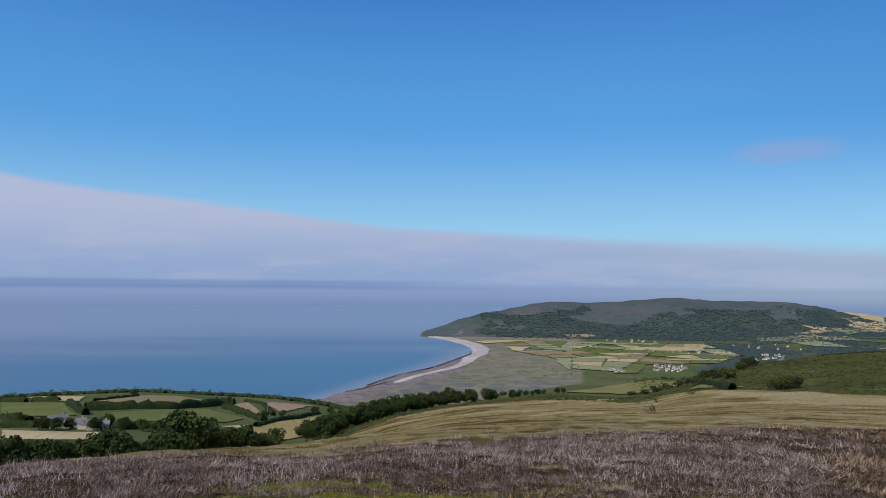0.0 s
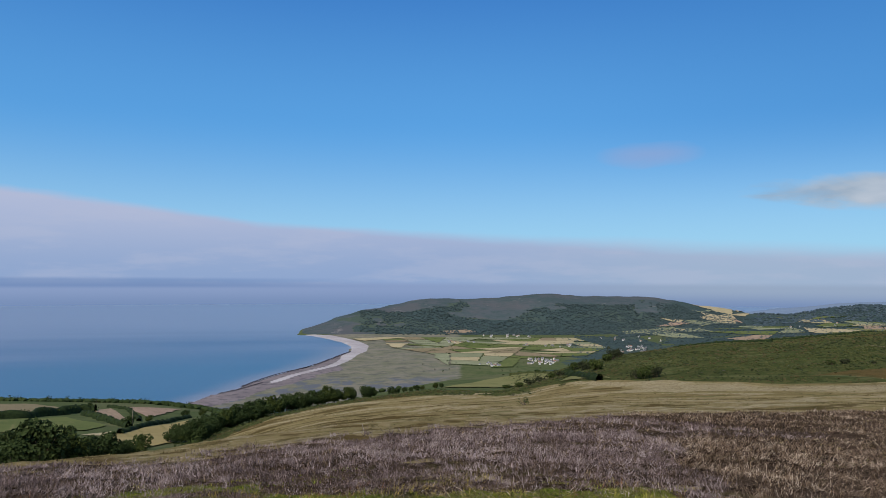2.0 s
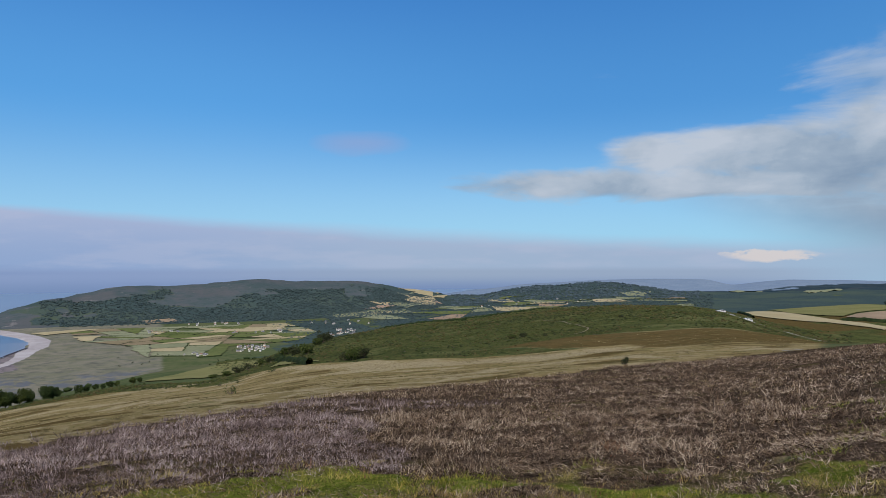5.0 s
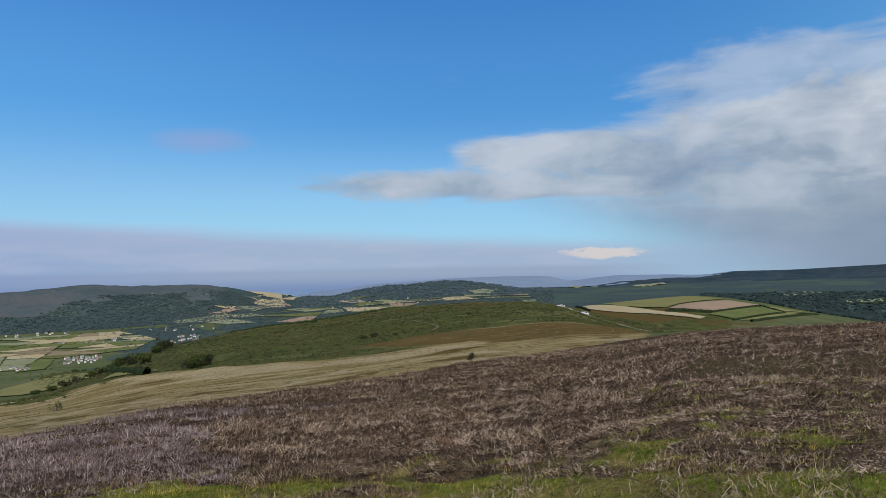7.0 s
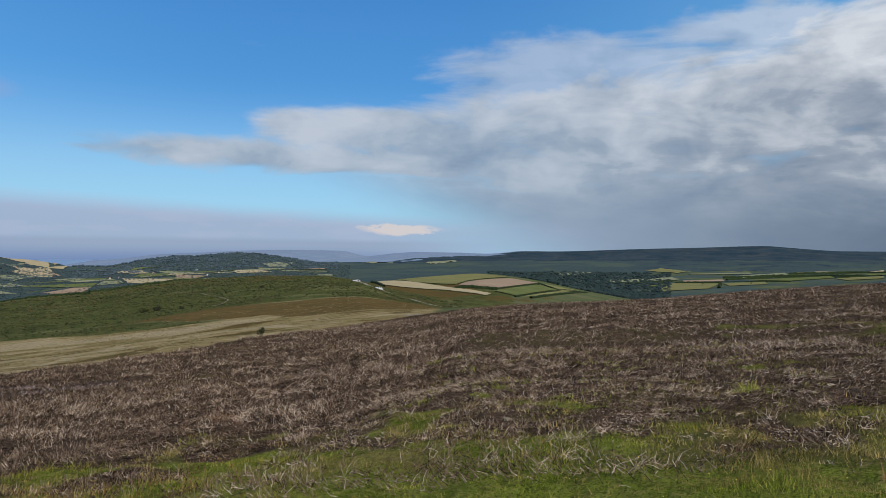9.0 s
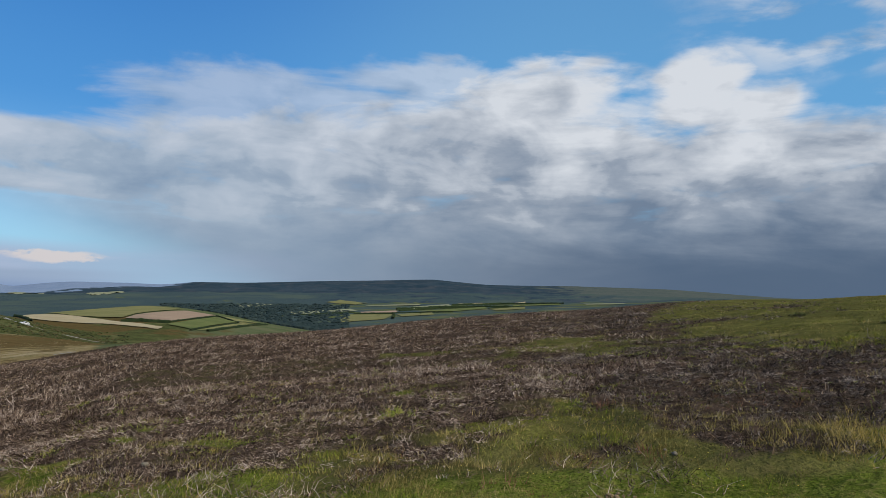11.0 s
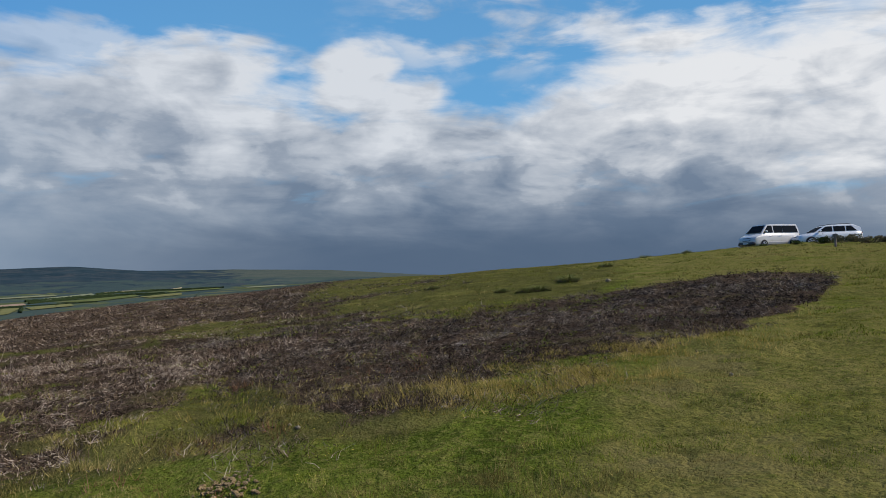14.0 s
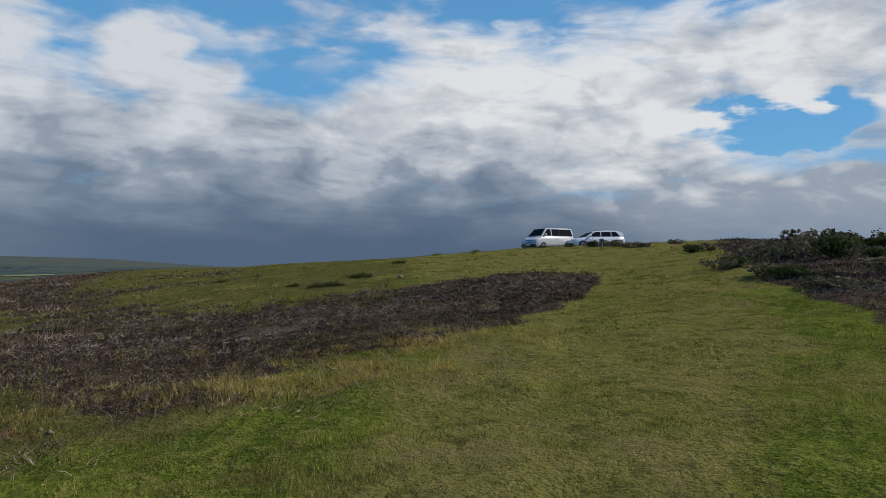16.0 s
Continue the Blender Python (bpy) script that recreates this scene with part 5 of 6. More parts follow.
def house_model(w, d, h, wall_mat, roof_mat):
    """A small gabled house with a chimney, a door and windows."""
    top = new("house")
    x, y, e = w / 2, d / 2, .18
    ridge = h + d * .42
    part("wall", [(-x, -y, -1), (x, -y, -1), (x, y, -1), (-x, y, -1), (-x, -y, h), (x, -y, h), (x, y, h), (-x, y, h), (-x, 0, ridge - .08), (x, 0, ridge - .08)],
         [(0, 1, 5, 4), (2, 3, 7, 6), (1, 2, 6, 9, 5), (3, 0, 4, 8, 7)], wall_mat, top)
    roof = part("roof", [(-x - e, -y - e, h - .15), (x + e, -y - e, h - .15), (x + e, 0, ridge), (-x - e, 0, ridge), (-x - e, y + e, h - .15), (x + e, y + e, h - .15),
                         (-x - e, -y - e, h - .3), (x + e, -y - e, h - .3), (x + e, y + e, h - .3), (-x - e, y + e, h - .3)],
                [(0, 1, 2, 3), (3, 2, 5, 4), (0, 6, 7, 1), (4, 5, 8, 9), (1, 7, 8, 5, 2), (0, 3, 4, 9, 6)], roof_mat, top)

    def box(name, cx, cy, cz, sx, sy, sz, mat, parent):
        vs = [(cx + sx * a, cy + sy * b, cz + sz * c) for c in (-1, 1) for a, b in ((-1, -1), (1, -1), (1, 1), (-1, 1))]
        return part(name, vs, [(0, 1, 5, 4), (1, 2, 6, 5), (2, 3, 7, 6), (3, 0, 4, 7), (4, 5, 6, 7), (3, 2, 1, 0)], mat, parent)
    box("chimney", x * .7, 0, ridge + .2, .28, .22, .45, wall_mat, roof)
    for s in (-1, 1):
        for k in (-.55, .05, .6):
            box("window", k * x, s * (y + .01), h * .58, .28, .03, .36, DARK_PANE, top)
    box("door", .32 * x, -y - .01, .75, .26, .03, .75, DARK_PANE, top)
    return top


HOUSES = [house_model(5.5, 3.2, 2.6, PLASTER, SLATE), house_model(4.2, 3.0, 2.9, PLASTER, TILE), house_model(6.5, 3.4, 2.4, STONE_WALL, SLATE), house_model(4.8, 3.0, 2.6, PLASTER, SLATE)]


def village(n, az0, az1, r0, r1, seed, group):
    g = np.random.default_rng(seed)
    for i in range(n):
        x, y, z = spot(g.uniform(az0, az1), g.uniform(r0, r1))
        k = int(g.integers(0, 4))
        ob = copy_thing(HOUSES[k], pose(x, y, z, 0, 0, g.uniform(0, 360)))
        tagged(ob, ("white rendered house with grey slate roof", "white cottage with red tiled roof", "long grey stone house with slate roof", "white rendered house with grey slate roof")[k], "house", group)


village(30, -18.8, -16.2, 1325, 1420, 1, "houses of the near village")
village(9, -14.2, -12.4, 1275, 1330, 2, "houses of the vale farm")
village(24, -25.4, -23.4, 1560, 1720, 3, "houses of the village under the hill")
village(14, -20.4, -16.0, 1660, 1760, 4, "houses along the vale road")
village(10, -12.2, -9.8, 1760, 1820, 5, "houses along the vale road")
village(12, -17.0, -12.8, 1960, 2030, 6, "houses under the wood")
village(10, -26.5, -21.0, 1800, 2000, 7, "houses under the wood")
village(10, -45.0, -34.0, 1950, 2300, 8, "far farmhouses")
for az, r, k, turn in ((26.9, 268, 2, 30), (26.0, 262, 2, 75), (25.4, 256, 2, 20), (28.0, 286, 2, 60)):
    x, y, z = spot(az, r)
    ob = copy_thing(HOUSES[k], pose(x, y, z, 0, 0, turn))
    ob.scale = (1.0, 1.0, .8)
    tagged(ob, "low grey farm building among dark hedges", "farmhouse", "farm buildings")
for ob in HOUSES:
    for o in (*ob.children_recursive, ob):
        bpy.data.objects.remove(o)

# ---- telegraph pole by the fields ----
WEATHERED = surface("weathered_wood", [(.17, .14, .11), (.24, .20, .16), (.12, .10, .08)], 4, .9, bump=.01)
pole = new("telegraph_pole")
pole.matrix_basis = pose(*spot(13.6, 304))
part("post", *stem([(0, 0, -.5), (0, 0, 4), (0, 0, 8)], (.16, .14, .11), 8), WEATHERED, pole)
part("crossarm", *stem([(-.9, 0, 7.4), (.9, 0, 7.4)], (.07, .07), 4), WEATHERED, pole)
tagged(pole, "grey wooden telegraph pole beside a field hedge", "pole")

# ---- road over the hill and its gravel lay-by ----
GRAVEL = surface("pale_gravel", [(.24, .225, .19), (.31, .29, .25), (.18, .17, .14)], .3, .95, by="world")


EARTH_TRACK = surface("worn_earth", [(.15, .125, .075), (.20, .165, .10), (.10, .09, .05)], .3, .95, by="world")


def strip(name, line, wide, material, label, category):
    """A track laid on the ground along bearings and distances."""
    pts = np.array([spot(a, r)[:2] for a, r in line])
    s = np.concatenate([[0], np.cumsum(np.linalg.norm(np.diff(pts, axis=0), axis=1))])
    u = np.linspace(0, s[-1], 60)
    x, y = np.interp(u, s, pts[:, 0]), np.interp(u, s, pts[:, 1])
    for _ in range(3):
        x[1:-1], y[1:-1] = (x[:-2] + x[1:-1] * 2 + x[2:]) / 4, (y[:-2] + y[1:-1] * 2 + y[2:]) / 4
    tx, ty = np.gradient(x), np.gradient(y)
    t = np.hypot(tx, ty)
    side = np.linspace(-1, 1, 5) * wide / 2
    px, py = x[:, None] - (ty / t)[:, None] * side, y[:, None] + (tx / t)[:, None] * side
    z = height(px, py) + .1 + .0006 * line[0][1]
    i = np.arange(60 * 5).reshape(60, 5)
    f = np.stack([i[:-1, :-1], i[1:, :-1], i[1:, 1:], i[:-1, 1:]], -1).reshape(-1, 4)
    ob = mesh_object(name, np.stack([px, py, z], -1).reshape(-1, 3), f, material)
    return tagged(ob, label, category, kind="structure")


strip("road", [(-53.2, 425), (-53.8, 402), (-54.4, 382), (-55.1, 371), (-55.7, 362), (-56.4, 358), (-57.7, 357), (-59.2, 364), (-60.4, 366)], 4.0, GRAVEL, "pale narrow road over the green hill", "road")
strip("track", [(-39.9, 323), (-41.8, 303), (-42.9, 277), (-43.8, 252), (-43.4, 240), (-42.6, 230)], .55, EARTH_TRACK, "pale worn track across the bracken hill", "track")
strip("lay_by", [(-57.4, 90), (-58.1, 90), (-58.8, 90)], 2.2, GRAVEL, "pale gravel patch at the heather edge", "gravel")

WEED = surface("dark_tide_wrack", [(.045, .04, .045), (.08, .07, .075), (.03, .028, .03)], .05, .95, by="world")
strip("tide_line", [(6.0, 1062), (5.2, 1105), (3.5, 1185), (1.5, 1268), (.2, 1330), (-1.1, 1440), (-2.3, 1556)], 4.5, WEED, "dark weed line along the water's edge", "tide line")
strip("tide_pool", [(7.6, 1008), (6.4, 1030), (4.4, 1100)], 3, WEED, "dark wet strip on the tidal flat", "tide line")

# ---- parked vehicles ----
def paint(name, colour, rough=.28):
    m = surface(name, [colour, tuple(c * .93 for c in colour)], 1.5, rough)
    m.node_tree.nodes["Principled BSDF"].inputs["Coat Weight"].default_value = .6
    m.node_tree.nodes["Principled BSDF"].inputs["Coat Roughness"].default_value = .08
    return m


WHITE, SILVER = paint("white_car_paint", (.70, .70, .69)), paint("silver_car_paint", (.50, .49, .47), .32)
TRIM = surface("black_plastic_trim", [(.025, .025, .027), (.035, .035, .037)], 3, .6)
GLASS = surface("tinted_glass", [(.012, .014, .016)], 1, .2, gloss=.015)
SCREEN = surface("tinted_windscreen", [(.015, .018, .02)], 1, .7, gloss=.02)
TYRE = surface("tyre_rubber", [(.02, .02, .02), (.03, .03, .03)], 6, .85)
ALLOY = surface("alloy_rim", [(.5, .5, .52), (.42, .42, .44)], 5, .35, .8)
MOULDING = surface("grey_side_moulding", [(.30, .30, .31), (.24, .24, .25)], 3, .5)
LAMP = surface("headlamp_glass", [(.30, .33, .36), (.16, .18, .20)], 8, .12)
RED_LAMP = surface("rear_lamp", [(.35, .02, .02), (.25, .015, .015)], 8, .2)
PLATE = surface("blank_plate", [(.68, .68, .62), (.6, .6, .56)], 4, .5)


def loft(sections):
    """A closed skin over cross-sections (y forward), each a list of (half width, height) from sill to roof."""
    vs, fs = [], []
    n = len(sections[0][1])
    for y, prof in sections:
        vs += [(-w, y, z) for w, z in prof] + [(w, y, z) for w, z in reversed(prof)]
    m = 2 * n
    for j in range(len(sections) - 1):
        for i in range(m):
            a, b = j * m + i, j * m + (i + 1) % m
            fs.append((a, b, b + m, a + m))
    fs.append(tuple(range(m))[::-1])
    fs.append(tuple(range((len(sections) - 1) * m, len(sections) * m)))
    return vs, fs


def vehicle(name, paint_mat, length, width, tall, belt, bonnet, nose, screen, roof_front, roof_rear, tail, wheel_r, windows, label, rails, seams=(-.3, .65)):
    """A parked vehicle pointing along +y, built from its side outline. Lengths in metres from the middle."""
    top = new(name)
    w, half = width / 2, length / 2
    sill = .26

    def lower(y, zt, k):
        return (y, [(w * k * .93, sill), (w * k, sill + .18), (w * k, belt * .72 if zt > belt * .72 else zt * .8), (w * k * .975, zt - .05), (w * k * .90, zt)])
    secs = [lower(-half, belt * .92, .86), lower(-half + .12, belt, .95), lower(-half + .6, belt, 1), lower(0, belt, 1), lower(screen, belt, 1), lower(screen + .15, bonnet, .99), lower(nose - .3, bonnet - .08, .96), lower(nose - .06, bonnet - .2, .9), lower(half, bonnet - .34, .82)]
    v, f = loft(secs)
    bm = bmesh.new()
    bv = [bm.verts.new(p) for p in v]
    for g in f:
        bm.faces.new([bv[i] for i in g])
    bmesh.ops.recalc_face_normals(bm, faces=bm.faces[:])
    bmesh.ops.bevel(bm, geom=[e for e in bm.edges if e.is_manifold and e.calc_face_angle(0) > .5], offset=.035, segments=2, affect="EDGES")
    body = from_bm("body", bm, paint_mat, top, smooth=True)
    ww, tw = w * .9, w * .74

    def upper(y, z, k=1.0):
        a = (z - belt) / (tall - belt)
        wide = ww + (tw - ww) * a
        return (y, [(ww, belt - .06), (wide * k, z - .04 if a > .1 else belt - .03), (wide * k * .93, z)])
    v, f = loft([upper(tail, belt + .02), upper(tail + .03, belt + (tall - belt) * .55), upper(roof_rear, tall - .03), upper((roof_rear + roof_front) / 2, tall), upper(roof_front, tall - .05), upper((roof_front + screen) / 2, (tall + belt) / 2), upper(screen, belt + .02)])
    bm = bmesh.new()
    bv = [bm.verts.new(p) for p in v]
    for g in f:
        bm.faces.new([bv[i] for i in g])
    bmesh.ops.recalc_face_normals(bm, faces=bm.faces[:])
    from_bm("cabin", bm, paint_mat, top, smooth=False)
    lo, hi = belt + .04, tall - .13
    for s in (-1, 1):
        for y0, y1, y2, y3 in windows:
            def at(y, z):
                a = (z - belt) / (tall - belt)
                return (s * (ww + (tw - ww) * a + .006), y, z)
            q = [at(y0, lo), at(y1, lo), at(y2, hi), at(y3, hi)]
            inner = [(p[0] - s * .03, p[1], p[2]) for p in q]
            part("side_window", q + inner, [(0, 1, 2, 3), (0, 4, 5, 1), (1, 5, 6, 2), (2, 6, 7, 3), (3, 7, 4, 0)], GLASS, top)
        mir = part("wing_mirror", *stem([(s * (ww + .02), screen - .35, belt + .08), (s * (ww + .14), screen - .32, belt + .12), (s * (ww + .22), screen - .32, belt + .13)], (.04, .09, .07), 8), paint_mat, top)
        lampz = bonnet - .3
        part("headlamp", [(s * w * .84, half - .02, lampz - .08), (s * w * .42, half + .012, lampz - .08), (s * w * .42, half - .1, lampz + .1), (s * w * .9, nose - .22, lampz + .12), (s * w * .965, nose - .26, lampz)], [(0, 1, 2, 3, 4)], LAMP, top)
        part("rear_lamp", [(s * w * .88, -half - .012, belt * .6), (s * w * .7, -half - .016, belt * .6), (s * w * .7, -half + .02, belt * .92), (s * w * .93, -half + .05, belt * .92), (s * w * .99, -half + .2, belt * .8)], [(0, 1, 2, 3, 4)], RED_LAMP, top)
        if rails:
            part("roof_rail", *stem([(s * tw * .9, roof_rear + .1, tall - .02), (s * tw * .9, roof_rear + .2, tall + .05), (s * tw * .9, roof_front - .2, tall + .04), (s * tw * .9, roof_front - .05, tall - .05)], (.02, .022, .022, .02), 6), TRIM, top)
        for y in (half - .88, -half + .92):
            bm = bmesh.new()
            bmesh.ops.create_cone(bm, cap_ends=True, segments=24, radius1=wheel_r, radius2=wheel_r, depth=.21, matrix=Matrix.Translation((s * (w - .065), y, wheel_r)) @ Matrix.Rotation(radians(90), 4, "Y"))
            bmesh.ops.bevel(bm, geom=[e for e in bm.edges if e.calc_face_angle(0) > 1], offset=.03, segments=2, affect="EDGES")
            wheel = from_bm("wheel", bm, TYRE, top, "black rubber tyre", True)
            vs, fs = [], []
            x0 = s * (w + .046)
            for k in range(5):
                a = 2 * math.pi * k / 5
                pts = [(a - .28, .05), (a + .28, .05), (a + .2, wheel_r * .68), (a - .2, wheel_r * .68)]
                vs += [(x0, y + q * math.cos(p), wheel_r + q * math.sin(p)) for p, q in pts]
                fs.append(tuple(range(k * 4, k * 4 + 4)))
            m = len(vs)
            ring = 20
            for rr in (wheel_r * .62, wheel_r * .72):
                vs += [(x0, y + rr * math.cos(2 * math.pi * k / ring), wheel_r + rr * math.sin(2 * math.pi * k / ring)) for k in range(ring)]
            fs += [(m + k, m + (k + 1) % ring, m + ring + (k + 1) % ring, m + ring + k) for k in range(ring)]
            part("rim", vs, fs, ALLOY, wheel, "silver five-spoke rim")
            arch = [(s * (w + .008), y + (wheel_r + .055) * math.cos(t), wheel_r + (wheel_r + .055) * math.sin(t)) for t in np.linspace(-.35, math.pi + .35, 18)]
            part("wheel_arch", arch, [tuple(range(18)) if s > 0 else tuple(range(17, -1, -1))], TRIM, top)

    for s in (-1, 1):
        for y in seams:
            part("door_seam", [(s * (w + .004), y - .008, .42), (s * (w + .004), y + .008, .42), (s * (w * .985 + .004), y + .008, belt - .05), (s * (w * .985 + .004), y - .008, belt - .05)], [(0, 1, 2, 3) if s > 0 else (3, 2, 1, 0)], TRIM, top)
            part("door_handle", *stem([(s * (w + .012), y + .12, belt * .80), (s * (w + .03), y + .16, belt * .80), (s * (w + .012), y + .28, belt * .80)], (.012, .016, .012), 5), TRIM, top)
        part("side_moulding", [(s * (w + d), y, z) for y in (-half + 1.35, half - 1.35) for d, z in ((.004, .44), (.022, .46), (.022, .55), (.004, .57))], [(0, 1, 5, 4), (1, 2, 6, 5), (2, 3, 7, 6)], MOULDING, top)
    ys = [(screen - .03, lo + .02, ww * .9), (roof_front + .06, hi + .03, tw * .88)]
    part("windscreen", [(-ys[0][2], ys[0][0] + .05, ys[0][1]), (ys[0][2], ys[0][0] + .05, ys[0][1]), (ys[1][2], ys[1][0] + .05, ys[1][1]), (-ys[1][2], ys[1][0] + .05, ys[1][1])], [(0, 1, 2, 3)], SCREEN, top)
    part("rear_window", [(-ww * .82, tail - .02, belt + .1), (ww * .82, tail - .02, belt + .1), (tw * .86, roof_rear - .05, hi), (-tw * .86, roof_rear - .05, hi)], [(0, 3, 2, 1)], GLASS, top)
    gz = bonnet - .34
    part("grille", [(-w * .42, half + .014, gz - .14), (w * .42, half + .014, gz - .14), (w * .4, half - .05, gz + .1), (-w * .4, half - .05, gz + .1)], [(0, 1, 2, 3)], TRIM, top)
    for y, d in ((half, .07), (-half, -.07)):
        bm = bmesh.new()
        bmesh.ops.create_cube(bm, size=1, matrix=Matrix.Translation((0, y - d * .3, .42)) @ Matrix.Diagonal((width * .9, .2, .26, 1)))
        bmesh.ops.bevel(bm, geom=bm.edges[:], offset=.05, segments=2, affect="EDGES")
        bumper = from_bm("bumper", bm, TRIM if y > 0 else paint_mat, top, smooth=True)
        part("number_plate", [(-.26, y + d * 1.25, .40), (.26, y + d * 1.25, .40), (.26, y + d * 1.25, .51), (-.26, y + d * 1.25, .51)], [(0, 1, 2, 3)], PLATE, bumper, "blank pale plate")
    part("sill_trim", [(s * (w * .97), y, z) for s in (-1, 1) for y in (-half + 1.3, half - 1.3) for z in (.24, .38)], [(0, 1, 3, 2), (4, 6, 7, 5)], TRIM, top)
    return tagged(top, label, "van" if "van" in name else "car", "parked vehicles")


def park(ob, x, y, heading):
    """Stand it on the slope."""
    f = Vector((-math.sin(radians(heading)), math.cos(radians(heading)), 0))
    g = Vector((f.y, -f.x, 0))
    hz = [float(height(x + f.x * a + g.x * b, y + f.y * a + g.y * b)) for a, b in ((1.4, -.8), (1.4, .8), (-1.4, -.8), (-1.4, .8))]
    pitch = math.degrees(math.atan2((hz[0] + hz[1]) - (hz[2] + hz[3]), 5.6))
    roll = -math.degrees(math.atan2((hz[1] + hz[3]) - (hz[0] + hz[2]), 3.2))
    ob.matrix_basis = pose(x, y, sum(hz) / 4 - .03, pitch, roll, heading)


van = vehicle("van", SILVER, 4.8, 1.8, 1.94, 1.22, 1.12, 2.36, 1.62, .95, -2.2, -2.34, .33,
              [(-2.2, -.62, -.62, -2.08), (-.58, .35, .35, -.58), (.47, 1.45, .86, .47)], "silver-white people carrier van with dark windows parked on grass", False)
park(van, CX + 62.5 * .687, CY - 62.5 * .727, 1)
suv = vehicle("estate_car", WHITE, 4.8, 1.9, 1.62, 1.06, 1.04, 2.36, 1.15, .3, -1.75, -2.3, .36,
              [(-1.95, -1.2, -1.2, -1.6), (-1.1, -.25, -.25, -1.1), (-.15, .95, .3, -.15)], "white estate car with roof rails parked on grass", True)
park(suv, CX + 63.5 * .640, CY - 63.5 * .768, -25)

# tiny cars on the hill road
for az, r, turn, mat, word in ((-55.3, 368, 75, WHITE, "white"), (-53.5, 412, 50, SILVER, "silver")):
    x, y, z = spot(az, r)
    c = vehicle("car", mat, 4.3, 1.75, 1.5, .95, .92, 2.1, 1.0, .3, -1.5, -2.0, .31, [(-1.6, -.8, -.8, -1.4), (-.7, .85, .3, -.7)], word + " car far off on the hill road", False)
    park(c, x, y, turn)

# ---- marker post on the grass by the cars ----
marker = new("marker_post")
marker.matrix_basis = pose(*spot(-140.8, 35), 0, 3, 40)
part("post", *stem([(0, 0, -.2), (0, 0, .3), (0, 0, .5)], (.045, .045, .042), 6), WEATHERED, marker)
bm = bmesh.new()
bmesh.ops.create_cube(bm, size=1, matrix=Matrix.Translation((0, 0, .47)) @ Matrix.Diagonal((.2, .06, .15, 1)))
bmesh.ops.bevel(bm, geom=bm.edges[:], offset=.02, segments=2, affect="EDGES")
from_bm("board", bm, WEATHERED, marker, "dark weathered board")
tagged(marker, "short weathered wooden marker post in the grass", "post")


# ---- heather, grass and litter round the standing place ----
def ribbons(base, lean, length, width, bend, rng, segments=2):
    """Thin curved strips from base points: 2 quads each; lean is the way they grow."""
    n = len(base)
    side = np.cross(lean, rng.normal(size=(n, 3)))
    side /= np.linalg.norm(side, axis=1, keepdims=True) + 1e-9
    curl = np.cross(lean, side) * bend[:, None]
    rows = []
    for k in range(segments + 1):
        u = k / segments
        p = base + lean * (length * u)[:, None] + curl * (length * u * u)[:, None] + side * (length * bend * .22 * math.sin(5 * u))[:, None]
        w = (width * (1 - .65 * u))[:, None] * side
        rows += [p - w, p + w]
    v = np.stack(rows, 1)
    m = 2 * (segments + 1)
    q = np.array([[2 * k, 2 * k + 1, 2 * k + 3, 2 * k + 2] for k in range(segments)])
    f = q[None] + (np.arange(n) * m)[:, None, None]
    return v.reshape(-1, 3), f.reshape(-1, 4)


def strewn(n, az0, az1, r0, r1, power, rng):
    """Places round the eye, thinning with distance by that power."""
    az = rng.uniform(min(az0, az1), max(az0, az1), n)
    e = 2 - power
    r = (rng.uniform(r0 ** e, r1 ** e, n)) ** (1 / e)
    return CX - r * np.sin(np.radians(az)), CY + r * np.cos(np.radians(az)), az, r


def plant(name, colours, rough=.85, through=.0):
    """Stems or blades: each its own colour out of three."""
    m = bpy.data.materials.new(name)
    m.use_nodes = True
    k = Net(m.node_tree)
    geo = k.tree.nodes.new("ShaderNodeNewGeometry")
    each = geo.outputs["Random Per Island"]
    patch = k.noise(geo.outputs["Position"], .45, 4, .6)
    tuft = k.noise(geo.outputs["Position"], 3.4, 3, .6)
    f = k.math("ADD", k.math("MULTIPLY", each, .8), k.math("MULTIPLY", k.math("SUBTRACT", patch, .5), 1.1))
    f = k.math("ADD", k.math("ADD", f, .08), k.math("MULTIPLY", k.math("SUBTRACT", tuft, .5), 1.5), clamp=True)
    c = k.mix(k.span(f, .2, .5), colours[0], colours[1])
    c = k.mix(k.span(f, .62, .95), c, colours[2])
    p = k.tree.nodes.new("ShaderNodeBsdfPrincipled")
    k.put(p.inputs["Base Color"], c)
    p.inputs["Roughness"].default_value = rough
    p.inputs["Specular IOR Level"].default_value = .02
    out = p.outputs[0]
    if through:
        t = k.tree.nodes.new("ShaderNodeBsdfTranslucent")
        k.put(t.inputs[0], c)
        s = k.tree.nodes.new("ShaderNodeMixShader")
        s.inputs[0].default_value = through
        k.tree.links.new(out, s.inputs[1]), k.tree.links.new(t.outputs[0], s.inputs[2])
        out = s.outputs[0]
    k.tree.links.new(out, k.tree.nodes.new("ShaderNodeOutputMaterial").inputs[0])
    return m


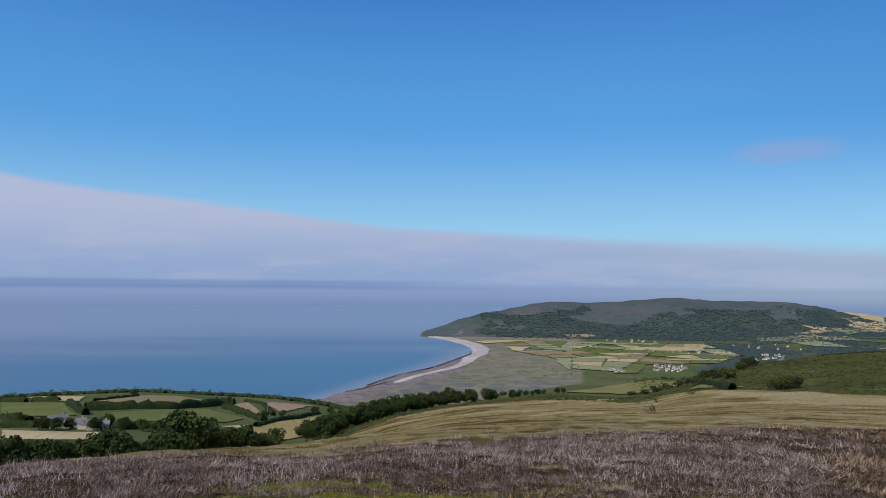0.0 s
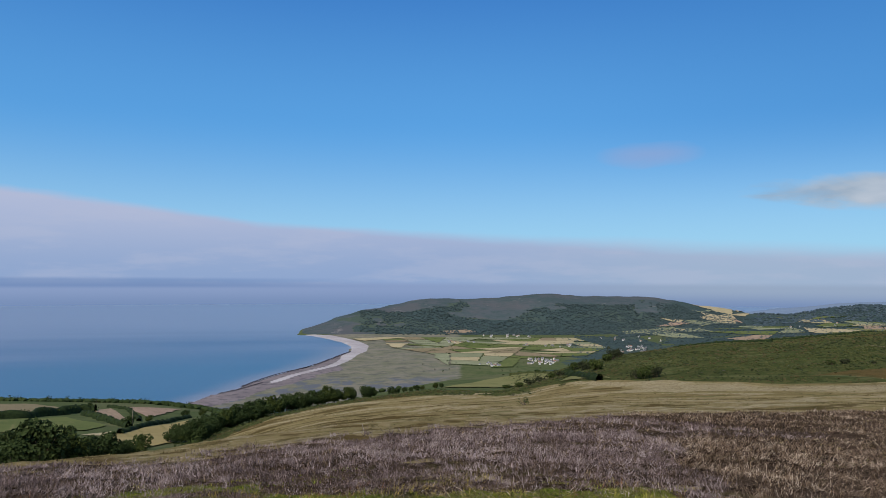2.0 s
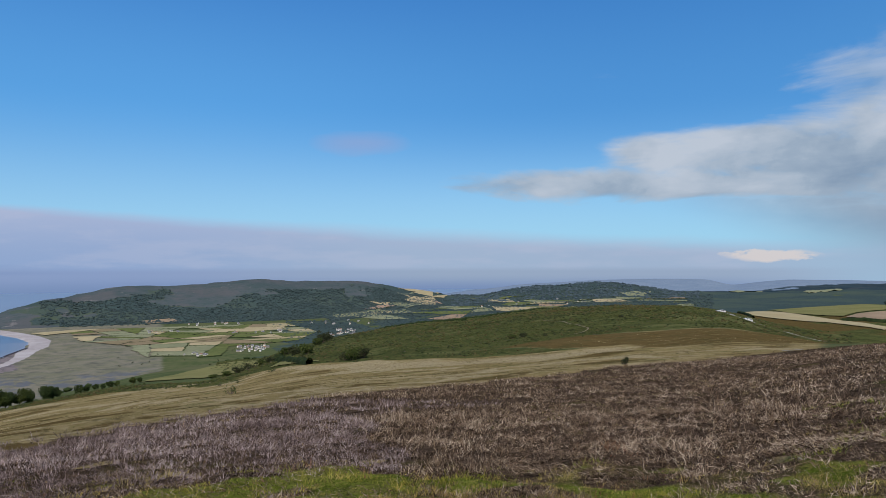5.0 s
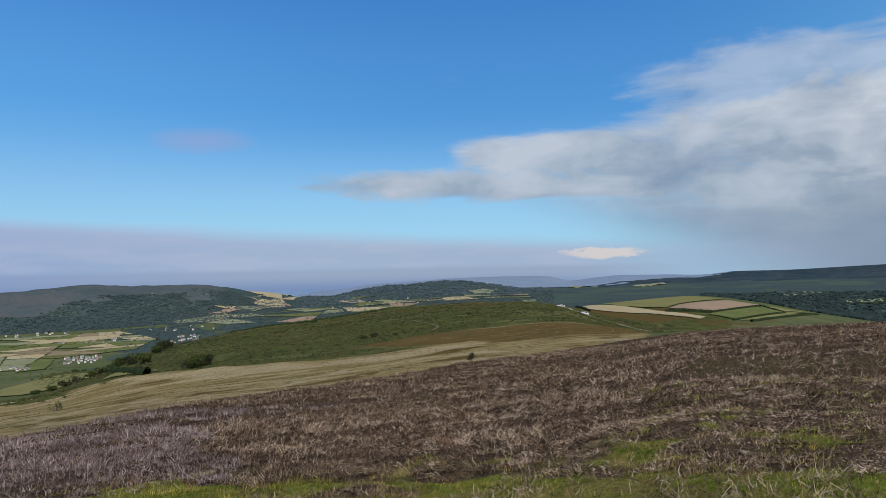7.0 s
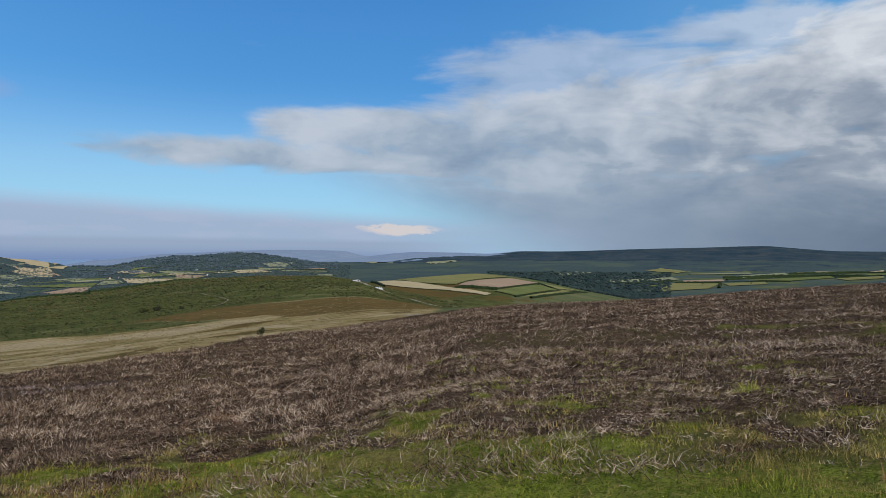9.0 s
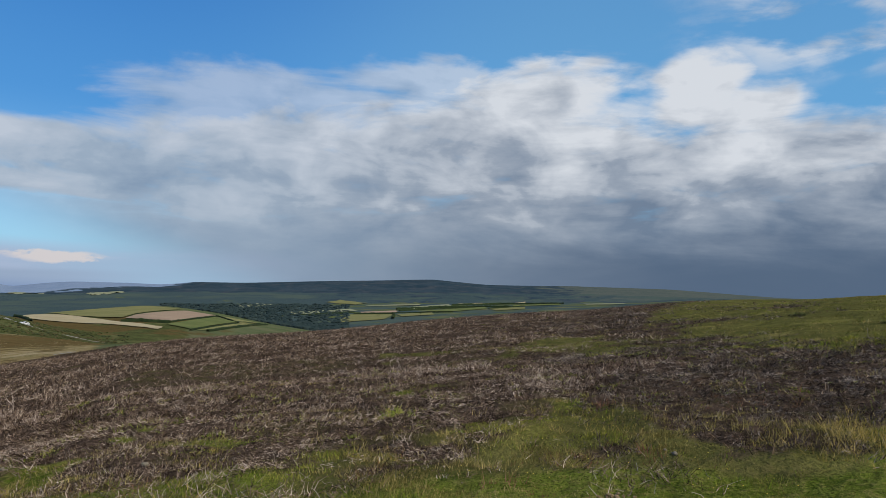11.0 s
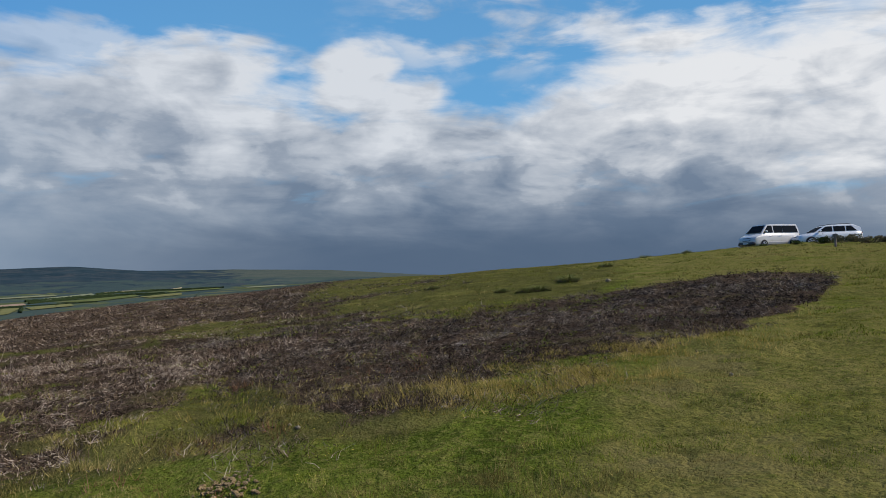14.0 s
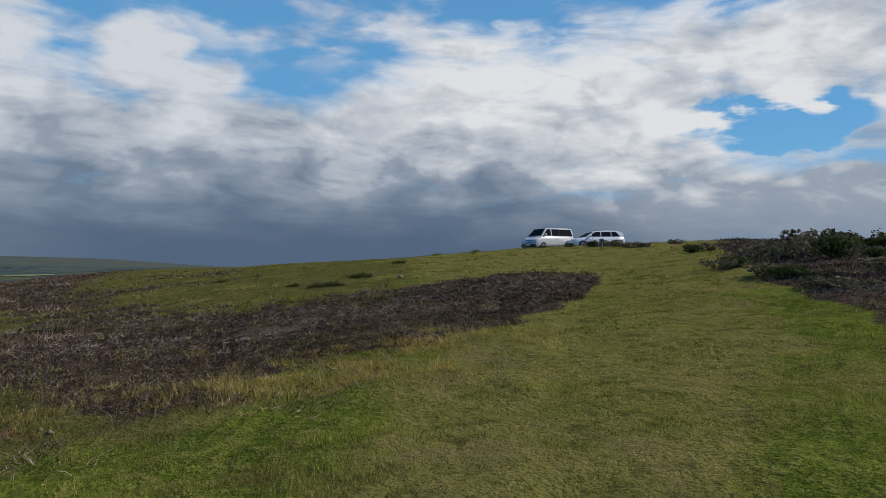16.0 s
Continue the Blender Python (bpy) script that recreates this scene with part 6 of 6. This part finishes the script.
TWIGS = plant("burnt_heather_stems", [(.024, .015, .010), (.17, .118, .080), (.52, .42, .32)])
CHARRED = plant("charred_heather_stems", [(.018, .014, .011), (.100, .077, .057), (.35, .285, .22)])
SPRIGS = plant("heather_tops", [(.034, .022, .013), (.125, .084, .048), (.26, .19, .115)])
MAUVE = plant("faded_heather_stems", [(.070, .050, .047), (.195, .145, .134), (.42, .345, .33)])
BLADES = plant("moor_grass", [(.085, .118, .010), (.215, .262, .027), (.44, .39, .09)], .6, .3)
RISE_BLADES = plant("rise_grass", [(.072, .085, .013), (.16, .168, .028), (.28, .24, .066)], .6, .3)
MOSS = plant("mossy_tufts", [(.095, .105, .014), (.215, .21, .032), (.34, .285, .065)], .7, .25)
BROWN_BLADES = plant("dead_grass", [(.10, .082, .022), (.235, .190, .056), (.40, .315, .115)], .7, .2)
LONG_BLADES = plant("seeding_grass", [(.20, .17, .03), (.40, .29, .08), (.56, .42, .15)], .7, .3)
RUST = plant("dead_bracken", [(.13, .06, .03), (.20, .095, .05), (.26, .15, .08)], .8, .2)


def tidy(v, f):
    """Only the vertices that these faces use."""
    used, g = np.unique(f, return_inverse=True)
    return v[used], g.reshape(f.shape)


def heather():
    rng = np.random.default_rng(71)
    # clumps of bare curved stems, thrown one way by wind and fire
    for n0, r0, r1, power, segments, per in ((30000, 6.5, 20, 1.2, 2, 15), (40000, 19, 85, 1.5, 1, 13)):
        x, y, az, r = strewn(n0, 36, -166, r0, r1, power, rng)
        patch = smooth(fractal(x / .8, y / .8, 2, 44), -.75, .15)
        keep = heather_at(x, y) * (.45 + .55 * patch) > rng.uniform(.12, .8, len(x))
        x, y, r, az = x[keep], y[keep], r[keep], az[keep]
        n = len(x)
        flow = fractal(x / 6, y / 6, 2, 40) * 2.5 + rng.normal(size=n) * .9
        tall = np.clip(rng.normal(.058, .024, n), .026, .13) * (1 + .45 * fractal(x / 3, y / 3, 2, 41)) * np.clip(r / 16, .8, 1.25)
        i = np.repeat(np.arange(n), per)
        m = len(i)
        spread = .03 + .11 * rng.uniform(size=m) ** 1.5 + r[i] * .004
        a = rng.uniform(0, 6.283, m)
        bx, by = x[i] + spread * np.cos(a) * rng.uniform(.2, 1, m), y[i] + spread * np.sin(a) * rng.uniform(.2, 1, m)
        # each clump a spray of stems from one root, pressed down the same way
        press = np.clip(.75 + .8 * fractal(x / 1.7, y / 1.7, 2, 47), .1, 1.6)[i]
        way = flow[i] + rng.normal(size=m) * .6
        up = np.clip(rng.normal(.55, .35, m), .05, 1.5) * np.clip(1.3 - .7 * press, .2, 1.2)
        up = np.where(az[i] < -106, up * .6, up)
        up = up + 1.3 * smooth(az, -48, -16)[i]
        lean = np.stack([np.cos(a) * .7 + np.cos(way) * press, np.sin(a) * .7 + np.sin(way) * press, up], 1)
        lean /= np.linalg.norm(lean, axis=1, keepdims=True)
        base = np.stack([bx, by, height(bx, by) + rng.uniform(-.02, .05, m)], 1)
        v, f = ribbons(base, lean, tall[i] * rng.uniform(.5, 1.5, m), np.maximum(.0027, .00029 * r[i]) * rng.uniform(.5, 1.5, m), rng.normal(size=m) * .75, rng, segments)
        name = "burnt_heather" if r0 < 10 else "burnt_heather_slope"
        black = np.repeat((az + fractal(x / 4, y / 4, 2, 46) * 9 < -97)[i], segments)
        faded = np.repeat((az + fractal(x / 5, y / 5, 2, 48) * 12 > -26)[i], segments)
        for mark, mat, word in ((faded, MAUVE, "mauve-grey standing heather with faded flower heads"), (~black & ~faded, TWIGS, "tangled grey and brown burnt heather stems on the moor"), (black, CHARRED, "charred blackish heather stems in a dark patch")):
            tagged(mesh_object("charred_heather" if mat is CHARRED else "faded_heather" if mat is MAUVE else name, *tidy(v, f[mark]), mat, None, False), word, "heather", kind="stuff")
    # finer brown tops between them
    x, y, az, r = strewn(120000, 36, -166, 7, 100, 1.4, rng)
    keep = heather_at(x, y) > rng.uniform(.2, .9, len(x))
    x, y, r = x[keep], y[keep], r[keep]
    n = len(x)
    lean = np.stack([rng.normal(size=n) * .6, rng.normal(size=n) * .6, np.ones(n)], 1)
    lean /= np.linalg.norm(lean, axis=1, keepdims=True)
    v, f = ribbons(np.stack([x, y, height(x, y)], 1), lean, rng.uniform(.03, .10, n) * np.clip(.8 + r / 70, .8, 1.5), np.maximum(.004, .0005 * r) * rng.uniform(.6, 1.5, n), rng.normal(size=n) * .4, rng, 1)
    tagged(mesh_object("heather_growth", v, f, SPRIGS, None, False), "low brown heather growth between burnt stems", "heather", kind="stuff")


def blades(n, az0, az1, r0, r1, power, tall, seed, test, rng_wide=.0020, per=9, loose=.05):
    """Blades in tufts: per of them from each root, arching outwards."""
    rng = np.random.default_rng(seed)
    x, y, az, r = strewn(n // per, az0, az1, r0, r1, power, rng)
    keep = test(x, y, az, r) > rng.uniform(.05, .95, len(x))
    x, y, r = x[keep], y[keep], r[keep]
    size = rng.uniform(.55, 1.5, len(x))
    i = np.repeat(np.arange(len(x)), per)
    n = len(i)
    a = rng.uniform(0, 6.283, n)
    d = np.sqrt(rng.uniform(0, 1, n))
    wide = (loose + .0028 * r[i]) * size[i]
    ox, oy = np.cos(a) * d, np.sin(a) * d
    x, y, r = x[i] + ox * wide, y[i] + oy * wide, r[i]
    lush = .75 + .8 * np.clip(fractal(x / .7, y / .7, 3, seed), -.6, 1.1)
    h = tall(x, y, r) * lush * size[i] * rng.uniform(.6, 1.3, n) * (1.1 - .45 * d)
    a = rng.uniform(0, 6.283, n)
    w = np.maximum(rng_wide, .00036 * r) * rng.uniform(.7, 1.4, n)
    z = height(x, y)
    tip = np.stack([x + (ox * .8 + rng.normal(size=n) * .4 + .2) * h, y + (oy * .8 + rng.normal(size=n) * .4) * h, z + h], 1)
    v = np.stack([np.stack([x - w * np.cos(a), y - w * np.sin(a), z - .01], 1), np.stack([x + w * np.cos(a), y + w * np.sin(a), z - .01], 1), tip], 1)
    return v.reshape(-1, 3), np.arange(n * 3).reshape(-1, 3)


def path_worn(x, y):
    """How much of the mown and trodden path lies here."""
    az, r = bearing(x, y)
    return smooth(-az + fractal(x / 3, y / 3, 2, 9) * 4, 118, 134) * (1 - smooth(-az, 152, 158))


def grass():
    def open_ground(x, y, az, r):
        tufts = .25 + .75 * smooth(fractal(x / .45, y / .45, 3, 19), -.35, .3)
        return (1 - .8 * heather_at(x, y)) * tufts * (1 - between(az, -57, 70, 2) * smooth(r, look_up(heath_in, az) + 1, look_up(heath_in, az) + 2.5))

    def tall(x, y, r):
        return .020 + .036 * (1 - path_worn(x, y)) * smooth(r, 3, 6) + .010 * np.clip(r / 20, 0, 1.5)
    v, f = blades(780000, 38, -168, 2.8, 20, 1.35, tall, 81, open_ground)
    c = v.reshape(-1, 3, 3)[:, 0]
    g = np.random.default_rng(80)
    az, r = bearing(c[:, 0], c[:, 1])
    warm = fractal(c[:, 0] / 1.7, c[:, 1] / 1.3, 3, 93) + .25 * fractal(c[:, 0] / .3, c[:, 1] / .3, 2, 94)
    dead = warm + .28 * between(az, -60, 45, 5) * smooth(r, 5.5, 8.5) + .22 * between(az, -118, -74, 5) + .30 * between(r, look_up(heath_in, az) - 3.5, look_up(heath_in, az) + 1, 1) + .20 * path_worn(c[:, 0], c[:, 1]) * between(az, -152, -135, 5) > g.normal(size=len(c)) * .12 + .52
    moss = (warm < g.normal(size=len(c)) * .12 - .22) & ~dead
    for mark, mat, name, word in ((~dead & ~moss, BLADES, "moor_grass", "short green and yellow moor grass with worn patches"), (moss, MOSS, "mossy_grass", "bright yellow-green mossy tufts in the grass"), (dead, BROWN_BLADES, "dead_grass", "withered brown grass in worn patches")):
        tagged(mesh_object(name, *tidy(v, f[mark]), mat, None, False), word, "grass", kind="stuff")
    v, f = blades(130000, -88, -166, 17, 64, 1.45, lambda x, y, r: .065 + 0 * r, 82, open_ground, .004)
    c = v.reshape(-1, 3, 3)[:, 0]
    az, r = bearing(c[:, 0], c[:, 1])
    dead = fractal(c[:, 0] / 3.5, c[:, 1] / 2.5, 3, 95) + .5 * between(az, -118, -88, 6) > g.normal(size=len(c)) * .3 + .42
    for mark, mat, name, word in ((~dead, RISE_BLADES, "upper_grass", "green grass on the rise below the sky line"), (dead, BROWN_BLADES, "withered_grass", "withered brown stalks on the rise")):
        tagged(mesh_object(name, *tidy(v, f[mark]), mat, None, False), word, "grass", kind="stuff")

    def gold(x, y, az, r):
        inner = look_up(heath_in, az)
        return between(az + fractal(x / 2, y / 2, 2, 14) * 3, -129, -115.5, 2.5) * between(r, 7.9, inner + .1, .5) * np.clip(.7 + .7 * fractal(x / 1.2, y / 1.2, 2, 13), 0, 1)
    v, f = blades(120000, -142, -104, 7, 14, 1.2, lambda x, y, r: .085 + 0 * r, 86, gold, .0022)
    tagged(mesh_object("golden_grass", v, f, LONG_BLADES, None, False), "golden seeding grass bordering the dark heather", "grass", kind="stuff")

    def fringe(x, y, az, r):
        inner = look_up(heath_in, az)
        return between(r, inner - 2.2, inner + .6, .5) * np.clip(.45 + fractal(x / 1.6, y / 1.6, 2, 12) * 1.1 + .5 * between(az, -134, -112, 3), 0, 1) * (1 - .75 * between(az, -112, -40, 4))
    v, f = blades(90000, 36, -142, 6, 16, 1.2, lambda x, y, r: .085 + 0 * r, 84, fringe, .0018)
    tagged(mesh_object("seeding_grass", v, f, LONG_BLADES, None, False), "long straw-coloured seeding grass along the heather", "grass", kind="stuff")

    def rusty(x, y, az, r):
        return np.clip(fractal(x / 1.5, y / 1.5, 2, 17) * 2.2 - .75, 0, 1) * between(r, 5.5, 12, .5)
    v, f = blades(26000, 30, -112, 5, 13, 1.2, lambda x, y, r: .10 + 0 * r, 85, rusty, .003)
    tagged(mesh_object("dead_bracken", v, f, RUST, None, False), "rust-brown dead bracken litter in the grass", "bracken", kind="stuff")


def slope_growth():
    """Rough growth on the falling slope and on the green hill, too thick to count."""
    for n, seed, mat, name, word, tall, side in ((90000, 52, STRAW_TUFTS, "slope_grass", "dry straw-coloured tussocks on the slope", .06, 1), (80000, 53, BROWN_TUFTS, "slope_heather", "brown and olive rough growth on the slope", .08, -1)):
        def slope(x, y, az, r):
            a, b, c, d = covers(x, y, height(x, y))
            return a[1] * (.12 + .88 * smooth(side * terraces(az, r), -.1, .3))
        v, f = blades(n, 34, -60, 16, 300, 1.3, lambda x, y, r: tall * np.clip(r / 60, .5, 2.0), seed, slope, .02)
        tagged(mesh_object(name, v, f, mat, None, False), word, "rough grass", kind="stuff")
    g = np.random.default_rng(54)
    for n, seed, mat, size, name, word in ((3300, 55, FERN_DARK, .5, "gorse_thicket", "dark gorse and heather clumps over the hill"), (5200, 56, FERN_LIGHT, .5, "bracken", "green bracken fronds over the hill"), (2400, 57, FERN_BROWN, .5, "dead_fern", "brown bracken and dry grass on the hill")):
        def hill(x, y, z):
            return covers(x, y, z)[0][2] * smooth(fractal(x / 26, y / 17, 3, seed), -.25, .35)
        az, r = pick_places(n * 3, -62, 9, 170, 470, hill, seed)
        canopy(name, az[:n], r[:n], size * np.clip(r[:n] / 300, .6, 1.3), mat, word)


STRAW_TUFTS = plant("straw_tufts", [(.15, .12, .045), (.27, .21, .095), (.40, .32, .17)], .8, .2)
BROWN_TUFTS = plant("brown_tufts", [(.075, .058, .025), (.125, .10, .040), (.14, .135, .045)], .8, .2)
FERN_DARK = foliage("gorse_cover", (.034, .044, .018), (.062, .072, .028), .3)
FERN_LIGHT = foliage("bracken_cover", (.056, .070, .022), (.098, .102, .036), .3)
FERN_BROWN = foliage("dead_bracken_cover", (.070, .060, .024), (.115, .10, .042), .3)

heather()
grass()
slope_growth()

# scattered stalks out in the grass and small yellow flowers
def small_things():
    rng = np.random.default_rng(90)
    x, y, az, r = strewn(8000, 34, -126, 6.3, 13, 1.1, rng)
    keep = (fractal(x / 1.4, y / 1.4, 2, 61) > .12) & (heather_at(x, y) < .4)
    x, y, r = x[keep], y[keep], r[keep]
    n = len(x)
    per = 7
    i = np.repeat(np.arange(n), per)
    m = len(i)
    bx, by = x[i] + rng.normal(size=m) * .16, y[i] + rng.normal(size=m) * .16
    way = fractal(x / 4, y / 4, 2, 62)[i] * 4 + rng.normal(size=m)
    lean = np.stack([np.cos(way), np.sin(way), np.clip(rng.normal(.55, .4, m), .1, 2)], 1)
    lean /= np.linalg.norm(lean, axis=1, keepdims=True)
    v, f = ribbons(np.stack([bx, by, height(bx, by)], 1), lean, rng.uniform(.05, .15, m), .0026 * rng.uniform(.7, 1.5, m), rng.normal(size=m) * .5, rng)
    tagged(mesh_object("stray_heather", v, f, TWIGS, None, False), "stray burnt heather stalks lying in the grass", "heather", kind="stuff")
    yellow = surface("yellow_petals", [(.55, .40, .02), (.62, .48, .04)], 20, .6)
    x, y, az, r = strewn(800, 20, -120, 4.8, 11, 1.1, rng)
    keep = fractal(x / 1.2, y / 1.2, 2, 63) > .25
    x, y = x[keep], y[keep]
    n = len(x)
    c = np.stack([x, y, height(x, y) + rng.uniform(.06, .13, n)], 1)
    t = np.array([(1, 0, 0), (0, 1, 0), (-1, 0, 0), (0, -1, 0), (0, 0, .5), (0, 0, -.5)]) * .0065
    q = np.array([(0, 1, 4), (1, 2, 4), (2, 3, 4), (3, 0, 4), (1, 0, 5), (2, 1, 5), (3, 2, 5), (0, 3, 5)])
    v = (c[:, None] + t[None]).reshape(-1, 3)
    f = (q[None] + (np.arange(n) * 6)[:, None, None]).reshape(-1, 3)
    tagged(mesh_object("tormentil_flowers", v, f, yellow, None, False), "tiny yellow flowers strewn through the grass", "flowers", kind="stuff")


small_things()


# ---- clods of dug earth and some stones ----
EARTH = surface("dug_earth", [(.17, .115, .055), (.26, .185, .095), (.36, .265, .145)], 25, .95, bump=.02, bump_scale=40)
LICHEN = surface("pale_stone", [(.17, .145, .10), (.24, .21, .15), (.11, .095, .065)], 12, .9, bump=.01, bump_scale=40)


def lump(size, seed):
    bm = bmesh.new()
    bmesh.ops.create_icosphere(bm, subdivisions=2 if size > .045 else 1, radius=size)
    for v in bm.verts:
        n = noise.fractal(v.co * (2.4 / size) + Vector((seed, seed * 2, 0)), .8, 2, 3)
        v.co *= 1 + .8 * n
        v.co.z *= .7
    return bm


def molehill():
    g = random.Random(7)
    top = new("earth_heap")
    x, y, z = spot(-100.6, 5.9)
    top.matrix_basis = pose(x, y, z)
    for i in range(110):
        a, d = g.uniform(0, 6.28), g.uniform(0, .26) ** .9
        s = g.uniform(.007, .024)
        bm = lump(s, i * 3.1)
        px, py = d * 1.25 * math.cos(a), d * .8 * math.sin(a)
        gz = float(height(x + px, y + py)) - z
        bmesh.ops.translate(bm, verts=bm.verts[:], vec=(px, py, gz + s * .35 + max(0, .05 - d * .2)))
        from_bm("clod", bm, EARTH, top, smooth=False)
    tagged(top, "heap of crumbly brown earth clods in the grass", "earth heap")


molehill()
for i, (az, r, s) in enumerate(((-134.6, 8.6, .03), (-82, 13.5, .045), (-104.5, 7.4, .03), (-103.8, 7.6, .025), (-57, 10.2, .035), (-66, 9.0, .04), (-125.5, 24, .08))):
    x, y, z = spot(az, r)
    ob = from_bm("stone", lump(s, i * 1.7 + .3), LICHEN, None, smooth=True)
    ob.matrix_basis = pose(x, y, z + s * .3, 0, 0, 40 * i)
    tagged(ob, "small pale lichen-covered stone in the grass", "stone", "small stones")
